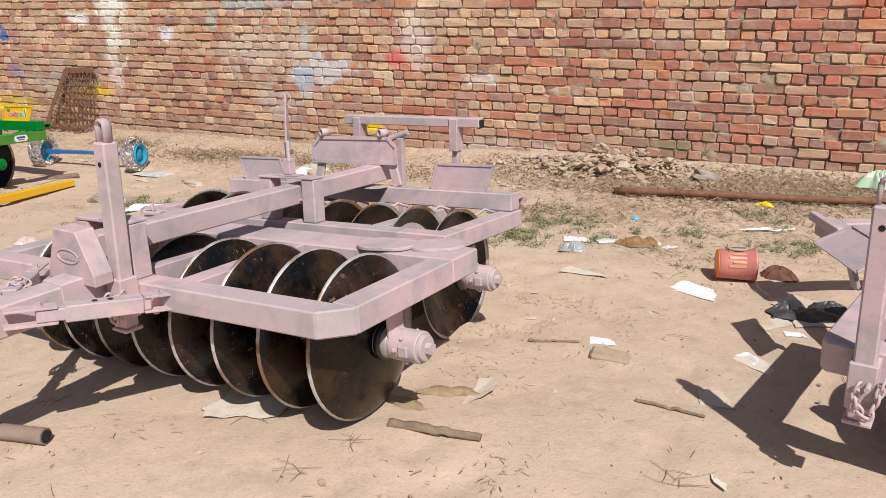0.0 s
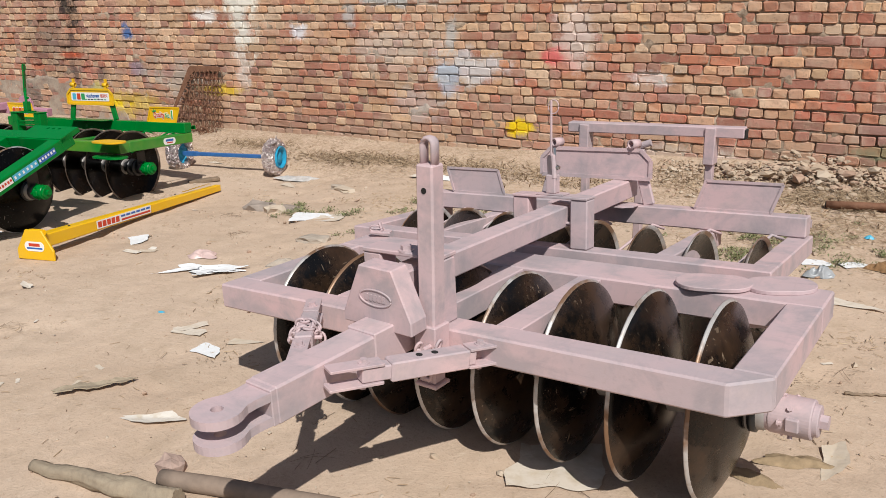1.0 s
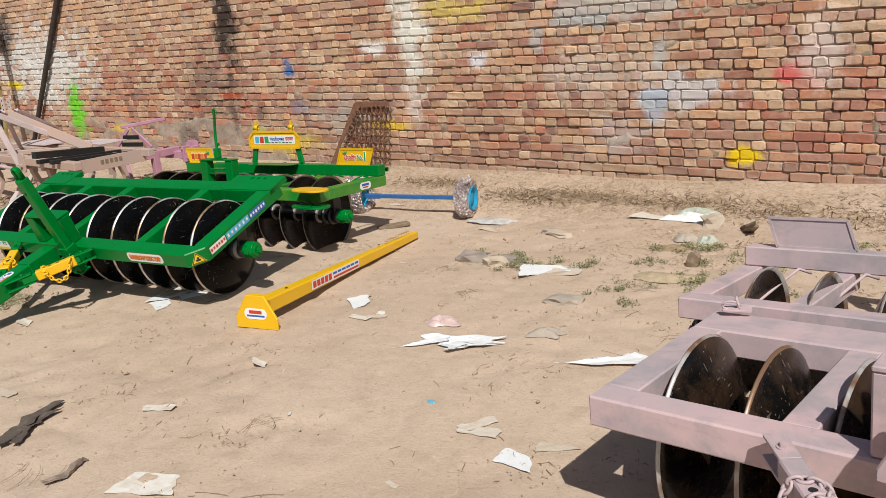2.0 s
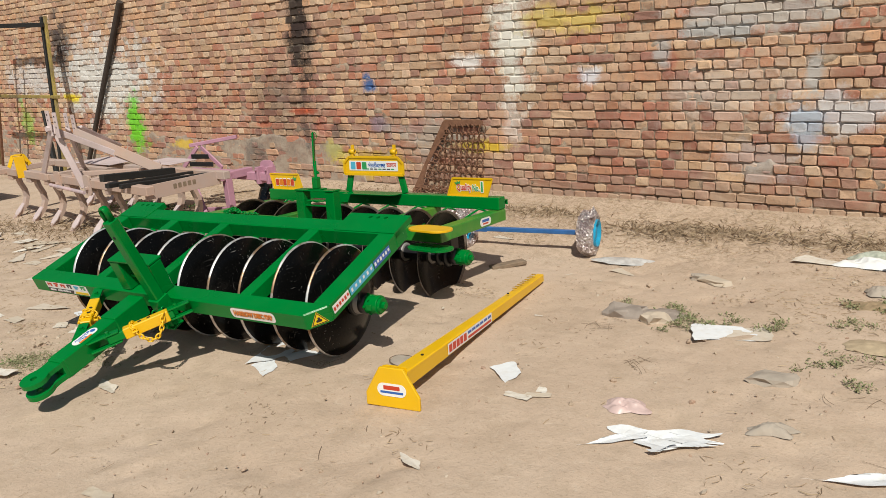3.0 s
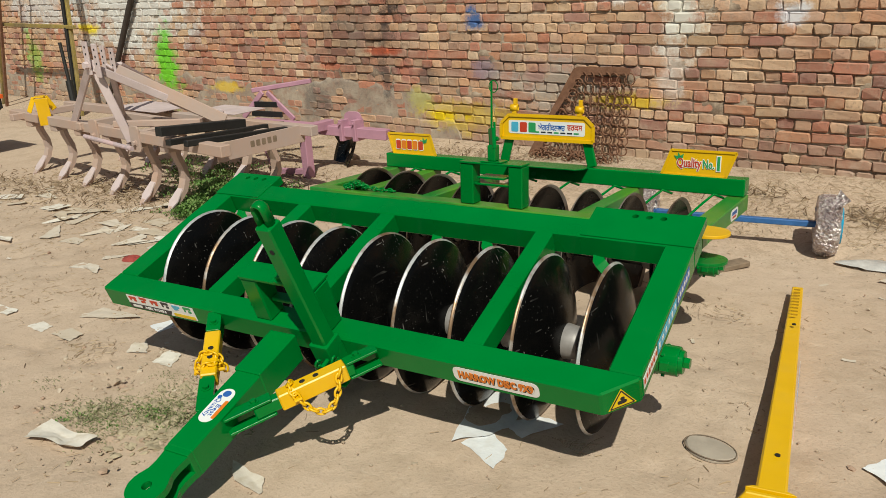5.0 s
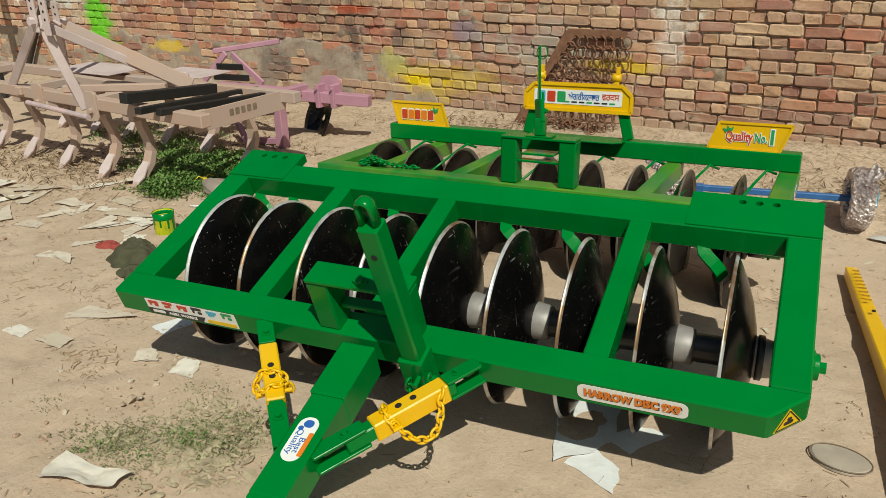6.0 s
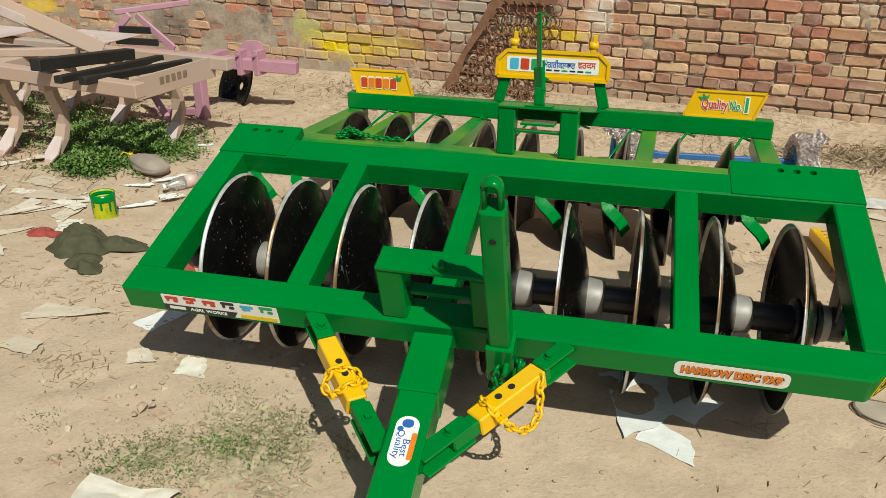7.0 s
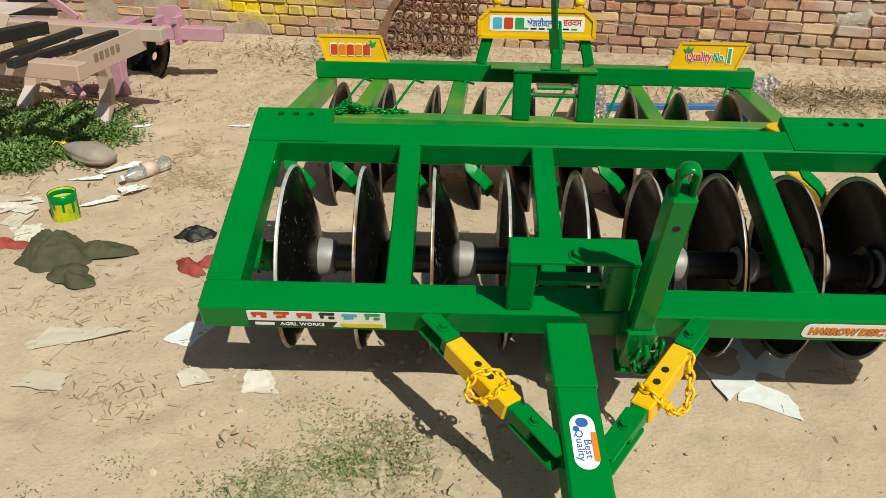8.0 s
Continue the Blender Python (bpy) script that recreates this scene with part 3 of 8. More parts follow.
def chain(points, link=0.034, wire=0.0042, sides=6):
    """Oval links that follow a line of points, each turned a quarter from the last."""
    pts = [Vector(p) for p in points]
    bm = bmesh.new()
    seg, pos, i = 0, 0.0, 0
    lengths = [(b - a).length for a, b in zip(pts, pts[1:])]
    total, s, step = sum(lengths), 0.0, link * 0.72
    while s + link < total + step:
        def at(d):
            d = max(0, min(d, total - 1e-6))
            for a, b, l in zip(pts, pts[1:], lengths):
                if d <= l:
                    return a.lerp(b, d / l)
                d -= l
            return pts[-1]
        p, q = at(s), at(s + link)
        if (q - p).length > 1e-5:
            y = (q - p).normalized()
            x = y.cross(Vector((0.2, 0.1, 0.95))).normalized()
            z = x.cross(y)
            if i % 2:
                x, z = z, -x
            c = (p + q) / 2
            loop = []
            for k in range(12):
                a = 2 * math.pi * k / 12
                loop.append(c + y * math.cos(a) * link * 0.5 + x * math.sin(a) * link * 0.3)
            rings = []
            for k, v in enumerate(loop):
                t = (loop[(k + 1) % 12] - loop[k - 1]).normalized()
                n = t.cross(z).normalized()
                rings.append([bm.verts.new(v + (n * math.cos(2 * math.pi * j / sides) + z * math.sin(2 * math.pi * j / sides)) * wire) for j in range(sides)])
            for k in range(12):
                for j in range(sides):
                    bm.faces.new((rings[k][j], rings[k][(j + 1) % sides], rings[(k + 1) % 12][(j + 1) % sides], rings[(k + 1) % 12][j])).smooth = True
        s += step
        i += 1
    return bm


def rounded(w, h, r, n=5, cx=0.0, cy=0.0):
    """The outline of a rounded rectangle."""
    out = []
    for qx, qy, a0 in ((1, 1, 0), (-1, 1, 90), (-1, -1, 180), (1, -1, 270)):
        for i in range(n + 1):
            a = radians(a0 + 90 * i / n)
            out.append((cx + qx * (w / 2 - r) + r * math.cos(a), cy + qy * (h / 2 - r) + r * math.sin(a)))
    return out


def lettering(body, size, width=None, bold=0.0):
    """A word as a flat bmesh, centred on its own middle, reading along x."""
    cu = bpy.data.curves.new("word", "FONT")
    cu.body, cu.size, cu.align_x, cu.align_y = body, size, "CENTER", "CENTER"
    cu.extrude, cu.resolution_u, cu.offset = 0.0006, 2, bold * size
    ob = new("word", cu)
    me = bpy.data.meshes.new_from_object(ob.evaluated_get(bpy.context.evaluated_depsgraph_get()))
    bpy.data.objects.remove(ob)
    bm = bmesh.new()
    bm.from_mesh(me)
    bpy.data.meshes.remove(me)
    xs = [v.co.x for v in bm.verts]
    ys = [v.co.y for v in bm.verts]
    if xs:
        mx, my = (max(xs) + min(xs)) / 2, (max(ys) + min(ys)) / 2
        s = (width / (max(xs) - min(xs))) if width else 1.0
        moved(bm, Matrix.Diagonal((s, 1 if width is None else min(1.6, max(0.6, 1)), 1, 1)) @ Matrix.Translation((-mx, -my, 0)))
    return bm


def strap(points, width, thick, side=(1, 0, 0)):
    """A flat strip bent along points; its width runs along side."""
    bm = bmesh.new()
    pts, side = [Vector(p) for p in points], Vector(side).normalized()
    rows = []
    for i, p in enumerate(pts):
        d = (pts[min(i + 1, len(pts) - 1)] - pts[max(i - 1, 0)]).normalized()
        n = side.cross(d).normalized() * thick / 2
        w = side * width / 2
        rows.append([bm.verts.new(p + a * w + b * n) for a, b in ((-1, -1), (1, -1), (1, 1), (-1, 1))])
    for a, c in zip(rows, rows[1:]):
        for i in range(4):
            bm.faces.new((a[i], a[(i + 1) % 4], c[(i + 1) % 4], c[i]))
    bm.faces.new(rows[0][::-1])
    bm.faces.new(rows[-1])
    bmesh.ops.recalc_face_normals(bm, faces=bm.faces)
    return bm


def bolt(p, axis, r=0.012, h=0.012):
    """A hexagon head with a washer, at p, standing out along axis."""
    p, axis = Vector(p), Vector(axis).normalized()
    b = rod(p - axis * 0.002, p + axis * 0.003, r * 1.5, 14)
    return rod(p + axis * 0.003, p + axis * (0.003 + h), r, 6, None, b)


def holed_plate(w, d, t, holes, r, cell):
    """A plate with round holes in a row along x; cell is the side of the square round each hole."""
    bm = bmesh.new()
    n = 16

    def slab(x0, x1, y0, y1):
        if x1 - x0 > 1e-4 and y1 - y0 > 1e-4:
            prism([(x0, y0), (x1, y0), (x1, y1), (x0, y1)], 0, t, 0, bm)
    c = cell / 2
    x = -w / 2
    for hx, hy in holes:
        slab(x, hx - c, -d / 2, d / 2)
        slab(hx - c, hx + c, -d / 2, hy - c)
        slab(hx - c, hx + c, hy + c, d / 2)
        rings = []
        for z in (0, t):
            inner = [bm.verts.new((hx + r * math.cos(2 * math.pi * i / n), hy + r * math.sin(2 * math.pi * i / n), z)) for i in range(n)]
            outer = []
            for i in range(n):
                a = 2 * math.pi * i / n
                s = c / max(abs(math.cos(a)), abs(math.sin(a)))
                outer.append(bm.verts.new((hx + s * math.cos(a), hy + s * math.sin(a), z)))
            rings.append((inner, outer))
            for i in range(n):
                bm.faces.new((inner[i], outer[i], outer[(i + 1) % n], inner[(i + 1) % n]))
        for i in range(n):
            a, b = rings[0][0], rings[1][0]
            bm.faces.new((a[i], a[(i + 1) % n], b[(i + 1) % n], b[i]))
        x = hx + c
    slab(x, w / 2, -d / 2, d / 2)
    bmesh.ops.remove_doubles(bm, verts=bm.verts, dist=1e-5)
    bmesh.ops.delete(bm, geom=[f for f in bm.faces if abs(f.normal.z) < 0.5 and all(len(e.link_faces) > 2 for e in f.edges if abs(e.verts[0].co.z - e.verts[1].co.z) < 1e-6)], context="FACES_ONLY")
    bmesh.ops.recalc_face_normals(bm, faces=bm.faces)
    return bm


# ---------------------------------------------------------------- ground
WALL_Y = 6.58


def ground_height(x, y):
    """The lie of the yard: a shallow dip behind the machines and soil heaped against the wall."""
    z = -0.065 * np.exp(-(((x + 5.9) / 1.7) ** 2 + ((y - 4.75) / 0.95) ** 2))
    z = z + 0.035 * np.exp(-(((x + 0.9) / 0.8) ** 2 + ((y - 1.9) / 0.8) ** 2))
    z = z - 0.05 * np.exp(-(((x + 6.1) / 0.9) ** 2 + ((y - 5.25) / 0.5) ** 2))
    rise = np.clip((y - 5.75) / 0.8, 0, 1)
    z = z + rise * rise * (0.045 + 0.075 * np.clip((x + 4.2) / 2.2, 0, 1)) * (y < WALL_Y + 0.5)
    z = z + 0.010 * np.sin(1.9 * x + 0.7 * y) * np.sin(1.3 * y - 0.5 * x) + 0.006 * np.sin(4.3 * x - 2.1 * y + 1) * np.sin(3.7 * y + 1.1 * x)
    return z


def on_ground(x, y, dz=0.0):
    return Vector((x, y, float(ground_height(np.float64(x), np.float64(y))) + dz))


def build_ground():
    xs = np.concatenate([-np.geomspace(400, 16.2, 14), np.arange(-16, 2.6, 0.035), np.geomspace(3, 400, 16)])
    ys = np.concatenate([-np.geomspace(400, 1.2, 14), np.arange(-1, 6.75, 0.035), np.geomspace(7.2, 400, 14)])
    gx, gy = np.meshgrid(xs, ys)
    gz = ground_height(gx, gy)
    near = ((gx > -16) & (gx < 2.6) & (gy > -1) & (gy < 6.75))
    rng = np.random.default_rng(5)
    # scuffs and heel marks
    bumps = np.zeros_like(gz)
    for _ in range(2600):
        cx, cy = rng.uniform(-13, 2), rng.uniform(0, 6.5)
        a, sx, sy, h = rng.uniform(0, 3.14), rng.uniform(0.035, 0.08), rng.uniform(0.05, 0.15), rng.uniform(-0.016, 0.010)
        ix = (xs > cx - 0.6) & (xs < cx + 0.6)
        iy = (ys > cy - 0.6) & (ys < cy + 0.6)
        sub = np.ix_(iy, ix)
        dx, dy = gx[sub] - cx, gy[sub] - cy
        u, v = dx * math.cos(a) + dy * math.sin(a), -dx * math.sin(a) + dy * math.cos(a)
        bumps[sub] += h * np.exp(-(u / sx) ** 2 - (v / sy) ** 2)
    gz = gz + np.where(near, bumps + rng.normal(0, 0.0008, gz.shape), 0)
    verts = np.stack([gx, gy, gz], -1).reshape(-1, 3)
    w = len(xs)
    i = np.arange(len(ys) - 1)[:, None] * w + np.arange(w - 1)[None, :]
    faces = np.stack([i, i + 1, i + w + 1, i + w], -1).reshape(-1, 4)
    me = bpy.data.meshes.new("ground")
    me.from_pydata(verts.tolist(), [], faces.tolist())
    me.shade_smooth()
    me.materials.append(SAND)
    return tagged(new("ground", me), "dry sandy yard littered with straw and scraps", "ground", kind="structure")


build_ground()


# ---------------------------------------------------------------- disc harrows


def disc_mesh(name, face, rim, radius):
    """A dished disc, hollow towards -x, with a ground bevel on the outer side of its edge."""
    k = radius / 0.29

    def dish(r):
        return 0.088 * (1 - (r / 0.29) ** 2)
    outer = [(r * k, dish(r) + 0.005) for r in (0.03, 0.055, 0.09, 0.16, 0.22, 0.264, 0.2832)] + [(radius, 0.001), (radius - 0.001, -0.002)]
    inner = [(r * k, dish(r)) for r in (0.275, 0.22, 0.16, 0.09, 0.03)]
    prof = outer + inner
    mats = [0] * 6 + [1, 1, 1] + [0] * 4 + [0]
    bm = lathe(prof, 48, True, mats)
    me = bpy.data.meshes.new(name)
    bm.to_mesh(me)
    bm.free()
    me.materials.append(face)
    me.materials.append(rim)
    return me


DISC_GREEN = disc_mesh("disc", DISC_BLACK, RIM_BARE, 0.303)
# rear gang's disc: same face, rim colour carries the shade under the frame
DISC_REAR = disc_mesh("disc", DISC_BLACK, RIM_SHADED, 0.303)
DISC_PINK = disc_mesh("disc", DISC_BROWN, RIM_RUST, 0.307)


def flat(bm):
    """Plain facets, so that turned edges stay crisp."""
    for f in bm.faces:
        f.smooth = False
    return bm


def spool_mesh():
    bm = lathe([(0.050, -0.062), (0.060, -0.060), (0.063, -0.055), (0.065, -0.048), (0.0595, -0.01), (0.057, 0.004), (0.053, 0.008), (0.046, 0.009)], 40)
    me = bpy.data.meshes.new("spool")
    bm.to_mesh(me)
    bm.free()
    me.set_sharp_from_angle(angle=radians(50))
    me.materials.append(SPOOL)
    return me


SPOOL_MESH = spool_mesh()


def hub_bm(sign):
    """A bearing housing outside the frame, with its cap, flange, nut and grease bolts."""
    s = sign
    a = flat(lathe([(0.02, -0.03), (0.061, -0.03), (0.062, -0.027), (0.062, 0.086), (0.059, 0.09), (0.05, 0.0905), (0.049, 0.104), (0.046, 0.107), (0.03, 0.1075)], 36))
    b = rod((0.1075, 0, 0), (0.13, 0, 0), 0.024, 6)
    bolts = [bolt((0.03, 0.058 * math.cos(q), 0.058 * math.sin(q)), (0, math.cos(q), math.sin(q)), 0.008, 0.01) for q in (0.6, 2.4, 4.2)]
    rim = [bolt((0.0, 0.064 * math.cos(q), 0.064 * math.sin(q)), (1, 0, 0), 0.007, 0.008) for q in (0, 1.57, 3.14, 4.71)]
    lug = box(0.02, 0.06, -0.07, -0.045, -0.022, 0.022, 0.004)
    return moved(merge(a, b, lug, *bolts, *rim), Matrix.Diagonal((s, 1, 1, 1)))


def gang(h, p, q, count, first, step, me, paint, hollow, inv, hangers, hub=1.0):
    """Discs on their axle between p and q, with spools between them and bearings at the ends."""
    p, q = Vector(p), Vector(q)
    x = (q - p).normalized()
    z = Vector((0, 0, 1))
    y = z.cross(x).normalized()
    z = x.cross(y)
    m = inv @ (Matrix.Translation(p) @ Matrix((x, y, z)).transposed().to_4x4())
    length = (q - p).length
    part("axle", rod((0.02, 0, 0), (length - 0.02, 0, 0), 0.046, 24), AXLE_BLACK, h, "black axle tube", m)
    for i in range(count):
        u = first + step * i
        turn = pose(u, 0, 0, random.uniform(0, 360), random.uniform(-0.4, 0.4), 0 if hollow < 0 else 180)
        mesh_part("disc", me, h, "", m @ turn)
        mesh_part("spool", SPOOL_MESH, h, "", m @ pose(u + (0.135 if hollow < 0 else -0.135), 0, 0, 0, 0, 0 if hollow < 0 else 180))
    for u in (length - 0.135, length - 0.075) if paint is GREEN else (length - 0.07,):
        part("collar", lathe([(0.047, u - 0.014), (0.07, u - 0.012), (0.07, u + 0.006), (0.05, u + 0.014)], 20), AXLE_BLACK, h, "", m)
    part("bearing_hub", hub_bm(1), paint, h, "", m @ pose(length, 0, 0) @ Matrix.Scale(hub, 4))
    part("bearing_hub", hub_bm(-1), paint, h, "", m @ pose(0.1 if hub < 1 else 0, 0, 0) @ Matrix.Scale(hub, 4))
    for u, top in hangers:
        plate = merge(box(u - 0.006, u + 0.006, -0.045, 0.045, 0.02, top, 0.003), lathe([(0.035, u - 0.03), (0.055, u - 0.028), (0.055, u + 0.028), (0.035, u + 0.03)], 20))
        part("bearing_hanger", plate, paint if (paint is PRIMER and u > length - 0.1) else AXLE_BLACK, h, "", m)
    return m


def clevis(paint, h, m, label=""):
    """The drawbar's forked end: two eye plates, one above the other."""
    out = []
    for z in (0.020, -0.048):
        pts = []
        for i in range(17):
            a = math.pi * 0.86 + math.pi * 1.28 * i / 16
            pts.append((0.066 * math.cos(a), 0.066 * math.sin(a)))
        pts += [(0.046, 0.055), (0.044, 0.085), (0.05, 0.142), (-0.05, 0.142), (-0.044, 0.085), (-0.046, 0.055)]
        n = len(pts)
        b = bmesh.new()
        hole = []
        for x, y in pts:
            a = math.atan2(y, x)
            hole.append((0.016 * math.cos(a), 0.016 * math.sin(a)))
        lay = []
        for zz in (z, z + 0.024):
            o = [b.verts.new((x, y, zz)) for x, y in pts]
            c = [b.verts.new((x, y, zz)) for x, y in hole]
            lay.append((o, c))
            for i in range(n):
                b.faces.new((o[i], o[(i + 1) % n], c[(i + 1) % n], c[i]))
        for i in range(n):
            j = (i + 1) % n
            b.faces.new((lay[0][0][i], lay[0][0][j], lay[1][0][j], lay[1][0][i]))
            b.faces.new((lay[0][1][i], lay[0][1][j], lay[1][1][j], lay[1][1][i]))
        bmesh.ops.recalc_face_normals(b, faces=b.faces)
        out.append(b)
    out.append(box(-0.05, 0.05, 0.125, 0.145, -0.052, 0.052, 0.003))
    part("clevis", merge(*out), paint, h, label, m)


def brace(h, p, q, paint, sleeve, inv, side, droop):
    """A telescopic stay between the front beam (p) and the drawbar (q): bracket plates, inner tube, sleeve with holes, pin and a chain hung on one side."""
    m = inv @ frame_to(p, q)
    n = (Vector(q) - Vector(p)).length
    for y0, y1 in ((-0.07, 0.045), (n - 0.085, n + 0.075)):
        for z in (0.023, -0.031):
            part("bracket_plate", prism(rounded(0.052, y1 - y0, 0.005, 2, 0, (y0 + y1) / 2), z, z + 0.008, 0.001), paint, h, "", m)
    for y in (0.0, n - 0.03):
        part("bolt", bolt((0, y, 0.031), (0, 0, 1), 0.011, 0.010), paint, h, "", m)
        part("nut", bolt((0, y, -0.031), (0, 0, -1), 0.011, 0.010), paint, h, "", m)
    part("inner_tube", box(-0.021, 0.021, 0.02, n - 0.02, -0.022, 0.022, 0.004), paint, h, "", m)
    s0, s1 = 0.046, n - 0.105
    sl = part("sleeve", box(-0.028, 0.028, s0, s1, -0.029, 0.029, 0.004), sleeve, h, "yellow sleeve with pin holes" if sleeve is YELLOW else "", m)
    for y in (s0 + 0.42 * (s1 - s0), s0 + 0.62 * (s1 - s0)):
        part("pin_hole", rod((0, y, 0.024), (0, y, 0.0305), 0.010, 14), DARK, sl)
    k = side
    pts = [(-k * 0.036, s1 - 0.075, -0.01), (-k * 0.035, s1 - 0.06, 0.02), (-k * 0.02, s1 - 0.05, 0.036), (k * 0.01, s1 - 0.042, 0.037), (k * 0.035, s1 - 0.05, 0.02), (k * 0.04, s1 - 0.06, -0.01)]
    if droop == "none":
        return
    if droop == "long":
        pts += [(k * 0.055, s1 - 0.08, -0.05), (k * 0.065, s1 - 0.115, -0.075), (k * 0.065, s1 - 0.15, -0.07), (k * 0.05, s0 + 0.05, -0.03), (k * 0.036, s0 + 0.035, 0.01), (k * 0.034, s0 + 0.02, 0.03)]
    else:
        pts += [(k * 0.05, s1 - 0.085, -0.03), (k * 0.055, s1 - 0.115, -0.02), (k * 0.036, s1 - 0.125, 0.02), (k * 0.01, s1 - 0.115, 0.037), (-k * 0.02, s1 - 0.10, 0.037), (-k * 0.04, s1 - 0.085, 0.02), (-k * 0.05, s1 - 0.07, -0.02)]
    part("safety_chain", chain(pts, 0.033, 0.0043), sleeve, h, "", m)
    part("chain_pin", merge(rod((-k * 0.05, s1 - 0.055, 0.0), (k * 0.05, s1 - 0.055, 0.0), 0.007, 10), rod((k * 0.05, s1 - 0.068, 0.0), (k * 0.05, s1 - 0.042, 0.0), 0.005, 8)), sleeve, h, "", m)


def jack(h, m, paint, tall=0.50):
    """The parking stand: a square leg in a bracket, a looped handle on top, a pin on a chain."""
    part("stand_leg", box(-0.03, 0.03, -0.03, 0.03, -0.16, tall, 0.006), paint, h, "", m)
    part("stand_bracket", box(-0.039, 0.039, -0.039, 0.039, -0.12, 0.03, 0.004), paint, h, "", m)
    part("stand_foot", box(-0.04, 0.04, -0.038, 0.038, -0.172, -0.16, 0.003), paint, h, "", m)
    loop = [(-0.018, 0, tall - 0.005), (-0.018, 0, tall + 0.05)] + [(0.018 * math.cos(a), 0, tall + 0.055 + 0.018 * math.sin(a)) for a in np.linspace(math.pi, 0, 7)] + [(0.018, 0, tall + 0.05), (0.018, 0, tall - 0.005)]
    part("stand_handle", moved(tube_along(loop, 0.008, 8), Matrix.Diagonal((1.05, 2.4, 1, 1))), paint, h, "", m)
    hole = part("adjusting_hole", rod((0, -0.0315, 0.44), (0, -0.027, 0.44), 0.009, 14), DARK, h, "", m)
    part("stand_pin", merge(rod((0.02, -0.075, -0.03), (0.02, 0.0, -0.03), 0.008, 10), bolt((0.045, -0.02, -0.05), (1, 0, 0), 0.011, 0.02)), paint, h, "", m)
    pts = [(0.0, -0.06, -0.015), (-0.012, -0.062, -0.05), (-0.006, -0.06, -0.1), (0.025, -0.062, -0.13), (0.045, -0.06, -0.08), (0.055, -0.05, -0.02), (0.06, -0.04, 0.0)]
    part("stand_chain", chain(pts, 0.036, 0.005), paint, h, "", m)


def skew_board(h, m, w, ht, lean, paint, sticker):
    """A tilted name plate with a folded rim."""
    pts = [(0, 0), (w, 0), (w + lean, ht), (lean, ht)]
    b = moved(prism(pts, -0.003, 0.003, 0), pose(0, 0, 0, 90))
    board = part("name_plate", b, paint, h, "yellow name plate with a folded rim" if paint is YELLOW else "", m)
    rims = []
    for (x0, y0), (x1, y1) in zip(pts, pts[1:] + pts[:1]):
        rims.append(bar((x0, -0.006, y0), (x1, -0.006, y1), 0.012, 0.005, (0, 1, 0), 0))
    part("plate_rim", merge(*rims), paint, board)
    if sticker:
        sticker(board, w, ht, lean)
    return board


def strip(parent, w, ht, material, x, z, y=-0.005, r=0.004, name="sticker", label=""):
    """A thin sticker standing in a plate's xz plane."""
    return part(name, moved(prism(rounded(w, ht, min(r, ht * 0.49, w * 0.49), 4, x, z), -0.0004, 0.0004, 0), pose(0, y, 0, 90)), material, parent, label)


def word(parent, body, size, material, x, z, y=-0.0065, turn=0, width=None, name="lettering", bold=0.02):
    bm = moved(lettering(body, size, width, bold), pose(x, y, z, 90, 0, 0) @ pose(0, 0, 0, 0, 0, turn))
    return part(name, bm, material, parent)


def leaf_sign(parent, x, z, s, y=-0.0065):
    for a in (-35, 15, 60):
        pts = [(0, 0), (s * 0.25, s * 0.35), (0, s), (-s * 0.25, s * 0.35)]
        part("leaf_print", moved(prism(pts, 0, 0.0004, 0), pose(x, y, z, 90) @ pose(0, 0, 0, 0, 0, a)), INK_GREEN, parent)


def brand_blocks(parent, x, z, w, ht, mats, y=-0.0065):
    """A brand name shown as plain blocks in its colours."""
    n = len(mats)
    for i, mt in enumerate(mats):
        bw = w / n
        part("print_block", moved(prism(rounded(bw * 0.82, ht, ht * 0.12, 2, x - w / 2 + bw * (i + 0.5), z), 0, 0.0005, 0), pose(0, y, 0, 90)), mt, parent)


def left_plate_print(board, w, ht, lean):
    brand_blocks(board, w * 0.45 + lean / 2, ht * 0.47, w * 0.68, ht * 0.52, [WHITE] * 5, -0.0056)
    brand_blocks(board, w * 0.45 + lean / 2, ht * 0.46, w * 0.66, ht * 0.42, [INK_RED, INK_ORANGE, INK_RED, INK_ORANGE, INK_RED], -0.0066)
    leaf_sign(board, w * 0.80 + lean / 2, ht * 0.58, 0.04)


def right_plate_print(board, w, ht, lean):
    for ink, bold, y, d in ((WHITE, 0.075, -0.0056, 0.0), (None, 0.022, -0.0068, 0.0)):
        word(board, "Quality", 0.064, ink or INK_RED, w * 0.36 + lean / 2, ht * 0.46, y, 0, w * (0.40 if ink else 0.38), bold=bold)
        word(board, "No.", 0.060, ink or INK_GREEN, w * 0.66 + lean / 2, ht * 0.49, y, 0, w * (0.19 if ink else 0.17), bold=bold)
        word(board, "1", 0.098, ink or INK_GREEN, w * 0.81 + lean / 2, ht * 0.54, y, 0, None, bold=bold)
    leaf_sign(board, w * 0.21 + lean / 2, ht * 0.64, 0.036)


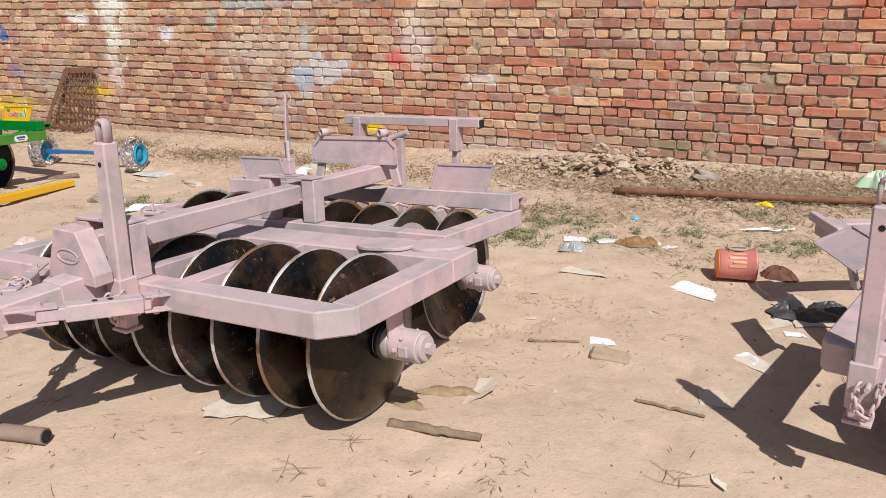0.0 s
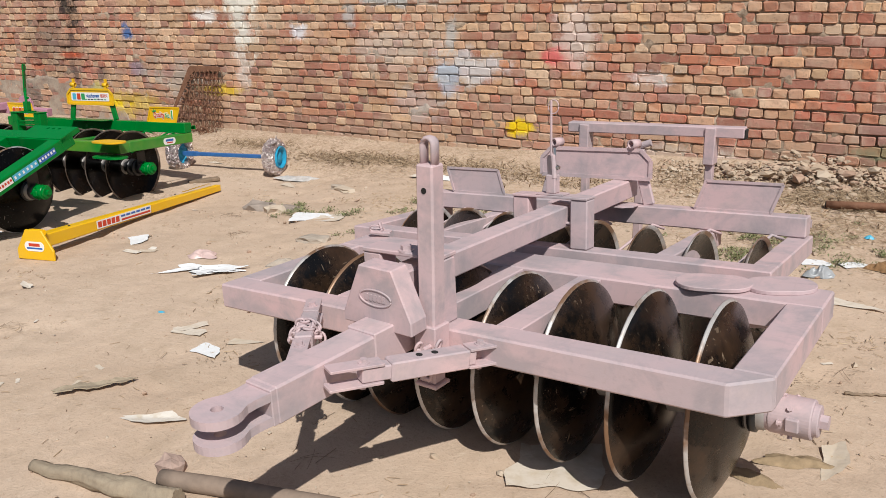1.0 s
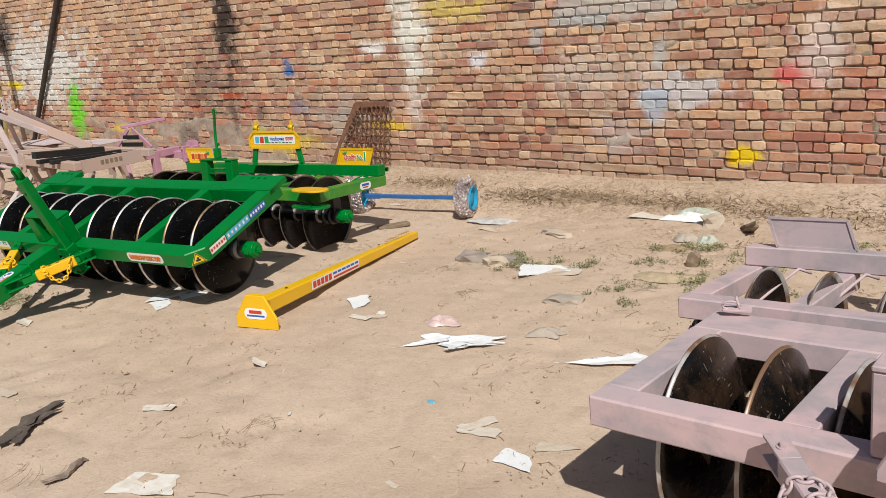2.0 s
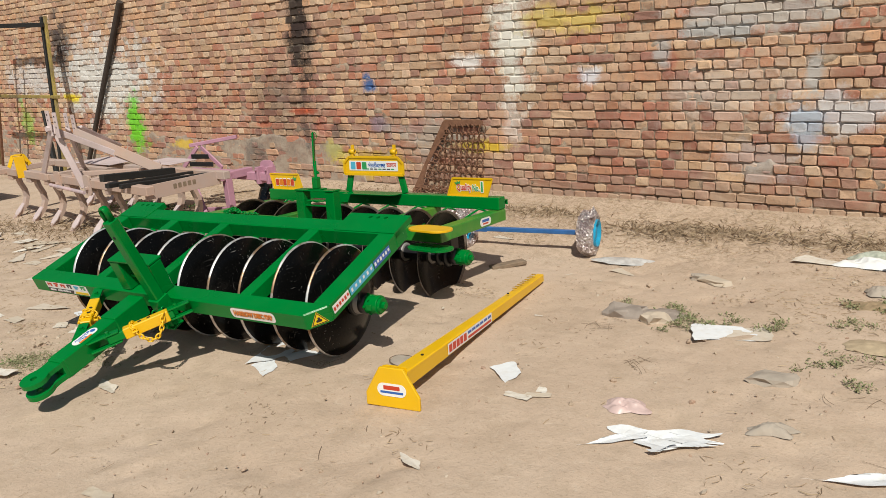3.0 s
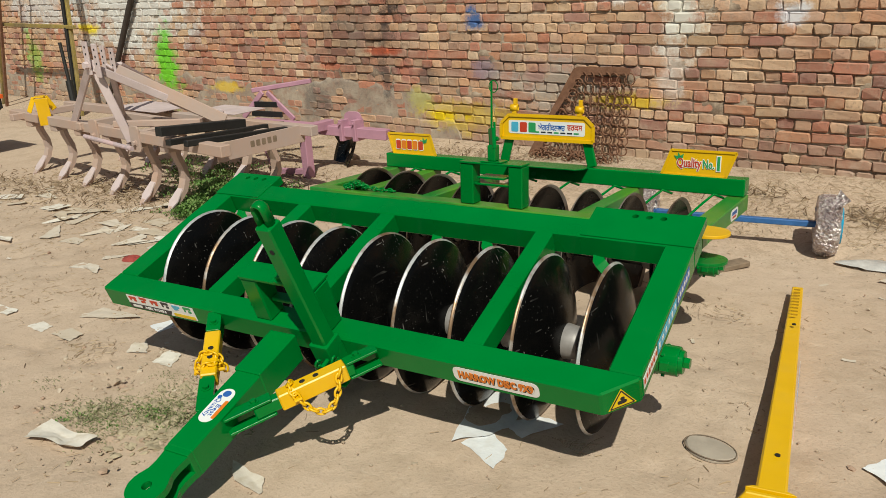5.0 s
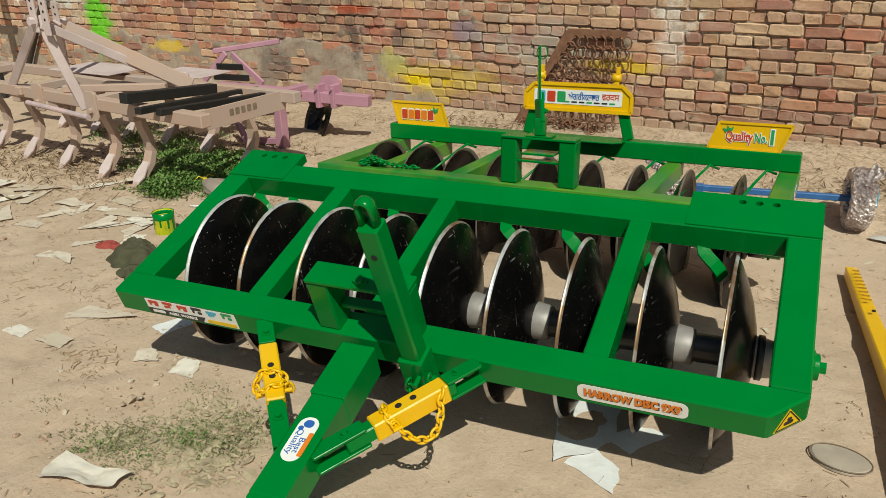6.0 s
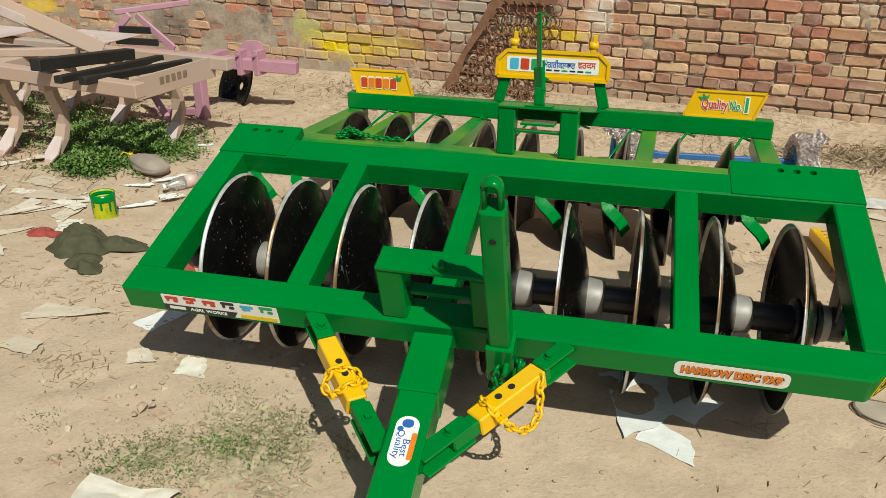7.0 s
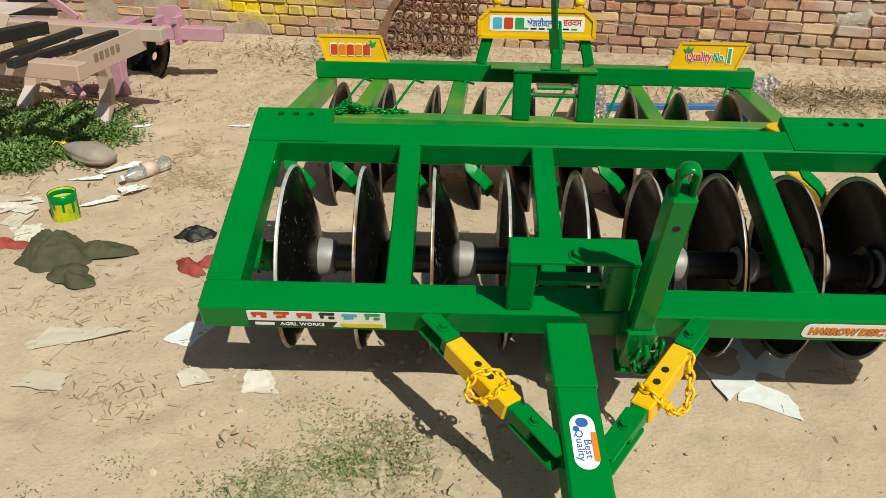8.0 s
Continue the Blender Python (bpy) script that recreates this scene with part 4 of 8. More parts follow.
def harrow(name, label, F1, F2, base, inner_w, w2, vf, discs, first, front_axle, rear_axle, paint, accent, bottom_paint, disc_me, tongue, stays, prints, tie, cross, portal_u, portal_u2, jack_u, jack_lean, dim, group):
    """A trailed offset disc harrow: a front and a rear frame of square tube, each over a gang of dished discs."""
    h = thing(name, label, "disc harrow", base, group)
    inv = base.inverted()
    f, r = inv @ F1, inv @ F2
    hw, hd, b, t = inner_w / 2, dim["hd"], dim["b"], 0.093
    fb, rb, rim_y = 0.103, dim["rb"], dim["hd"] + dim["rb"]
    # front frame
    ch = 0.09
    beam = part("front_beam", prism([(-hw - b, -hd - fb), (hw + b - ch, -hd - fb), (hw + b, -hd - fb + ch), (hw + b, -hd), (-hw - b, -hd)], -t, 0, 0.006), paint, h, "", f)
    rear = part("rear_beam", box(-hw - b, hw + b, hd, hd + rb, -t, 0, 0.006), paint, h, "", f)
    for s in (-1, 1):
        side = part("side_beam", box(min(s * hw, s * (hw + b)), max(s * hw, s * (hw + b)), -hd, hd, -t, 0, 0.005), paint, h, "", f)
        if prints and s > 0:
            for y0, y1, base_m, ink in ((-0.30, -0.16, WHITE, INK_RED), (-0.15, 0.07, INK_CYAN, WHITE), (0.08, 0.24, INK_BLUE, WHITE)):
                st = part("sticker", box(hw + b, hw + b + 0.001, y0, y1, -0.066, -0.022, 0), base_m, side)
                n = 6
                for i in range(n):
                    yy = y0 + (y1 - y0) * (i + 0.5) / n
                    part("print_bar", box(hw + b + 0.001, hw + b + 0.0016, yy - 0.008, yy + 0.007, -0.054 + 0.004 * (i % 2), -0.034, 0), ink, st)
    for u in cross:
        part("cross_bar", box(u - dim["cw"] / 2, u + dim["cw"] / 2, -hd, hd, -t + 0.004, -0.003, 0.004), paint, h, "", f)
    # scraper strips that reach from the rear beam to the discs
    for i in range(discs):
        u = first + dim["step"] * i - hw - b
        if prints:
            x0 = max(u - 0.135, -hw + 0.02)
            pts = [(x0, hd + 0.02, -t + 0.012), (x0 + 0.006, hd - 0.008, -t + 0.003), (x0 + 0.024, hd - 0.026, -t - 0.006), (x0 + 0.05, hd - 0.042, -t - 0.022), (x0 + 0.07, hd - 0.05, -t - 0.044), (x0 + 0.082, hd - 0.054, -t - 0.07)]
            part("scraper", strap(pts, 0.046, 0.007, (0.5, 0.85, 0.15)), paint, h, "", f)
    # top plates or hinge plates at the rear ends
    if prints:
        # the one plate is wider than the other; both stand out behind the beam
        for x0, x1, hx in ((-hw - b, -0.858, -0.988), (0.716, hw + b, 0.93)):
            mid = (x0 + x1) / 2
            part("hitch_plate", moved(holed_plate(x1 - x0, 0.182, 0.036, [(hx - mid + k * 0.052, 0.055) for k in (-1, 0, 1)], 0.012, 0.04), pose(mid, hd + 0.095, -0.033)), paint, h, "plate with three holes", f)
    # hinge plates between the frames, at the right
    for cx, cy, ln, turn, dz, mt in dim["hinge"]:
        part("hinge_plate", prism(rounded(ln, 0.17, 0.084, 8), dz, dz + 0.014, 0.002), mt, h, "", f @ pose(cx, cy, 0, 0, 0, turn) if not prints else r @ pose(cx, cy, 0.012, 0, 0, turn))
    # front portal that carries the tie tube
    p0, p1 = portal_u
    ph = dim["portal"]
    for u in (p0 + 0.037, p1 - 0.037):
        part("portal_post", box(u - 0.037, u + 0.037, -hd - 0.092, -hd - 0.012, 0.0, ph - 0.015, 0.005), paint, h, "", f)
    part("portal_top", box(p0, p1, -hd - 0.095, -hd - 0.004, ph - 0.014, ph, 0.003), paint, h, "", f)
    part("portal_step", box(p0 + 0.08, p1 - 0.08, -hd - 0.06, -hd - 0.02, 0.07, 0.085, 0.003), paint, h, "", f)
    part("portal_bolt", bolt(((p0 + p1) / 2 + 0.01, -hd - 0.07, ph), (0, 0, 1), 0.018, 0.014), paint, h, "", f)
    jack(h, f @ pose(jack_u, -hd - fb - 0.041, 0.0, dim["jack_tip"], jack_lean), paint, dim["jack"])
    # drawbar
    T0, T1 = Vector(tongue[0]), Vector(tongue[1])
    d = (T0 - T1).normalized()
    tm = inv @ frame_to(T1, T0)
    n = (T0 - T1).length
    draw = part("drawbar", merge(box(-0.052, 0.052, 0.14, n, -0.055, 0.055, 0.006), box(-0.056, 0.056, n - 0.19, n + 0.02, -0.05, 0.063, 0.004)), paint, h, "", tm)
    clevis(paint, h, tm)
    if prints:
        lab = part("sticker", prism(rounded(0.060, 0.150, 0.029, 8, 0, 0), 0.055, 0.0562, 0), WHITE, draw, "white oval quality label", pose(0, 0.325, 0))
        for body, dx, wd in (("Best", 0.008, 0.05), ("Quality", -0.013, 0.085)):
            part("lettering", moved(lettering(body, 0.026, wd), pose(dx, -0.022 if body == "Best" else -0.012, 0.0567, 0, 0, -90)), INK_BLUE, lab)
        part("print_block", prism(rounded(0.014, 0.08, 0.004, 2, 0.024, -0.015), 0.0562, 0.0568, 0), INK_ORANGE, lab)
        part("print_block", merge(prism(rounded(0.03, 0.026, 0.012, 4, 0.0, 0.052), 0.0562, 0.0568, 0), prism(rounded(0.016, 0.016, 0.0079, 4, -0.016, 0.034), 0.0562, 0.0568, 0)), INK_BLUE, lab)
    for (p, q), side, droop in zip(stays, (-1, 1), ("long" if prints else "none", "short")):
        brace(h, p, q, paint, accent, inv, side, droop)
    # rear frame
    part("front_beam", box(-w2, w2, vf, vf + 0.1, -0.085, 0, 0.005), bottom_paint, h, "", r)
    for u in (-w2 + 0.045, *dim["rails"], w2 - 0.045):
        rail = part("rail", box(u - (0.045 if abs(u) > 0.9 else 0.037), u + (0.045 if abs(u) > 0.9 else 0.037), vf + 0.1, 0.462, -0.082, -0.001, 0.005), bottom_paint, h, "", r)
        if prints and u > w2 - 0.1:
            st = part("sticker", moved(prism(rounded(0.14, 0.055, 0.026, 6), 0, 0.001, 0), pose(w2, 0.18, -0.042, 90, 0, 90)), WHITE, rail)
            part("print_bar", moved(prism(rounded(0.09, 0.018, 0.003, 2, 0, 0.008), 0.001, 0.0016, 0), pose(w2, 0.18, -0.042, 90, 0, 90)), INK_BLUE, st)
            part("print_bar", moved(prism(rounded(0.07, 0.01, 0.003, 2, 0, -0.012), 0.001, 0.0016, 0), pose(w2, 0.18, -0.042, 90, 0, 90)), INK_RED, st)
    part("back_beam", box(-dim["back"], dim["back"], 0.37, 0.46, 0.001, 0.088, 0.005), paint, h, "", r)
    part("back_angle", merge(box(-w2 + 0.1, w2 - 0.02, 0.462, 0.53, 0.05, 0.056, 0.001), box(-w2 + 0.1, w2 - 0.02, 0.524, 0.53, 0.02, 0.056, 0.001)), paint, h, "", r)
    # thin scraper rods inside the rear frame
    for i in range(discs - 1):
        u = -w2 + 0.2 + i * (2 * w2 - 0.4) / (discs - 2)
        part("scraper_rod", tube_along([(u + 0.10, 0.37, -0.01), (u + 0.06, 0.33, 0.012), (u + 0.03, 0.25, -0.02), (u - 0.06, 0.0, -0.13)], 0.007, 6), paint, h, "", r)
    q0, q1 = portal_u2
    for u in (q0 + 0.038, q1 - 0.038):
        part("portal_post", box(u - 0.038, u + 0.038, vf + 0.008, vf + 0.083, 0.001, 0.205, 0.005), paint, h, "", r)
    part("portal_top", box(q0, q1, vf + 0.002, vf + 0.09, 0.206, 0.216, 0.002), paint, h, "", r)
    l0, l1 = (-0.205, 0.285) if prints else (-0.19, 0.235)
    part("portal_roof", prism([(l0, 0.262), (l1 - 0.04, 0.262), (l1, 0.30), (l1, 0.368), (l0, 0.368)], 0.089, 0.095, 0.001), paint, h, "", r)
    part("portal_step", merge(box(q0 + 0.076, q1 - 0.076, vf + 0.02, vf + 0.065, 0.10, 0.11, 0.002), box(q0 + 0.10, q1 - 0.10, vf + 0.01, vf + 0.1, 0.135, 0.145, 0.002)), paint, h, "", r)
    # adjusting lever on the rear portal
    qc = (q0 + q1) / 2
    lever = part("lever_socket", merge(box(qc - 0.06, qc + 0.06, vf + 0.01, vf + 0.08, 0.217, 0.223, 0.001), box(qc - 0.022, qc + 0.022, vf + 0.02, vf + 0.065, 0.223, 0.30, 0.004)), paint, h, "", r)
    part("lever", merge(bar((qc, vf + 0.04, 0.28), (qc - 0.012, vf + 0.05, 0.38), 0.02, 0.06), bar((qc - 0.012, vf + 0.05, 0.37), (qc - 0.03, vf + 0.085, 0.60), 0.010, 0.048)), paint, h, "", r)
    ring = [(qc - 0.012 + 0.024 * math.cos(a), vf + 0.07, 0.575 + 0.028 * math.sin(a)) for a in np.linspace(0, 2 * math.pi, 17)]
    part("lever_ring", tube_along(ring, 0.0025, 6), paint, h, "", r)
    part("lever_spring", merge(rod((qc + 0.018, vf + 0.03, 0.28), (qc + 0.006, vf + 0.045, 0.41), 0.006, 8), bolt((qc + 0.02, vf + 0.04, 0.33), (1, 0, 0), 0.008, 0.01)), paint if prints else STEEL, h, "", r)
    # name plates
    bx0, bx1, by, bz = dim["boards"]
    skew_board(h, r @ pose(bx0, by, bz), 0.322, 0.128, -0.04, accent, left_plate_print if prints else None)
    skew_board(h, r @ pose(bx1, by, bz), 0.326, 0.128, 0.047, accent, right_plate_print if prints else None)
    pts = [(-0.284, 0), (0.284, 0), (0.284, 0.085), (0.234, 0.132), (-0.234, 0.132), (-0.284, 0.085)]
    ccx, ccy, ccz = dim["centre"]
    cm = r @ pose(ccx, ccy, ccz)
    centre = part("centre_plate", moved(prism(pts, -0.004, 0.004, 0), pose(0, 0, 0, 90)), accent, h, "", cm)
    part("plate_rim", merge(*[bar((x0, -0.008, y0), (x1, -0.008, y1), 0.018, 0.006, (0, 1, 0), 0) for (x0, y0), (x1, y1) in zip(pts, pts[1:] + pts[:1])]), accent, centre)
    for s in (-1, 1):
        part("plate_leg", bar((ccx + s * 0.275, ccy + 0.016, 0.089), (ccx + s * 0.235, ccy + 0.016, ccz + 0.02), 0.055, 0.02, (0, 1, 0)), paint, h, "", r)
        if prints:
            stub = lathe([(0.014, -0.022), (0.021, -0.022), (0.021, 0.022), (0.014, 0.022)], 16, True)
            part("lamp_holder", merge(moved(stub, pose(s * 0.20, 0.0, 0.172, 0, 0, 12)), box(s * 0.2 - 0.014, s * 0.2 + 0.014, -0.012, 0.012, 0.138, 0.155, 0.002), box(s * 0.2 - 0.004, s * 0.2 + 0.016, -0.01, 0.01, 0.19, 0.225, 0.002)), accent, centre)
        else:
            part("lamp_holder", moved(lathe([(0.015, -0.026), (0.022, -0.026), (0.022, 0.026), (0.015, 0.026)], 18, True), pose(s * 0.20, 0.0, 0.161, 0, 0, 68)), accent, centre)
    if prints:
        strip(centre, 0.47, 0.075, WHITE, 0, 0.066, -0.0055, 0.01, "sticker", "white trade sign")
        brand_blocks(centre, -0.14, 0.066, 0.165, 0.056, [INK_CYAN, INK_RED, INK_GREEN], -0.0066)
        word(centre, "ਐਗਰੀਕਲਚਰ", 0.044, INK_BLUE, 0.035, 0.074, -0.0066, 0, 0.165)
        word(centre, "ਵਰਕਸ", 0.044, INK_RED, 0.175, 0.074, -0.0066, 0, 0.09)
        for i in range(7):
            part("print_bar", moved(prism(rounded(0.03, 0.008, 0.002, 2, -0.055 + 0.04 * i, 0.042), 0, 0.0005, 0), pose(0, -0.0066, 0, 90)), INK_BLACK if i % 3 else INK_GREEN, centre)
        # stickers on the front beam
        y = -hd - fb
        x0 = -hw + 0.035
        st = strip(beam, 0.385, 0.066, WHITE, x0 + 0.1925, -0.045, y - 0.0012, 0.004, "sticker", "white trade sticker with small machine pictures")
        for i, mt in enumerate([INK_RED, INK_RED, INK_RED, INK_BLACK, INK_CYAN, INK_GREEN]):
            x = x0 + 0.034 + 0.063 * i
            pic = [prism(rounded(0.044, 0.012, 0.004, 2, x, -0.024 + 0.004 * (i % 2)), 0, 0.0005, 0), prism(rounded(0.018, 0.012, 0.005, 3, x + 0.012 - 0.02 * (i % 3 == 1), -0.036), 0, 0.0005, 0),
                   prism(rounded(0.01, 0.02, 0.003, 2, x - 0.014 + 0.02 * (i % 3 == 1), -0.03), 0, 0.0006, 0)]
            part("machine_picture", moved(merge(*pic), pose(0, y - 0.002, 0, 90)), mt, st)
        part("print_bar", moved(prism([(x0, -0.078), (x0 + 0.235, -0.078), (x0 + 0.25, -0.054), (x0, -0.054)], 0, 0.0005, 0), pose(0, y - 0.002, 0, 90)), INK_BLACK, st)
        word(st, "AGRI. WORKS", 0.017, WHITE, x0 + 0.15, -0.066, y - 0.0028, 0, 0.125)
        part("print_bar", moved(prism(rounded(0.055, 0.012, 0.002, 2, x0 + 0.045, -0.066), 0, 0.0005, 0), pose(0, y - 0.0028, 0, 90)), WHITE, st)
        part("print_bar", moved(prism(rounded(0.12, 0.016, 0.004, 2, x0 + 0.318, -0.067), 0, 0.0005, 0), pose(0, y - 0.002, 0, 90)), INK_YELLOW, st)
        st = strip(beam, 0.295, 0.06, WHITE, hw - 0.33, -0.044, y - 0.0012, 0.02, "sticker", "white rounded model sticker")
        word(st, "HARROW DISC 9X9", 0.040, INK_BLACK, hw - 0.328, -0.0455, y - 0.0018, 0, 0.262, bold=0.075)
        word(st, "HARROW DISC 9X9", 0.040, INK_ORANGE, hw - 0.330, -0.0435, y - 0.0026, 0, 0.258, bold=0.05)
        cx, cy = hw + b - ch / 2, -hd - fb + ch / 2
        tri_m = pose(cx, cy, -0.044, 90, 0, 45)
        st = part("sticker", moved(prism([(-0.045, -0.036), (0.045, -0.036), (0.0, 0.036)], 0.0, 0.0016, 0), tri_m), INK_YELLOW, beam, "yellow warning triangle")
        edge = [bar(p, q, 0.004, 0.0005, (0, 0, 1), 0) for p, q in (((-0.038, -0.032, 0.002), (0.038, -0.032, 0.002)), ((0.038, -0.032, 0.002), (0, 0.029, 0.002)), ((0, 0.029, 0.002), (-0.038, -0.032, 0.002)))]
        part("print_block", moved(merge(*edge, prism(rounded(0.03, 0.014, 0.006, 3, 0, -0.016), 0.0016, 0.002, 0), prism(rounded(0.014, 0.014, 0.006, 3, 0.002, -0.003), 0.0016, 0.002, 0)), tri_m), INK_BLACK, st)
        # loose chain heaped on the rear frame
        pts = [(-w2 + 0.30 + 0.07 * math.cos(1.9 * i) * (1 - i / 26), vf + 0.06 + 0.05 * math.sin(2.3 * i), 0.008 + 0.0028 * i) for i in range(14)] + [(-w2 + 0.45, vf + 0.06, 0.01), (-w2 + 0.55, vf + 0.07, 0.01)]
        part("heaped_chain", chain(pts, 0.034, 0.0045), GREEN, h, "", r)
    # tie tube with its end plate, in place
    if tie:
        hk = inv @ pose(-2.945, 2.545, 0.49, 0, 0, 15)
        part("hook_plate", merge(prism(rounded(0.10, 0.045, 0.008, 3), 0.0, 0.008, 0.001), bar((0.01, 0, 0.008), (-0.005, 0, 0.05), 0.03, 0.012)), paint, h, "", hk)
        part("hook_loop", tube_along([(-0.02 + 0.03 * math.cos(a), -0.01, 0.02 + 0.016 * math.sin(a)) for a in np.linspace(0, 2 * math.pi, 15)], 0.004, 6), paint, h, "", hk)
        p, q = Vector(tie[0]), Vector(tie[1])
        m = inv @ frame_to(p, q)
        ln = (q - p).length
        part("tie_tube", merge(box(-0.042, 0.042, 0.0, ln, -0.045, 0.045, 0.006)), paint, h, "", m)
        em = inv @ pose(-2.231, 1.468, 0.68, 0, 0, -6)
        pl = [(-0.132, -0.098), (0.132, -0.098), (0.132, -0.055), (0.064, 0.096), (-0.06, 0.096), (-0.132, -0.07)]
        ep = part("end_plate", moved(prism(pl, -0.07, 0.006, 0.004), pose(0, 0, 0, 90)), paint, h, "", em)
        part("embossed_oval", moved(merge(tube_along([(0.06 * math.cos(a), 0.025 * math.sin(a), 0) for a in np.linspace(0, 2 * math.pi, 29)], 0.0032, 6),
                                          *[prism(rounded(0.012, 0.02, 0.002, 2, -0.032 + 0.016 * i, 0), -0.002, 0.002, 0) for i in range(5)]), pose(0, -0.007, 0, 90)), paint, ep)
    # gangs
    gl = (Vector(front_axle[1]) - Vector(front_axle[0])).length
    gang(h, *front_axle, discs, first, dim["step"], disc_me, paint, -1, inv, [(gl - 0.03, 0.16), (0.03, 0.14)], 0.82 if prints else 0.94)
    gl = (Vector(rear_axle[1]) - Vector(rear_axle[0])).length
    gang(h, *rear_axle, discs, dim["rear_first"], dim["rear_step"], disc_me if not prints else DISC_REAR, paint, 1, inv, [(gl - 0.03, 0.14), (0.03, 0.14), (gl * 0.36, 0.14), (gl * 0.67, 0.14)], 0.82 if prints else 0.94)
    return h


GF1 = pose(-7.0665, 2.6518, 0.53, 17.93, -0.05, 7.97)
GF2 = pose(-7.326, 3.992, 0.443, -3.73, -0.54, 4.97)
GREEN_DIM = {"hd": 0.311, "b": 0.10, "rb": 0.112, "cw": 0.072, "step": 0.23, "rear_first": 0.21, "rear_step": 0.2245, "portal": 0.20, "jack": 0.53, "jack_tip": 4.0, "rails": (-0.78, -0.36, 0.53), "back": 1.108,
             "boards": (-1.05, 0.685, 0.386, 0.0885), "centre": (0.016, 0.39, 0.228),
             "hinge": ((1.09, -0.44, 0.30, -6, 0.0, YELLOW), (1.075, -0.43, 0.32, -6, -0.12, GREEN))}
harrow("disc_harrow", "glossy green disc harrow with yellow fittings and black discs", GF1, GF2, pose(-7.1, 3.3, 0, 0, 0, 7),
       2.05, 1.11, -0.36, 9, 0.19, ((-8.204, 2.55, 0.314), (-6.017, 2.883, 0.302)), ((-8.42, 3.835, 0.207), (-6.30, 4.03, 0.21)), GREEN, YELLOW, GREEN_DUSTY, DISC_GREEN,
       ((-7.118, 2.21, 0.334), (-7.005, 1.572, 0.16)), [((-6.784, 2.243, 0.355), (-6.972, 1.918, 0.264)), ((-7.449, 2.160, 0.350), (-7.161, 1.897, 0.264))],
       True, None, (-0.576, -0.131, 0.574), (-0.275, 0.063), (-0.098, 0.250), 0.082, -0.5, GREEN_DIM, "disc harrows")

PF1 = pose(-2.094, 1.997, 0.539, -2.2, -3.27, -5.84)
PF2 = pose(-2.2154, 2.892, 0.479, -4.85, -3.33, -5.48)
PINK_DIM = {"hd": 0.29, "b": 0.107, "rb": 0.192, "cw": 0.09, "step": 0.2308, "rear_first": 0.295, "rear_step": 0.2308, "portal": 0.222, "jack": 0.515, "jack_tip": 0.0, "rails": (-0.55, -0.17, 0.56), "back": 0.968,
            "boards": (-0.829, 0.493, 0.39, 0.093), "centre": (-0.005, 0.398, 0.214),
            "hinge": ((0.64, 0.365, 0.25, 13, 0.004, PRIMER), (0.835, 0.44, 0.23, 27, 0.0, PRIMER), (0.80, 0.44, 0.30, 20, -0.12, PRIMER))}
harrow("disc_harrow", "disc harrow in chalky pink primer with brown-black discs", PF1, PF2, pose(-2.1, 2.4, 0, 0, 0, -6),
       1.774, 0.982, -0.28, 8, 0.17, ((-3.082, 2.104, 0.241), (-1.133, 1.885, 0.360)), ((-3.24, 2.98, 0.195), (-1.24, 2.79, 0.29)), PRIMER, PRIMER, PRIMER, DISC_PINK,
       ((-2.205, 1.57, 0.548), (-2.307, 0.881, 0.545)), [((-1.937, 1.555, 0.52), (-2.145, 1.215, 0.562)), ((-2.558, 1.562, 0.53), (-2.368, 1.259, 0.54))],
       False, ((-2.242, 1.50, 0.69), (-2.04, 3.40, 0.605)), (-0.445, -0.10, 0.22), (-0.262, 0.046), (-0.075, 0.268), 0.04, 3.0, PINK_DIM, "disc harrows")


# ---------------------------------------------------------------- loose things, kit
def lump(n, r, seed, flat=0.7, bm=None, at=None, turn=None, sub=1):
    """A rough stone: a ball knocked out of shape."""
    rng = random.Random(seed)
    b = bmesh.new()
    bmesh.ops.create_icosphere(b, subdivisions=sub, radius=r)
    cuts = [(Vector((rng.gauss(0, 1), rng.gauss(0, 1), rng.gauss(0, 1))).normalized(), r * rng.uniform(0.45, 0.9)) for _ in range(n)]
    for v in b.verts:
        for d, lim in cuts:
            o = v.co.dot(d) - lim
            if o > 0:
                v.co -= d * o
        v.co.z *= flat
    return b


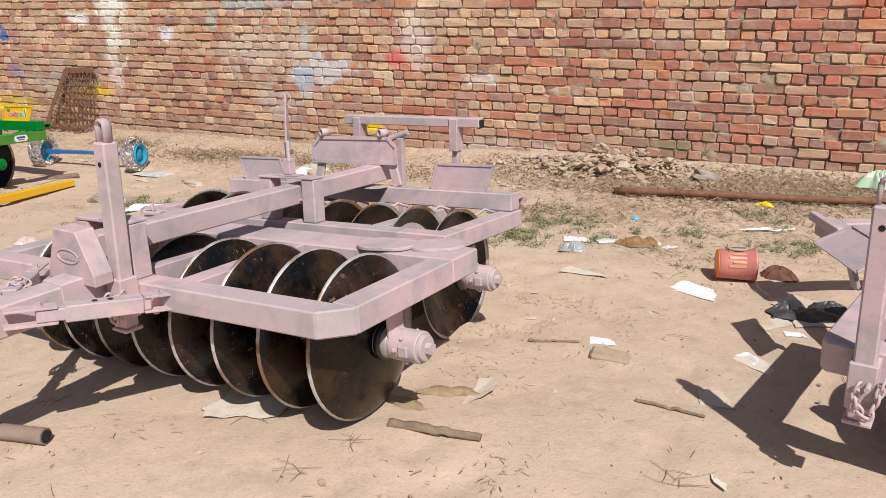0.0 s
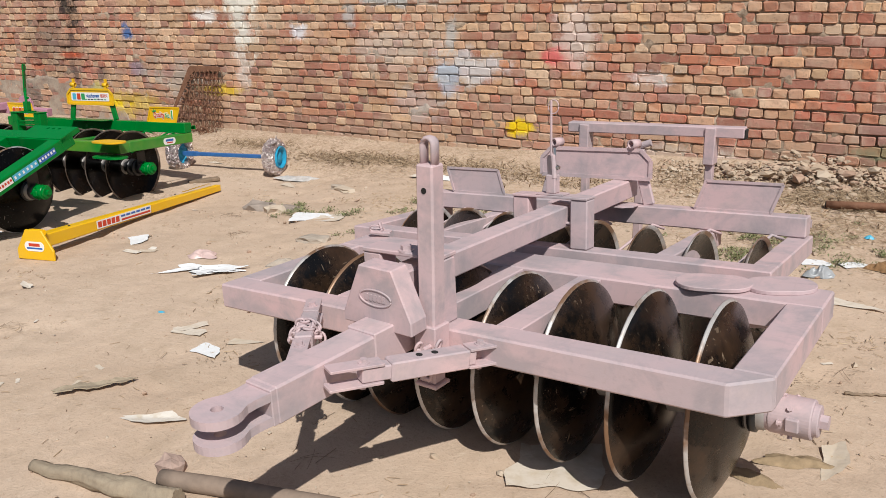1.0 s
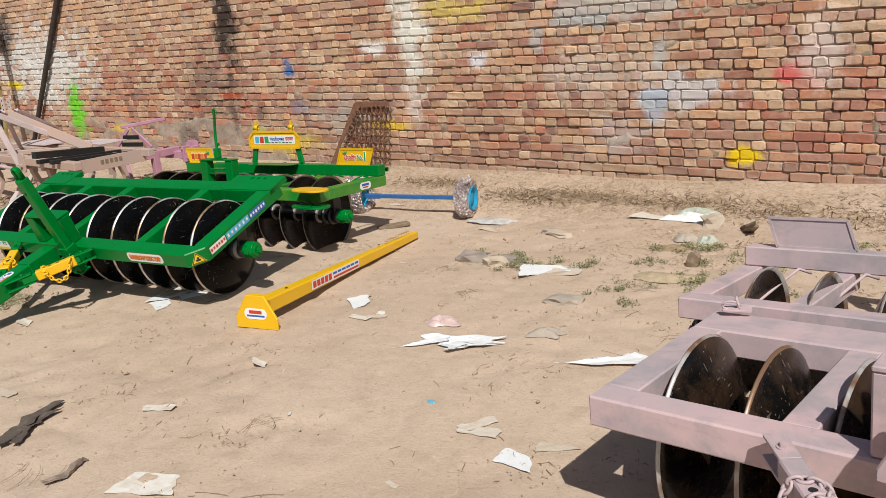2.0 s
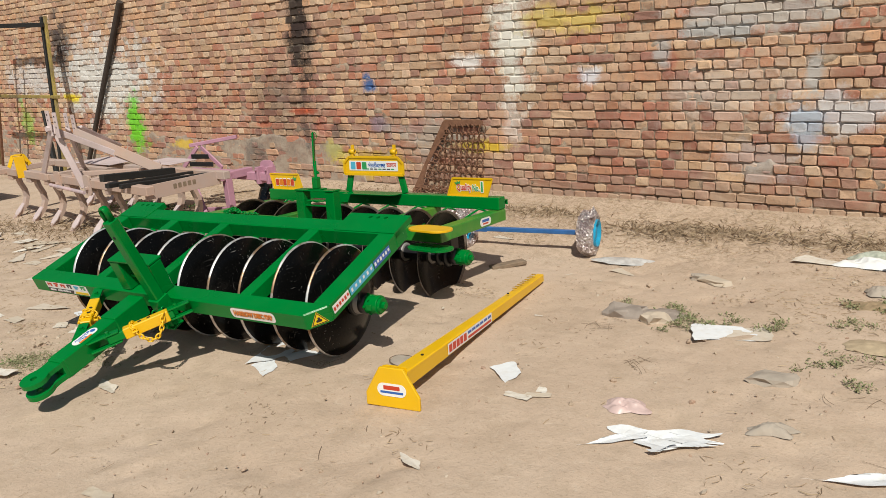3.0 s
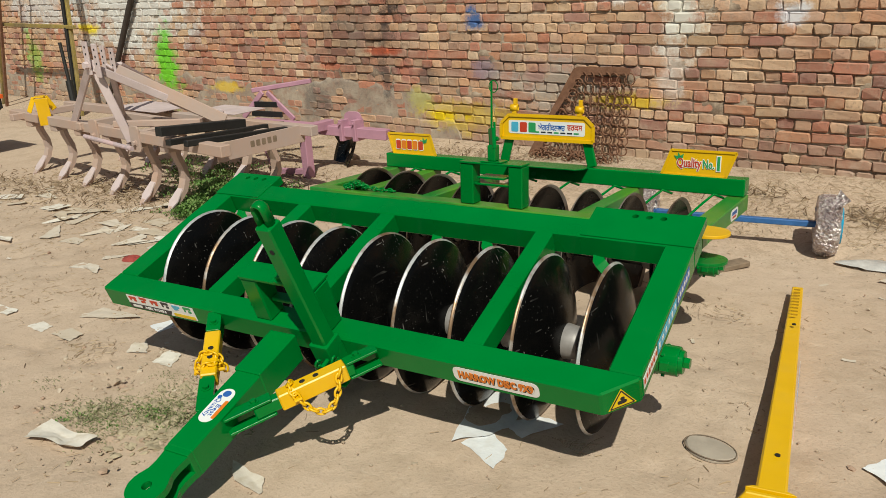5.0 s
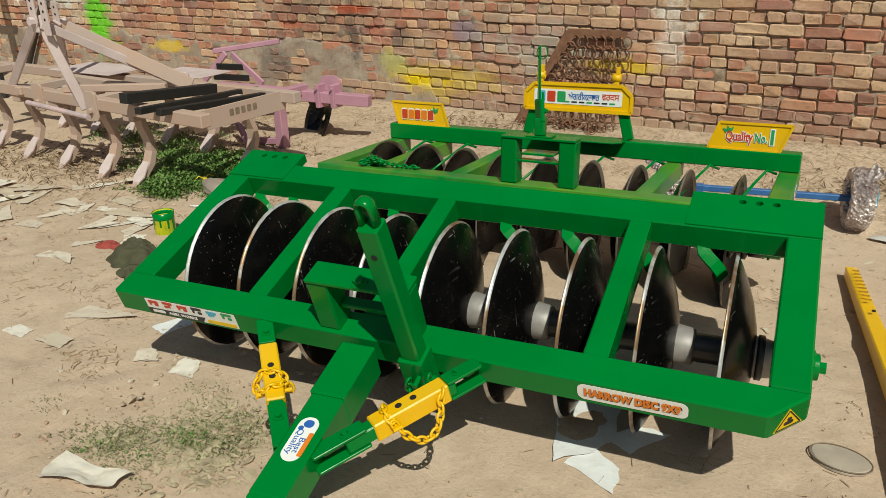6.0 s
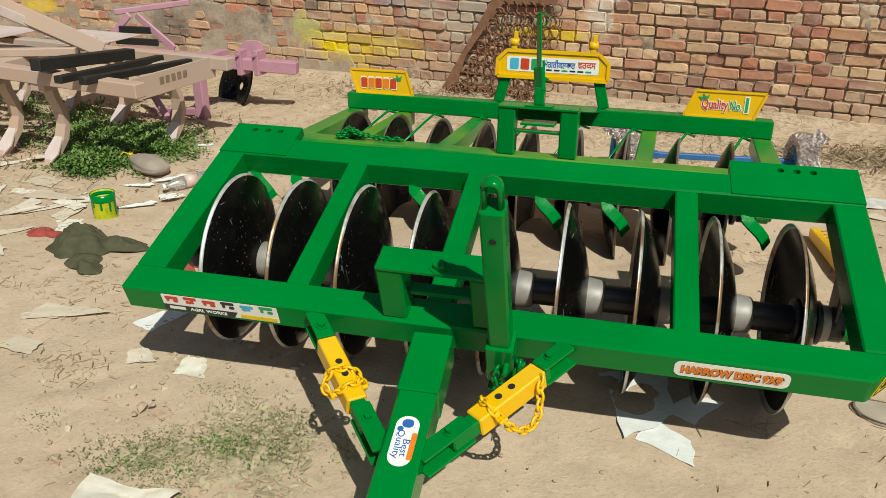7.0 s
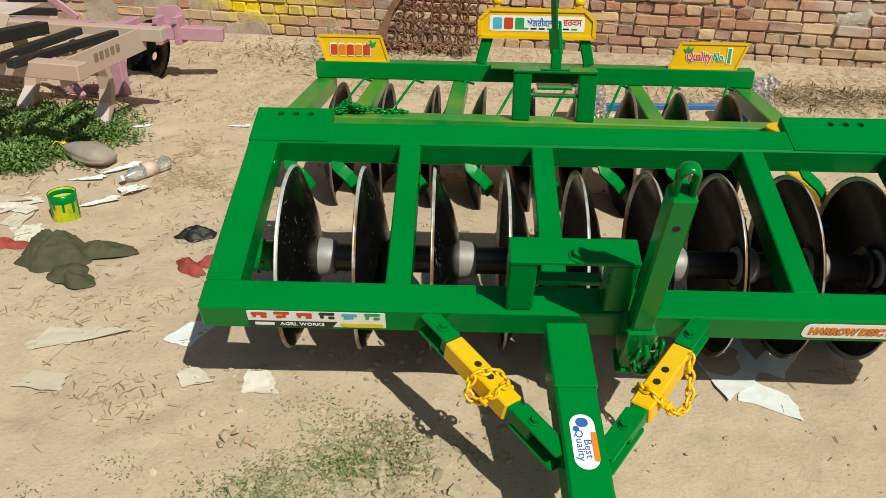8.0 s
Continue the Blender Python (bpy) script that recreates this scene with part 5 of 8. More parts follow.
def crumple(w, d, nx, ny, seed, height, edge=0.12, fold=2.5, round_off=0.0):
    """A sheet of paper or cloth lying loosely: a torn four-sided outline with a few creases."""
    rng = random.Random(seed)
    corner = [(rng.uniform(-0.5, 0.35) * edge, rng.uniform(-0.5, 0.35) * edge) for _ in range(4)]
    creases = [(rng.uniform(0, 3.14), rng.uniform(-0.35, 0.35), rng.uniform(0.5, 1.0) * rng.choice((1, 1, -0.6))) for _ in range(int(fold) + 1)]
    b = bmesh.new()
    grid = []
    for j in range(ny + 1):
        row = []
        for i in range(nx + 1):
            u, v = i / nx - 0.5, j / ny - 0.5
            p, q = u + 0.5, v + 0.5
            cu = [(1 - p) * (1 - q), p * (1 - q), p * q, (1 - p) * q]
            sx, sy = [(-1, 1, 1, -1), (-1, -1, 1, 1)]
            x = u + sum(k * s * c[0] for k, s, c in zip(cu, sx, corner))
            y = v + sum(k * s * c[1] for k, s, c in zip(cu, sy, corner))
            if round_off:
                r = max(abs(u), abs(v)) / max(1e-6, math.hypot(u, v)) if (u or v) else 1
                x, y = x * (1 + (r - 1) * round_off), y * (1 + (r - 1) * round_off)
            x += 0.16 * edge * noise.noise(Vector((v * 3.1, u * 1.5, seed)))
            y += 0.16 * edge * noise.noise(Vector((u * 3.1, v * 1.5, seed + 40)))
            z = 0.12
            for a, o, k in creases:
                z += k * abs(u * math.cos(a) + v * math.sin(a) - o) * 0.8
            z = height * (max(0.0, z - 0.15) + 0.22 * noise.noise(Vector((u * 5, v * 5, seed))))
            row.append(b.verts.new((x * w, y * d, max(z, 0.0) + 0.003)))
        grid.append(row)
    for j in range(ny):
        for i in range(nx):
            b.faces.new((grid[j][i], grid[j][i + 1], grid[j + 1][i + 1], grid[j + 1][i])).smooth = True
    return b


def draped(w, d, seed, ht, ragged=0.4, ridge=10.0):
    """Cloth or plastic fallen in a heap: a ragged lobed outline, ridged folds."""
    b = bmesh.new()
    na, nr = 56, 16
    rings = []
    for j in range(nr + 1):
        row = []
        for i in range(na):
            a = 2 * math.pi * i / na
            out = 1 + ragged * noise.noise(Vector((math.cos(a) * 1.4, math.sin(a) * 1.4, seed))) + 0.22 * ragged * noise.noise(Vector((math.cos(a) * 3.2, math.sin(a) * 3.2, seed + 9)))
            r = j / nr
            x, y = r * out * w / 2 * math.cos(a), r * out * d / 2 * math.sin(a)
            n = noise.noise(Vector((x * ridge + seed, y * ridge * 1.3, 1)))
            fold = 0.6 * (0.6 + n) + 0.4 * max(0, 1 - abs(n) * 2.0)
            fine = 1 - abs(noise.noise(Vector((x * ridge * 2.7, y * ridge * 2.7, seed)))) * 2
            z = ht * ((1 - r * r) * (0.25 + 0.75 * max(0, fold)) + 0.15 * max(0, fine) * (1 - r ** 4)) + 0.002
            row.append(b.verts.new((x, y, z)))
        rings.append(row)
    for p, q in zip(rings[1:], rings[2:]):
        for i in range(na):
            b.faces.new((p[i], q[i], q[(i + 1) % na], p[(i + 1) % na])).smooth = True
    b.faces.new(rings[1]).smooth = True
    for v in rings[0]:
        b.verts.remove(v)
    return b


def rest(x, y, turn=0, dz=0.0):
    p = on_ground(x, y, dz)
    return Matrix.Translation(p) @ pose(0, 0, 0, 0, 0, turn)


# ---------------------------------------------------------------- tie tube on the ground
def ground_tie_tube():
    p, q = on_ground(-5.532, 2.503, 0.113), on_ground(-5.975, 4.50, 0.05)
    m = frame_to(p, q)
    h = thing("tie_tube", "yellow square tie tube with a flared end plate, lying on sand", "harrow part", m)
    ln = (q - p).length
    tb = box(-0.042, 0.042, 0, ln, -0.044, 0.044, 0.007)
    for v in tb.verts:
        if v.co.y > ln - 0.05:
            v.co.x *= 0.6
            v.co.z = v.co.z * 0.6 - 0.012
    tube = part("tube", tb, YELLOW, h)
    # thin strips on the tube, the slots' shade put into their colour
    for i in range(9):
        part("slot", box(-0.014, 0.014, ln - 0.50 + 0.045 * i, ln - 0.492 + 0.045 * i, 0.040, 0.0446, 0), YELLOW_SHADE, tube)
    for y in (0.28, ln - 0.62):
        part("pin_hole", rod((0.005, y, 0.040), (0.005, y, 0.0447), 0.008, 14), DARK, tube)
    pl = [(-0.14, -0.112), (0.14, -0.112), (0.14, -0.05), (0.062, 0.08), (-0.062, 0.08), (-0.14, -0.05)]
    plate = part("end_plate", moved(prism(pl, -0.008, 0.008, 0.003), pose(0, -0.012, 0, 90)), YELLOW, h)
    part("gusset", moved(prism([(-0.045, 0.0), (0.045, 0.0), (0.06, -0.01), (0.065, -0.012), (-0.065, -0.012), (-0.06, -0.01)], 0.044, 0.076, 0.002), pose(0, 0.03, 0)), YELLOW, h)
    st = part("sticker", moved(prism(rounded(0.15, 0.062, 0.03, 7), 0, 0.001, 0), pose(0.0, -0.0212, -0.025, 90)), WHITE, plate, "white oval maker's label")
    part("print_bar", moved(prism(rounded(0.085, 0.02, 0.003, 2, 0, 0.01), 0.001, 0.0016, 0), pose(0, -0.0212, -0.025, 90)), INK_RED, st)
    part("print_bar", moved(prism(rounded(0.12, 0.011, 0.003, 2, 0, -0.012), 0.001, 0.0016, 0), pose(0, -0.0212, -0.025, 90)), INK_BLUE, st)
    side = part("sticker", moved(prism(rounded(0.58, 0.058, 0.004, 2), 0, 0.001, 0), pose(0.0422, 0.78, 0.0, 90, 0, 90)), WHITE, tube, "long white maker's label")
    brand = pose(0.0432, 0.78, 0.0, 90, 0, 90)
    for i in range(5):
        part("print_block", moved(prism(rounded(0.036, 0.04, 0.003, 2, -0.26 + 0.045 * i, 0), 0, 0.0008, 0), brand), INK_RED, side)
    for i in range(6):
        part("print_bar", moved(prism(rounded(0.045, 0.014, 0.002, 2, -0.02 + 0.055 * i, 0.012), 0, 0.0008, 0), brand), INK_BLUE, side)
    part("print_bar", moved(prism(rounded(0.32, 0.014, 0.002, 2, 0.12, -0.014), 0, 0.0008, 0), brand), INK_RED, side)


ground_tie_tube()


# ---------------------------------------------------------------- axle with two wrapped wheels
def wheel_axle():
    a, b = Vector((-7.03, 5.06, 0.09)), Vector((-6.04, 5.32, 0.075))
    m = frame_to(a, b)
    h = thing("wheel_axle", "blue axle with two foil-wrapped wheels on the sand", "axle", m)
    n = (b - a).length
    part("axle_tube", merge(box(-0.017, 0.017, 0.04, n - 0.04, -0.017, 0.017, 0.004), box(-0.022, 0.022, 0.06, 0.2, -0.021, 0.021, 0.003)), BLUE_PAINT, h, "blue square axle")
    rng = random.Random(4)
    for y, s in ((0, -1), (n, 1)):
        w = lathe([(0.102, -0.052), (0.13, -0.066), (0.155, -0.06), (0.172, -0.034), (0.176, 0.0), (0.172, 0.034), (0.155, 0.06), (0.13, 0.066), (0.102, 0.052)], 40, True)
        for v in w.verts:
            k = 1 + 0.10 * noise.noise(v.co * 34 + Vector((y * 9, 0, 0))) + 0.05 * noise.noise(v.co * 90)
            v.co.y *= k
            v.co.z *= k
            v.co.x *= 1 + 0.12 * noise.noise(v.co * 60)
        for f in w.faces:
            f.smooth = False
        wheel = part("tyre", moved(w, pose(0, y, 0, 0, 0, 90)), FOIL, h, "tyre wrapped in crinkled foil")
        rimb = lathe([(0.02, -0.02), (0.055, -0.022), (0.062, -0.008), (0.076, -0.004), (0.094, -0.03), (0.104, -0.046), (0.105, 0.052), (0.098, 0.05), (0.085, 0.012), (0.062, 0.014), (0.055, 0.03), (0.02, 0.038)], 32)
        rim = part("rim", moved(rimb, pose(0, y + s * 0.024, 0, 0, 0, 90 * s)), CYAN_PAINT, wheel, "cyan painted rim")
        for i in range(5):
            q = 2 * math.pi * i / 5
            part("wheel_nut", bolt((0.042 * math.cos(q), y + s * 0.04, 0.042 * math.sin(q)), (0, s, 0), 0.008, 0.008), CYAN_PAINT, rim)
        part("loose_foil", moved(crumple(0.12, 0.09, 6, 5, 7 + s, 0.04, 0.5), pose(0.07, y + 0.07 * s, 0.15, 40, 20, 30)), FOIL, wheel)


wheel_axle()


# ---------------------------------------------------------------- drag mat leaning on the wall
def drag_mat():
    """Stands nearly upright: u along the wall, v up the leaning face."""
    h = thing("drag_mat", "rusty drag mat of woven chain rings leaning against the wall", "drag mat", pose(-8.75, 6.40, 0.0, 79, 0, 0))
    sheet = [(0.0, 0.0), (0.13, 0.0), (0.20, 0.30), (0.36, 0.55), (0.47, 0.715), (0.62, 0.72), (0.90, 0.735), (0.90, 0.775), (0.84, 0.79), (0.42, 0.785), (0.385, 0.76)]
    part("edge_sheet", prism(sheet, -0.004, 0.004, 0.001), RUST, h, "rusty steel edge sheet")
    for i in range(8):
        v = 0.06 + i * 0.085
        u = 0.15 + 0.34 * (v / 0.72) ** 1.2
        part("edge_hook", tube_along([(u + 0.036 * math.cos(a), v + 0.032 * math.sin(a), 0.012) for a in np.linspace(-2.4, 2.4, 9)], 0.008, 6), RUST, h)
    rng = random.Random(8)
    kinds = []
    for k in range(5):
        b = tube_along([Vector((0.041 * math.cos(a), 0.047 * math.sin(a), 0.014 * math.sin(2 * a - 0.4 + 0.2 * k))) for a in np.linspace(0, 2 * math.pi, 15)], 0.0054, 5)
        me = bpy.data.meshes.new("chain_ring")
        b.to_mesh(me)
        b.free()
        me.materials.append(RUST)
        kinds.append(me)
    for j in range(9):
        v = 0.695 - j * 0.081
        u = 0.20 + 0.30 * max(0, v / 0.72) ** 1.2 + (0.035 if j % 2 else 0)
        while u < 0.91:
            mesh_part("chain_ring", kinds[rng.randrange(5)], h, "", pose(u + rng.uniform(-0.005, 0.005), v + rng.uniform(-0.005, 0.005), rng.uniform(0.0, 0.02), rng.uniform(-8, 8), rng.uniform(-8, 8), rng.uniform(-10, 10)))
            u += 0.070
    for i in range(40):
        mesh_part("chain_ring", kinds[i % 5], h, "", pose(rng.uniform(0.1, 0.8), rng.uniform(0.02, 0.06), rng.uniform(0.02, 0.1), rng.uniform(0, 180), rng.uniform(0, 180), 0))


drag_mat()


# ---------------------------------------------------------------- toolbar stand behind the primed harrow
def toolbar_stand():
    h = thing("toolbar_stand", "pink primed toolbar on two upright legs", "farm implement", rest(-2.0, 3.63, -4))
    b = 0.0
    part("toolbar", bar((-0.455, 0, 0.825), (0.445, 0, 0.853), 0.06, 0.052), PRIMER, h)
    for x, z in ((-0.36, 0.815), (0.29, 0.84)):
        leg = part("leg", box(x - 0.019, x + 0.019, -0.02, 0.02, 0.0, z - 0.14, 0.004), PRIMER, h)
        part("leg_sleeve", box(x - 0.026, x + 0.026, -0.042, 0.035, z - 0.15, z + 0.03, 0.004), PRIMER, h)
        part("foot", box(x - 0.06, x + 0.06, -0.06, 0.06, -0.004, 0.008, 0.002), PRIMER, h)
    part("prop", box(-0.052, -0.012, -0.09, -0.05, 0.0, 0.75, 0.004), PRIMER, h)
    part("prop_sleeve", rod((-0.1, -0.08, 0.74), (0.015, -0.07, 0.785), 0.017, 14), PRIMER, h)
    # near-black block painted as the shade inside the toolbar's open end
    part("open_end", box(0.425, 0.452, -0.025, 0.025, 0.823, 0.868, 0.003), DARK, h)


toolbar_stand()


# ---------------------------------------------------------------- the harrow at the edge of the yard
def edge_harrow():
    """A third primed harrow: its near corner, stand and one name plate come into view."""
    base = rest(0.725, 2.5, 0)
    h = thing("disc_harrow", "pink primed disc harrow seen at its corner, stand and chain", "disc harrow", base, "disc harrows")
    inv = rest(0.75, 2.5, 0).inverted()
    f = inv @ pose(0.20, 2.14, 0.50, 0, -1.5, -14)
    part("side_beam", prism([(0.0, 0.03), (0.02, 0.0), (0.12, 0.0), (0.12, 0.85), (0.0, 0.85)], -0.1, 0, 0.006), PRIMER, h, "", f)
    part("front_beam", box(0.121, 1.4, 0.0, 0.1, -0.1, 0, 0.006), PRIMER, h, "", f)
    part("rear_beam", box(0.121, 1.4, 0.75, 0.85, -0.1, 0, 0.006), PRIMER, h, "", f)
    part("cross_bar", box(0.6, 0.69, 0.1, 0.75, -0.095, -0.004, 0.006), PRIMER, h, "", f)
    jack(h, inv @ pose(0.325, 2.07, 0.46, 2, -1, -10), PRIMER)
    r = inv @ pose(0.16, 3.76, 0.46, 0, 0, -66)
    part("back_beam", box(0.0, 1.6, 0.0, 0.09, -0.085, 0.0, 0.005), PRIMER, h, "", r)
    part("rail", box(0.45, 0.54, 0.091, 0.9, -0.085, -0.004, 0.005), PRIMER, h, "", r)
    part("rail", box(0.02, 0.11, 0.091, 0.9, -0.085, -0.004, 0.005), PRIMER, h, "", r)
    part("lip", box(0.0, 0.3, -0.035, -0.002, -0.012, 0.03, 0.003), PRIMER, h, "", r)
    bm = inv @ pose(0.165, 3.07, 0.53, 30, 0, -66)
    pts = [(0.0, 0), (0.36, 0.0), (0.33, 0.15), (0.03, 0.15)]
    board = part("name_plate", prism(pts, -0.004, 0.004, 0.001), PRIMER, h, "", bm)
    part("plate_rim", merge(*[bar((x0, y0, 0.006), (x1, y1, 0.006), 0.012, 0.008, (0, 0, 1), 0) for (x0, y0), (x1, y1) in zip(pts, pts[1:] + pts[:1])]), PRIMER, board)
    part("plate_leg", bar((0.18, 0.02, -0.16), (0.18, 0.05, 0.0), 0.05, 0.02), PRIMER, h, "", bm)
    gang(h, (0.52, 2.46, 0.285), (1.86, 2.26, 0.29), 5, 0.11, 0.228, DISC_PINK, PRIMER, -1, inv, [(0.03, 0.14), (0.9, 0.14)])
    gang(h, (0.62, 3.45, 0.285), (1.5, 2.95, 0.29), 3, 0.2, 0.228, DISC_PINK, PRIMER, 1, inv, [(0.03, 0.14)])


edge_harrow()


# ---------------------------------------------------------------- cultivator, plough and far corner
def tine_pieces(scale, w=0.075):
    """A curved spring shank, its share and its clamp."""
    path = [(0, 0.03, 0.02), (0, 0.045, -0.10), (0, 0.08, -0.20), (0, 0.085, -0.29), (0, 0.05, -0.38), (0, -0.02, -0.46), (0, -0.10, -0.53)]
    shank = bmesh.new()
    rows = []
    for i, p in enumerate(path):
        d = (Vector(path[min(i + 1, len(path) - 1)]) - Vector(path[max(i - 1, 0)])).normalized()
        n = Vector((1, 0, 0)).cross(d)
        taper = 1 if i < len(path) - 2 else (0.85 if i == len(path) - 2 else 0.3)
        rows.append([shank.verts.new(Vector(p) + Vector((sx * w / 2 * taper, 0, 0)) + n * sn * 0.02) for sx, sn in ((-1, -1), (1, -1), (1, 1), (-1, 1))])
    for a, c in zip(rows, rows[1:]):
        for i in range(4):
            shank.faces.new((a[i], a[(i + 1) % 4], c[(i + 1) % 4], c[i]))
    shank.faces.new(rows[0][::-1])
    shank.faces.new(rows[-1])
    bmesh.ops.recalc_face_normals(shank, faces=shank.faces)
    share = moved(prism([(-0.03, 0.12), (0.03, 0.12), (0.05, 0.0), (0.0, -0.11), (-0.05, 0.0)], -0.006, 0.006, 0.001), frame_to((0, -0.045, -0.455), (0, 0.035, -0.36), (0, -1, 0.6)))
    clamp = box(-0.055, 0.055, -0.05, 0.05, -0.05, 0.055, 0.006)
    return [moved(m, Matrix.Diagonal((1, 1, scale, 1))) for m in (shank, share, clamp)]


def cultivator():
    base = rest(-11.1, 4.1, 0)
    h = thing("cultivator", "dusty pink spring-tine cultivator standing on its curved tines", "cultivator", base)
    inv = base.inverted()
    z = 0.53
    y0, y1, x0, x1 = 3.80, 4.52, -13.0, -9.45
    part("front_bar", bar((x0, 3.99, z), (x1, 3.77, z - 0.01), 0.08, 0.08), PEACH, h, "", inv)
    part("rear_bar", bar((x0, y1, z), (x1, y1 + 0.06, z - 0.02), 0.075, 0.075), PEACH, h, "", inv)
    for x in (-12.7, -11.5, -10.6):
        part("side_bar", bar((x, y0 + 0.03, z + 0.005), (x, y1 - 0.03, z + 0.005), 0.07, 0.06), PEACH, h, "", inv)
    plate = part("end_plate", prism([(-0.06, 0.0), (0.72, 0.0), (0.74, 0.13), (0.0, 0.13), (-0.06, 0.06)], -0.006, 0.006, 0.002), PEACH, h, "pale end plate with cut lettering blocks", inv @ pose(-9.60, 3.86, 0.42, 90, 0, 88))
    for i in range(5):
        part("cut_block", prism(rounded(0.035, 0.045, 0.006, 2, 0.24 + 0.05 * i, 0.075), 0.006, 0.0075, 0), WOOD, plate)
    meshes = []
    for name, b in zip(("tine", "share", "clamp"), tine_pieces(0.93)):
        me = bpy.data.meshes.new(name)
        b.to_mesh(me)
        b.free()
        me.materials.append(MAST_PINK if name == "share" else PEACH)
        meshes.append(me)
    for x, y in [(-12.62, 0), (-12.1, 0), (-11.62, 0), (-11.12, 0), (-10.62, 0), (-10.22, 0), (-9.78, 0.55), (-12.35, 0.73), (-11.85, 0.73), (-11.38, 0.73), (-10.88, 0.73), (-10.40, 0.73)]:
        tine = mesh_part("tine", meshes[0], h, "", inv @ pose(x, 3.77 - 0.062 * (x + 9.45) + y + 0.02, z - 0.045, 0, 0, 0))
        mesh_part("share", meshes[1], tine)
        mesh_part("clamp", meshes[2], tine)
    apex = (-10.80, 3.68, 1.10)
    face = (0.6, -0.75, 0.2)
    part("mast_leg", bar((-11.72, 3.90, z - 0.02), apex, 0.065, 0.02, face), MAST_PINK, h, "", inv)
    part("mast_leg", bar((-10.66, 3.80, z - 0.05), apex, 0.065, 0.02, face), MAST_PINK, h, "", inv)
    part("mast_leg", bar((-11.5, y0 + 0.45, z + 0.03), (-10.88, 3.86, 1.04), 0.06, 0.02, face), MAST_PINK, h, "", inv)
    part("mast_leg", bar((-10.30, y1 - 0.1, z + 0.03), (-10.86, 3.90, 1.00), 0.10, 0.02, face), PEACH, h, "", inv)
    for ax, ay, az in ((apex[0], apex[1], 1.0), (apex[0] + 0.09, apex[1] + 0.02, 0.98), (-11.42, 4.15, 0.92), (-11.34, 4.18, 0.9)):
        part("mast_plate", box(ax - 0.035, ax + 0.03, ay - 0.03, ay - 0.018, az, az + 0.24, 0.002), MAST_PINK, h, "", inv)
        for k in range(3):
            part("pin_hole", rod((ax, ay - 0.0315, az + 0.1 + 0.05 * k), (ax, ay - 0.028, az + 0.1 + 0.05 * k), 0.009, 10), DARK, h, "", inv)
    part("mast_pin", bolt((apex[0], apex[1] - 0.03, 1.07), (0, -1, 0), 0.028, 0.03), MAST_PINK, h, "", inv)
    part("mast_stay", bar((apex[0] + 0.02, apex[1] + 0.0, apex[2] - 0.05), (-10.5, 4.42, 0.585), 0.06, 0.03, face), MAST_PINK, h, "", inv)
    part("mast_stay", bar((-11.42, 4.25, 1.0), (-11.95, 4.95, 0.68), 0.055, 0.03, face), MAST_PINK, h, "", inv)
    part("stay_lug", prism(rounded(0.16, 0.10, 0.03, 4), -0.012, 0.012, 0.002), MAST_PINK, h, "", inv @ pose(-10.46, 4.44, 0.59, 90, 0, 30))
    part("tool_rail", bar((-11.6, 4.28, z + 0.02), (-10.5, 4.27, z + 0.0), 0.06, 0.07), PEACH, h, "", inv)
    part("deck_sheet", box(-11.9, -11.15, 4.35, 4.75, z + 0.05, z + 0.058, 0.002), MAST_PINK, h, "pale dented cover sheet", inv)
    part("deck_sheet", box(-11.0, -10.45, 4.62, 4.95, z + 0.03, z + 0.038, 0.002), MAST_PINK, h, "pale dented cover sheet", inv)
    part("brace", bar((-10.95, y0 + 0.05, z + 0.06), (-10.3, 4.2, z + 0.06), 0.05, 0.05), PEACH, h, "", inv)
    part("link_pin", merge(rod((-11.3, y0 - 0.03, z - 0.05), (-10.55, y0 - 0.07, z - 0.08), 0.018, 10)), PRIMER, h, "", inv)
    for x in (-11.25, -10.58):
        part("link_lug", prism(rounded(0.12, 0.2, 0.03, 3), -0.008, 0.008, 0.002), PEACH, h, "", inv @ pose(x, 3.77 - 0.062 * (x + 9.45) - 0.05, z - 0.02, 90))
        part("bolt", bolt((x, 3.77 - 0.062 * (x + 9.45) - 0.058, z - 0.05), (0, -1, 0), 0.018, 0.02), PEACH, h, "", inv)


cultivator()


def loose_bar(name, label, p, q, w, ht, mat, cat):
    m = frame_to(p, q)
    n = (Vector(q) - Vector(p)).length
    b = box(-w / 2, w / 2, 0, n, -ht / 2, ht / 2, 0.004)
    return tagged(part(name, b, mat, None, "", m), label, cat, group="black bars on the cultivator")


loose_bar("steel_bar", "black steel box bar laid across the cultivator", (-10.08, 3.68, 0.622), (-10.08, 4.42, 0.555), 0.075, 0.065, BLACK, "steel bar")
loose_bar("steel_bar", "thin black steel bar laid across the cultivator", (-9.83, 3.585, 0.583), (-9.97, 4.717, 0.505), 0.05, 0.04, BLACK, "steel bar")
loose_bar("steel_bar", "thin black steel bar laid across the cultivator", (-9.74, 3.66, 0.568), (-9.725, 4.71, 0.50), 0.05, 0.04, BLACK, "steel bar")

yb = thing("hitch_bracket", "bright yellow folded hitch bracket hung on the cultivator", "bracket", pose(-12.22, 3.90, 0.57, 0, 0, 55) @ Matrix.Scale(0.8, 4))
part("cap", box(-0.055, 0.055, -0.06, 0.08, 0.20, 0.216, 0.003), YELLOW, yb)
part("front_cheek", moved(prism([(-0.065, -0.1), (0.065, -0.1), (0.065, 0.2), (-0.065, 0.2)], -0.006, 0.006, 0.002), pose(0.03, -0.075, 0.0, 96, 0, 0)), YELLOW, yb)
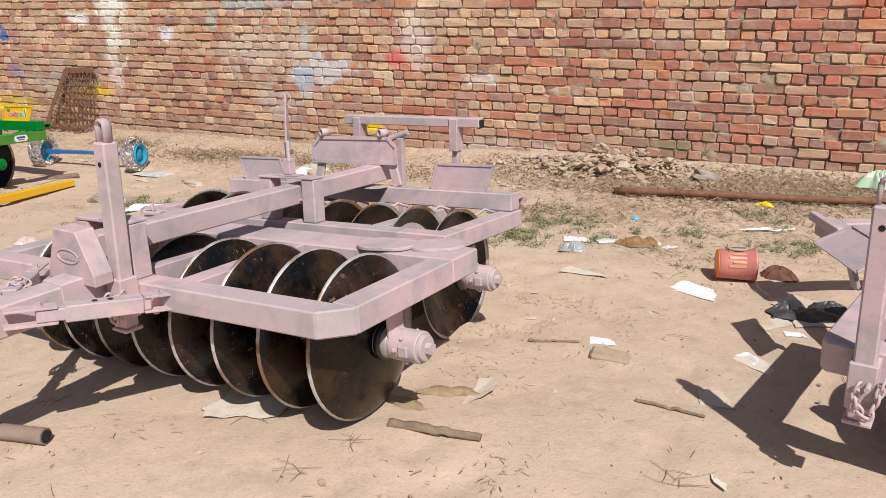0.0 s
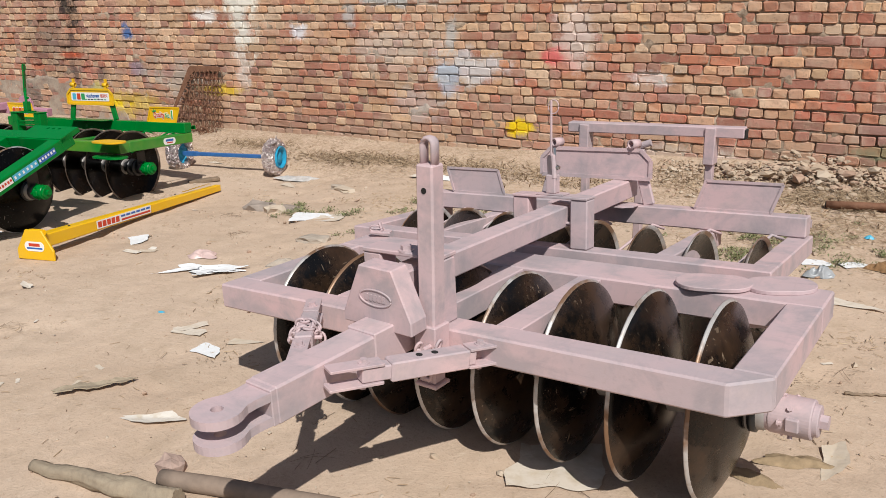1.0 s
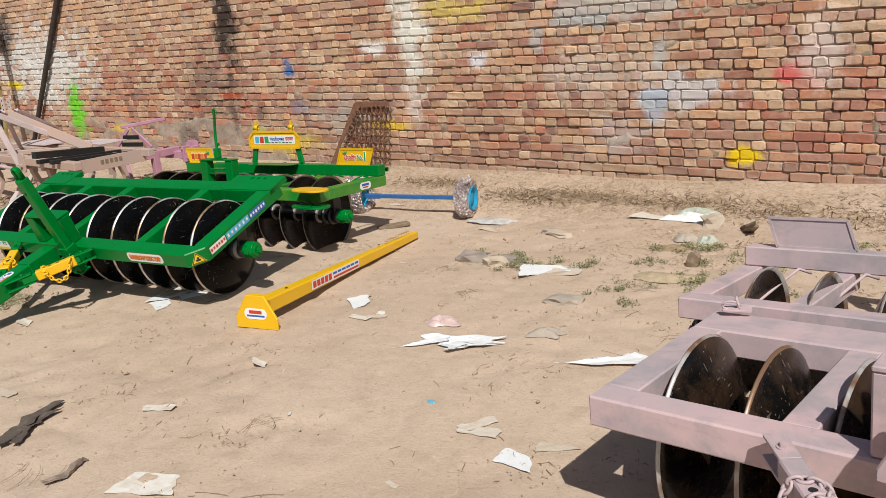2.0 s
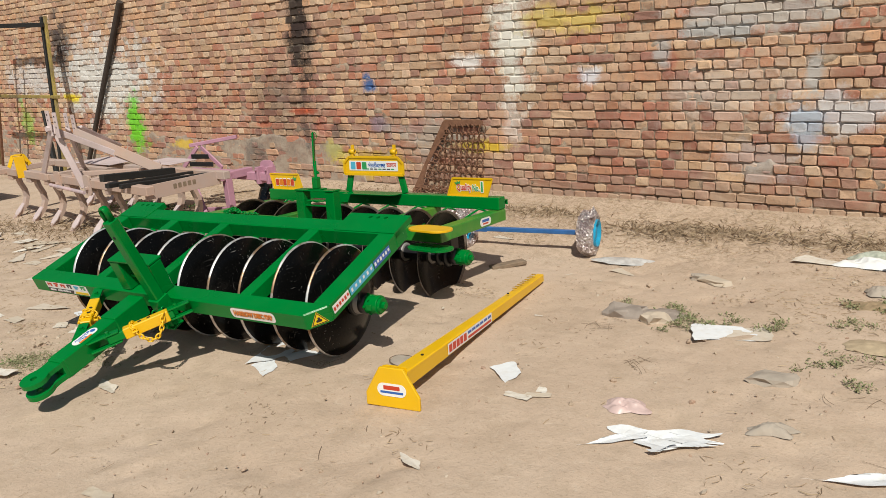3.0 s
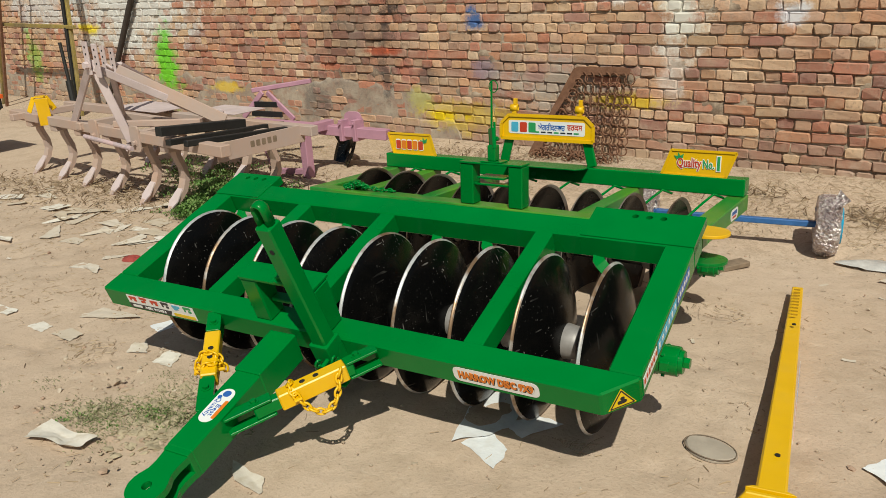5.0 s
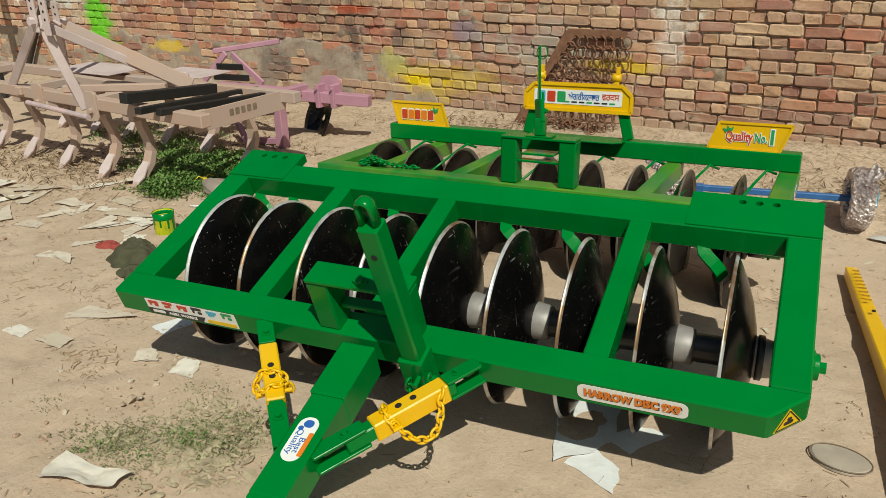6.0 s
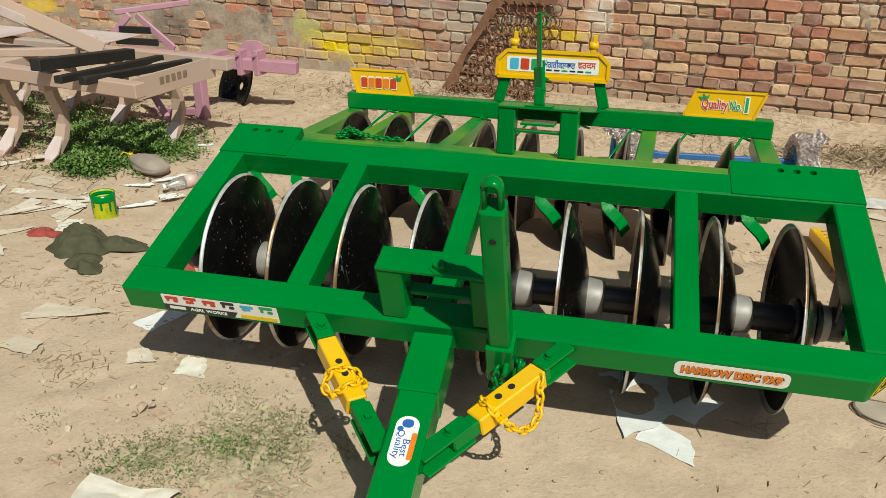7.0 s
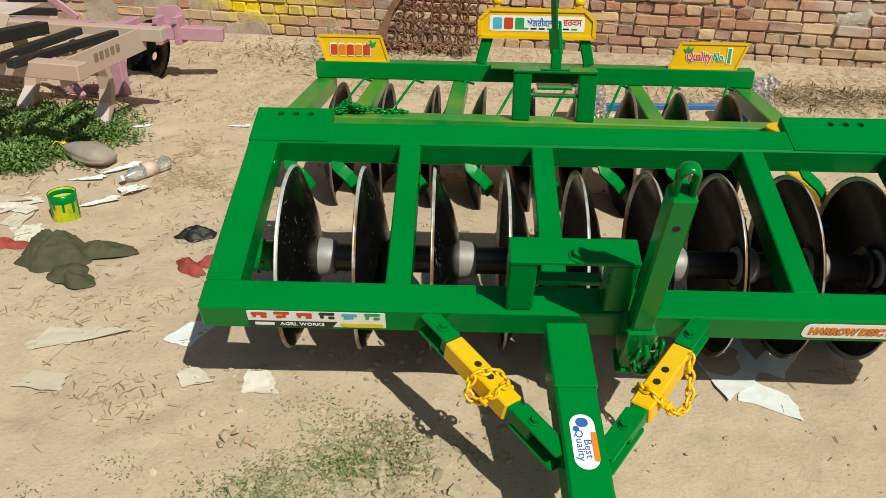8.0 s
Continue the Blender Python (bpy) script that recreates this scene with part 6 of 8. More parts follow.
part("side_cheek", bar((-0.13, -0.02, 0.05), (-0.055, -0.02, 0.205), 0.08, 0.012, (-0.6, -0.6, 0.4)), YELLOW, yb)
part("side_cheek", bar((0.13, 0.0, 0.06), (0.055, 0.0, 0.205), 0.08, 0.012, (0.6, -0.6, 0.4)), YELLOW, yb)


def plough():
    base = rest(-10.1, 5.2, 0)
    h = thing("plough", "violet-pink disc plough with a dark disc and lever", "plough", base)
    inv = base.inverted()
    part("beam", bar((-10.75, 5.06, 0.40), (-9.47, 5.40, 0.325), 0.085, 0.085), VIOLET, h, "", inv)
    part("post", bar((-10.02, 4.98, -0.02), (-10.02, 4.98, 0.44), 0.075, 0.075, (0, 1, 0)), VIOLET, h, "", inv)
    part("cross_beam", bar((-10.03, 4.6, 0.40), (-10.03, 5.3, 0.40), 0.08, 0.08), VIOLET, h, "", inv)
    for x in (-9.86, -9.74):
        part("clamp", box(x - 0.02, x + 0.02, 5.235 + (x + 9.86) * 0.3, 5.35 + (x + 9.86) * 0.3, 0.27, 0.45, 0.004), VIOLET, h, "", inv)
        part("bolt", bolt((x, 5.235 + (x + 9.86) * 0.3, 0.42), (0, -1, 0), 0.013, 0.012), VIOLET, h, "", inv)
    part("clamp_plate", prism(rounded(0.17, 0.12, 0.055, 6), -0.006, 0.006, 0.002), VIOLET, h, "", inv @ pose(-9.80, 5.34, 0.45, 90, 0, 15))
    part("rear_disc", moved(lathe([(0.03, 0.06), (0.12, 0.05), (0.2, 0.02), (0.245, 0.0), (0.2, 0.012), (0.12, 0.042), (0.03, 0.052)], 32, True), pose(-10.10, 5.50, 0.13, 0, 24, 62)), DISC_BLACK, h, "dark dished disc", inv)
    part("disc_arm", bar((-10.0, 5.30, 0.36), (-10.1, 5.48, 0.2), 0.05, 0.05), BLACK, h, "", inv)
    part("mast", merge(bar((-10.95, 5.1, 0.43), (-10.72, 5.16, 0.66), 0.05, 0.02, (0, 1, 0)), bar((-10.38, 5.2, 0.43), (-10.66, 5.16, 0.66), 0.05, 0.02, (0, 1, 0))), VIOLET, h, "", inv)
    part("lever", bar((-10.85, 5.15, 0.67), (-10.40, 5.46, 0.73), 0.045, 0.04), VIOLET, h, "", inv)
    for k in range(2):
        part("mast_slat", bar((-10.85 + 0.05 * k, 5.12, 0.47 + 0.085 * k), (-10.50 - 0.05 * k, 5.17, 0.47 + 0.085 * k), 0.02, 0.05), BLACK, h, "", inv)
    part("lower_stay", bar((-10.5, 5.0, 0.0), (-10.02, 4.98, 0.05), 0.05, 0.05), VIOLET, h, "", inv)
    part("lower_stay", bar((-10.5, 4.9, 0.35), (-10.15, 4.75, 0.05), 0.04, 0.04), VIOLET, h, "", inv)


plough()


def scaffold():
    """Painted angle-iron rack by the wall, one post leaning."""
    h = thing("metal_rack", "tall yellow and black painted angle-iron rack by the wall", "metal rack", rest(-15.6, 6.1))
    z = on_ground(-15.6, 6.1).z
    inv = rest(-15.6, 6.1).inverted()
    worn = painted("worn_yellow_rack_paint", (0.36, 0.27, 0.06), (0.12, 0.09, 0.06), 0.6, 0.45, 0.3, dust_amount=0.3)
    part("post", bar((-18.35, 6.15, 0), (-17.5, 6.15, 2.45), 0.045, 0.045, (0, 1, 0)), worn, h, "", inv)
    part("post", bar((-18.02, 6.05, 0), (-17.15, 6.05, 2.45), 0.04, 0.04, (0, 1, 0)), RUST, h, "", inv)
    part("leaning_post", bar((-15.75, 6.0, 0.0), (-16.0, 6.3, 2.4), 0.05, 0.05, (0, 1, 0)), BLACK, h, "", inv)
    part("leaning_post", bar((-15.69, 6.02, 0.0), (-15.93, 6.32, 2.4), 0.045, 0.045, (0, 1, 0)), worn, h, "", inv)
    part("top_bar", bar((-17.6, 6.2, 2.37), (-15.9, 6.25, 2.27), 0.05, 0.07), BLACK, h, "", inv)
    part("middle_bar", bar((-18.2, 6.1, 1.24), (-15.66, 6.15, 1.17), 0.05, 0.05), worn, h, "", inv)
    tagged(part("iron_pipe", merge(rod((0, 0, 0), (-0.10, 0.04, 0.62), 0.04, 10), rod((-0.10, 0.04, 0.6), (-0.17, 0.06, 1.05), 0.02, 10)), BLACK, None, "", rest(-14.2, 5.2)), "dark pipe leaning upright behind the cultivator", "pipe")
    # dark rod laid close to the wall, added in place of a shadow-like streak
    tagged(part("shadow_streak", rod((-15.89, 6.50, 0.0), (-14.07, 6.53, 2.45), 0.035, 12, 0.045), STREAK_DARK), "dark slanting rod in place of a shadow streak on the wall", "pole")


scaffold()

mach = thing("seed_hopper", "black sheet-metal hopper with an orange rim on one leg", "farm machine", rest(-14.15, 3.95, 0))
part("bin", merge(prism([(-0.32, -0.3), (0.32, -0.3), (0.32, 0.3), (-0.32, 0.3)], 0.5, 0.6, 0.004), moved(lathe([(0.2, 0.0), (0.42, 0.2)], 4), pose(0, 0, 0.3, 0, -90, 0) @ pose(0, 0, 0, 45))), BLACK, mach)
part("rim", box(-0.34, 0.34, -0.32, 0.32, 0.601, 0.645, 0.006), ORANGE, mach, "orange painted rim")
part("leg", box(-0.16, 0.12, -0.12, 0.12, 0.0, 0.32, 0.01), BLACK, mach)


# ---------------------------------------------------------------- litter on the yard
PAPER_MESHES = []
for i, (w, d, ht, ed) in enumerate([(0.22, 0.13, 0.011, 0.6), (0.30, 0.10, 0.010, 0.7), (0.14, 0.11, 0.015, 0.7), (0.20, 0.07, 0.008, 0.8), (0.17, 0.15, 0.026, 0.7), (0.26, 0.17, 0.015, 0.8), (0.12, 0.06, 0.007, 0.8), (0.44, 0.15, 0.03, 1.3), (0.30, 0.07, 0.02, 1.2), (0.24, 0.15, 0.012, 0.9)]):
    me = bpy.data.meshes.new("paper_scrap")
    bm = crumple(w, d, 14, 10, 11 + i, ht, ed)
    bm.to_mesh(me)
    bm.free()
    me.materials.append(PAPER_WHITE if i > 6 else PAPER)
    PAPER_MESHES.append(me)


def scrap(x, y, shape, turn, s=1.0, label=""):
    ob = new("paper_scrap", PAPER_MESHES[shape])
    ob.matrix_basis = rest(x, y, turn) @ Matrix.Diagonal((s, s, s, 1))
    label = label or ("crumpled white torn paper strip on the sand" if shape > 6 else "torn scrap of pale waste paper on the sand")
    return tagged(ob, label, "paper scrap", "paper scraps")


rng = random.Random(21)
for x, y, k, a, s in [
    (-0.372, 3.78, 9, -14, 0.85), (-0.672, 2.937, 9, 10, 0.38), (-0.04, 3.00, 0, -40, 0.8), (-0.16, 2.59, 2, 10, 1.2), (-1.03, 3.81, 1, 5, 1.0), (-1.22, 4.42, 9, 10, 0.55),
    (-1.03, 4.46, 9, 30, 0.5), (-0.656, 4.47, 9, 60, 0.3), (-0.75, 4.52, 9, -20, 0.35), (0.115, 3.37, 9, 20, 0.3), (-0.05, 3.03, 9, -30, 0.35), (-0.03, 5.09, 8, 20, 0.6), (-0.19, 5.04, 8, 5, 0.75), (-1.81, 1.82, 5, 25, 1.6), (-0.995, 2.26, 3, 96, 1.2), (-0.06, 2.00, 3, -30, 0.4),
    (0.10, 3.73, 5, 60, 1.1), (0.18, 3.55, 0, 30, 1.1), (-4.36, 2.80, 7, 12, 1.45), (-4.52, 2.74, 8, 30, 0.9), (-3.56, 2.01, 9, -5, 0.5),
    (-3.30, 1.45, 3, 40, 1.2), (-4.43, 4.03, 5, 25, 1.1),  (-5.15, 2.16, 3, 0, 0.7), (-3.49, 2.15, 1, 30, 0.6), (-3.82, 2.11, 6, 10, 1.2),
     (-5.02, 2.90, 6, 10, 0.8), (-4.33, 2.84, 8, -8, 1.0), (-3.84, 2.15, 6, 60, 1.0), (-3.60, 2.93, 8, 10, 1.3), (-4.52, 4.03, 9, 30, 1.1),
    (-4.70, 1.19, 0, 15, 1.1),  (-4.41, 5.47, 1, 0, 1.5), (-6.86, 5.35, 1, 0, 0.7), (-5.27, 3.06, 9, -30, 0.65), (-5.03, 2.965, 2, 10, 0.5),
    (-5.10, 2.85, 6, 0, 0.9), (-7.03, 1.92, 3, 10, 1.0), (-7.81, 1.67, 4, 15, 1.15), (-5.59, 4.97, 1, -15, 0.8), (-6.40, 2.72, 9, 60, 0.55), (-11.58, 3.50, 1, 10, 1.0), (-10.87, 3.41, 1, 30, 1.5),
    (-10.60, 3.61, 0, 40, 1.0), (-10.49, 3.73, 1, 60, 1.0), (-10.27, 3.85, 4, 30, 1.1), (-10.29, 3.34, 1, 0, 1.1), (-10.05, 3.53, 0, -10, 1.0), (-9.78, 3.36, 1, 20, 1.2),
    (-9.63, 3.32, 6, -20, 1.4), (-9.58, 2.74, 1, 15, 0.8), (-8.78, 2.44, 1, 32, 1.1), (-10.20, 2.98, 0, 0, 0.8), (-10.19, 3.23, 3, -10, 1.0), (-8.071, 2.312, 2, 12, 1.05),
    (-8.98, 2.16, 0, 0, 0.6), (-10.82, 3.22, 4, 0, 1.0), (-8.40, 2.55, 9, 80, 0.55), (-8.86, 2.38, 6, 10, 1.0), (-8.295, 2.295, 2, 35, 0.9), (-8.76, 2.19, 0, 5, 0.7),
    (-9.03, 4.54, 8, 0, 0.5), (-9.65, 3.36, 0, 30, 0.8), (-9.28, 3.45, 8, 20, 0.7), (-9.206, 3.63, 9, 50, 0.42), (-9.38, 3.84, 8, 35, 0.75), (-9.475, 3.68, 8, 5, 0.65), (-9.60, 4.43, 8, 5, 0.5),
    (-6.55, 2.66, 9, -60, 1.1), (-6.44, 2.50, 9, -20, 0.6), (-11.2, 3.35, 5, 0, 1.0), (-11.9, 3.3, 0, 30, 1.2), (-12.2, 2.9, 1, -10, 1.2), (-11.4, 2.9, 0, 15, 1.0),
    (-12.7, 3.2, 4, 20, 1.2), (-10.7, 2.75, 3, 10, 1.0), (-9.35, 2.15, 6, 0, 1.2), (-5.2, 1.6, 6, 20, 1.0), (-6.1, 1.35, 6, 0, 1.0), (0.3, 3.1, 5, 10, 0.8), (0.0, 3.45, 0, 50, 0.8)]:
    scrap(x, y, k, a + rng.uniform(-8, 8), s)
for i in range(26):
    scrap(rng.uniform(-12.6, -9.4), rng.gauss(3.3, 0.32), rng.choice((0, 1, 2, 3, 3, 6)), rng.uniform(0, 360), rng.uniform(0.6, 1.15))
for i in range(46):
    x, y = rng.uniform(-12.5, 0.6), rng.uniform(1.3, 6.1)
    scrap(x, y, 6, rng.uniform(0, 360), rng.uniform(0.18, 0.45), "tiny scrap of pale paper on the sand")


def pail():
    m = rest(-0.225, 4.04, 14) @ pose(0, 0, 0.09) @ Matrix.Diagonal((0.98, 0.87, 0.87, 1))
    h = thing("plastic_pail", "faded pink plastic pail lying on its side", "pail", m)
    shell = lathe([(0.085, -0.1), (0.09, -0.096), (0.094, -0.03), (0.102, 0.085), (0.107, 0.088), (0.107, 0.1), (0.098, 0.1), (0.096, 0.08), (0.087, -0.03), (0.081, -0.09)], 40, True)
    body = part("shell", merge(shell, lathe([(0.084, -0.100), (0.084, -0.090)], 32)), PINK_PLASTIC, h)
    part("lid", lathe([(0.086, -0.108), (0.092, -0.104), (0.092, -0.1)], 32), INK_ORANGE, h, "orange-red base")
    part("bail_ring", moved(tube_along([(0.05 * math.cos(a), 0.036 * math.sin(a), 0) for a in np.linspace(0, 2 * math.pi, 25)], 0.008, 6), pose(0.0, 0.0, 0.105)), STONE, h, "grey folded handle")
    part("bail", tube_along([(0.085 - 0.02 * abs(a), 0.108 * math.cos(a) * 0.9, 0.108 + 0.02 * math.cos(a)) for a in np.linspace(-1.3, 1.3, 13)], 0.006, 6), STONE, h, "grey handle")
    for i in range(5):
        a = radians(150 + 14 * i)
        part("print_bar", moved(box(-0.05 + 0.02 * (i % 2), 0.04, -0.008, 0.008, 0.0965, 0.0995, 0), pose(0, 0, 0, 80 - 16 * i)), PAIL_PRINT, body)


pail()


def cloth(name, label, cat, x, y, w, d, seed, mat, ht, turn=0, lobes=()):
    """A fallen cloth; lobes add sleeves and flaps: (x, y, width, depth, height, turn)."""
    heaps = [draped(w, d, seed, ht * 0.8, 0.5, min(22.0, 3.0 / max(w, d)))]
    for i, (lx, ly, lw, ld, lh, la) in enumerate(lobes):
        heaps.append(moved(draped(lw, ld, seed + 3 * i + 1, lh, 0.4, 3.0 / max(lw, ld)), pose(lx, ly, 0, 0, 0, la)))
    return tagged(part(name, merge(*heaps), mat, None, "", rest(x, y, turn)), label, cat)


cloth("rag", "dark brown crumpled rag by the pail", "rag", -0.01, 4.16, 0.20, 0.13, 3, RAG_BROWN, 0.08, 10, ((-0.02, 0.03, 0.16, 0.09, 0.06, 30), (0.04, -0.02, 0.14, 0.07, 0.05, -40)))
cloth("cloth", "olive green cloth heaped on the sand", "cloth", -9.185, 2.93, 0.32, 0.25, 5, RAG_OLIVE, 0.12, 0, ((0.17, 0.08, 0.34, 0.11, 0.055, 14), (0.15, -0.13, 0.22, 0.15, 0.045, -25), (-0.03, 0.05, 0.24, 0.16, 0.11, 10)))
cloth("rag", "faded red rag beside the olive cloth", "rag", -9.45, 2.98, 0.20, 0.10, 9, RAG_RED, 0.04, 10)
cloth("rag", "red patterned rag trodden into the sand", "rag", -8.60, 2.95, 0.17, 0.08, 12, RAG_RED, 0.05, -40, ((0.02, 0.09, 0.15, 0.07, 0.04, 75),))
cloth("polythene_bag", "crumpled black polythene scrap", "plastic bag", -8.70, 3.22, 0.16, 0.10, 15, BLACK, 0.06, 10)
cloth("rag", "tan twist of old sacking", "rag", -1.10, 2.19, 0.24, 0.08, 17, TAN_CLOTH, 0.028, 20)
cloth("rag", "tan twist of old sacking by the disc", "rag", -1.22, 2.03, 0.2, 0.06, 19, TAN_CLOTH, 0.028, -10)
cloth("polythene_bag", "dusty grey plastic sheet half buried in sand", "plastic bag", -4.98, 4.16, 0.34, 0.2, 23, SACKING, 0.05, 10)
cloth("polythene_bag", "dusty brown plastic bag lying flat", "plastic bag", -3.98, 4.72, 0.28, 0.13, 27, TAN_CLOTH, 0.04, 10)
cloth("polythene_bag", "black torn plastic under the primed harrow", "plastic bag", 0.16, 3.62, 0.32, 0.20, 29, POLY_DARK, 0.05, 10, ((-0.1, 0.06, 0.2, 0.1, 0.04, 30), (0.1, 0.08, 0.2, 0.1, 0.06, -20)))
cloth("polythene_bag", "stiff grey plastic sheet on the torn black plastic", "plastic bag", 0.075, 3.70, 0.16, 0.11, 53, POLY_GREY, 0.06, 40)
cloth("polythene_bag", "pale pink polythene scrap on the sand", "plastic bag", -4.62, 3.0, 0.2, 0.14, 37, POLY_PINK, 0.05, 10)
cloth("polythene_bag", "white polythene tangle near the wall", "plastic bag", -4.15, 5.5, 0.4, 0.2, 31, WHITE, 0.07, 10)
cloth("polythene_bag", "pale green polythene tangle by a white sheet", "plastic bag", -4.13, 5.62, 0.38, 0.26, 61, POLY_PALE, 0.075, 30)
cloth("polythene_bag", "clear grey polythene crumpled on the litter", "plastic bag", -3.98, 4.99, 0.2, 0.16, 63, STONE, 0.06, 10)
cloth("polythene_bag", "light green polythene crumpled among weeds", "plastic bag", -3.83, 4.98, 0.16, 0.14, 65, POLY_PALE, 0.06, 60)
cloth("rag", "tan sacking sheet spread flat on the sand", "rag", -3.80, 4.15, 0.46, 0.2, 67, SACK_PALE, 0.035, 12)
cloth("polythene_bag", "grey plastic strips bundled on the sand", "plastic bag", -4.03, 3.08, 0.2, 0.11, 69, STONE, 0.05, 25)


def chunk(label, x, y, size, seed, mat, turn=0, tilt=0):
    """A broken lump of masonry or wood with flat faces."""
    rr = np.random.default_rng(seed)
    b = bmesh.new()
    bmesh.ops.create_icosphere(b, subdivisions=2, radius=1.0)
    for v in b.verts:
        v.co = Vector([max(-0.74, min(0.74, c)) for c in v.co]) * (1 + 0.5 * noise.noise(v.co * 1.7 + Vector((seed, 0, 0))))
        v.co = Vector((v.co.x * size[0], v.co.y * size[1], v.co.z * size[2])) * (1 + rr.normal(0, 0.03))
    return tagged(part("rubble_chunk", moved(b, pose(0, 0, size[2] * 0.35, 0, tilt, 0)), mat, None, "", rest(x, y, turn)), label, "rubble")


chunk("pale broken mortar lump near the wall", -3.92, 5.37, (0.11, 0.08, 0.07), 3, RUBBLE, 20)
chunk("grey flat stone slab half sunk in sand", -5.16, 4.12, (0.15, 0.09, 0.05), 5, SACKING, 10)
chunk("small grey stone beside the flat slab", -4.95, 4.06, (0.09, 0.07, 0.05), 7, RUBBLE, 40)
chunk("thin tan stone chip on the sand", -4.92, 4.91, (0.14, 0.06, 0.025), 9, RUBBLE, -20)
chunk("flat brown stone on open sand", -4.16, 3.53, (0.13, 0.07, 0.035), 11, STONE, 15)
chunk("brown splintered wood shard leaning in litter", -3.66, 5.31, (0.24, 0.05, 0.035), 13, WOOD, 120, 24)
chunk("small pale brick piece on the sand", -5.03, 4.95, (0.075, 0.045, 0.035), 17, STONE, 10)
chunk("pale concrete slab in the straw by the wall", -0.68, 6.24, (0.16, 0.10, 0.06), 19, SACKING, 30, 20)
chunk("dark brown shard standing among weeds", -3.74, 4.41, (0.05, 0.035, 0.085), 15, WOOD, 0, 14)
cloth("polythene_bag", "light green and white plastic bag by the wall", "plastic bag", 0.53, 6.36, 0.30, 0.20, 33, POLY_GREEN, 0.17, 10, ((0.06, -0.03, 0.2, 0.14, 0.15, 20),))
cloth("rag", "orange-brown sacking heap among weeds", "rag", -0.845, 4.45, 0.24, 0.12, 35, SACK_BROWN, 0.07, 10, ((0.06, 0.02, 0.16, 0.07, 0.05, 30), (-0.08, -0.02, 0.14, 0.07, 0.05, -20)))
cloth("polythene_bag", "crumpled silvery foil scrap among weeds", "plastic bag", -1.19, 4.20, 0.14, 0.11, 71, POLY_GREY, 0.08, 20)
cloth("polythene_bag", "dull silver plastic sheet beside the foil wheel", "plastic bag", -5.69, 5.23, 0.42, 0.17, 73, POLY_SILVER, 0.04, 12)
cloth("polythene_bag", "yellow plastic wrapper on the rusty pipe", "plastic bag", -0.20, 5.70, 0.13, 0.06, 39, INK_YELLOW, 0.05, -20)
cloth("polythene_bag", "bright blue plastic scrap", "plastic bag", -0.98, 4.98, 0.06, 0.05, 41, INK_CYAN, 0.03, 10)
cloth("polythene_bag", "small blue wrapper on the sand", "plastic bag", -4.12, 2.22, 0.035, 0.022, 43, INK_CYAN, 0.008, 10)


def paint_tin():
    h = thing("paint_tin", "open green and yellow paint tin on the sand", "paint tin", rest(-9.34, 3.27) @ Matrix.Scale(0.86, 4))
    part("can", moved(lathe([(0.066, 0.0), (0.069, 0.003), (0.067, 0.008), (0.067, 0.148), (0.070, 0.152), (0.064, 0.152), (0.064, 0.01), (0.0601, 0.009)], 36), pose(0, 0, 0, 0, -90, 0)), OLIVE, h, "yellow-green tin with paint runs")
    part("spilt_band", moved(lathe([(0.0675, 0.108), (0.0685, 0.112), (0.0705, 0.153), (0.0645, 0.1535), (0.063, 0.12)], 36, True), pose(0, 0, 0, 0, -90, 0)), GREEN, h, "green paint round the rim")
    rr = random.Random(2)
    for i in range(11):
        a = rr.uniform(0, 6.28)
        part("paint_run", bar((0.0678 * math.cos(a), 0.0678 * math.sin(a), 0.112), (0.0678 * math.cos(a), 0.0678 * math.sin(a), rr.uniform(0.02, 0.08)), 0.012, 0.0015, (math.cos(a), math.sin(a), 0), 0), GREEN, h)


paint_tin()


def bottle():
    a, b = on_ground(-9.272, 3.66, 0.036), on_ground(-9.137, 3.90, 0.036)
    h = thing("plastic_bottle", "empty clear plastic bottle lying on paper", "bottle", frame_to(a, b))
    k = Mat("clear_bottle_plastic", 0.2, 0, 0.5)
    k.color((0.93, 0.94, 0.94))
    k.b.inputs["Transmission Weight"].default_value = 0.85
    part("body", moved(lathe([(0.012, -0.012), (0.013, 0.01), (0.034, 0.045), (0.036, 0.09), (0.033, 0.12), (0.036, 0.15), (0.034, 0.2), (0.036, 0.235), (0.03, 0.25)], 28), pose(0, 0, 0, 0, 0, 90)), k.m, h)
    part("wrapper", moved(lathe([(0.0365, 0.1), (0.0365, 0.17), (0.036, 0.17), (0.036, 0.1)], 28, True), pose(0, 0, 0, 0, 0, 90)), POLY_PINK, h, "faded paper label")
    part("cap", moved(lathe([(0.015, -0.024), (0.015, -0.008)], 20), pose(0, 0, 0, 0, 0, 90)), WHITE, h)


bottle()


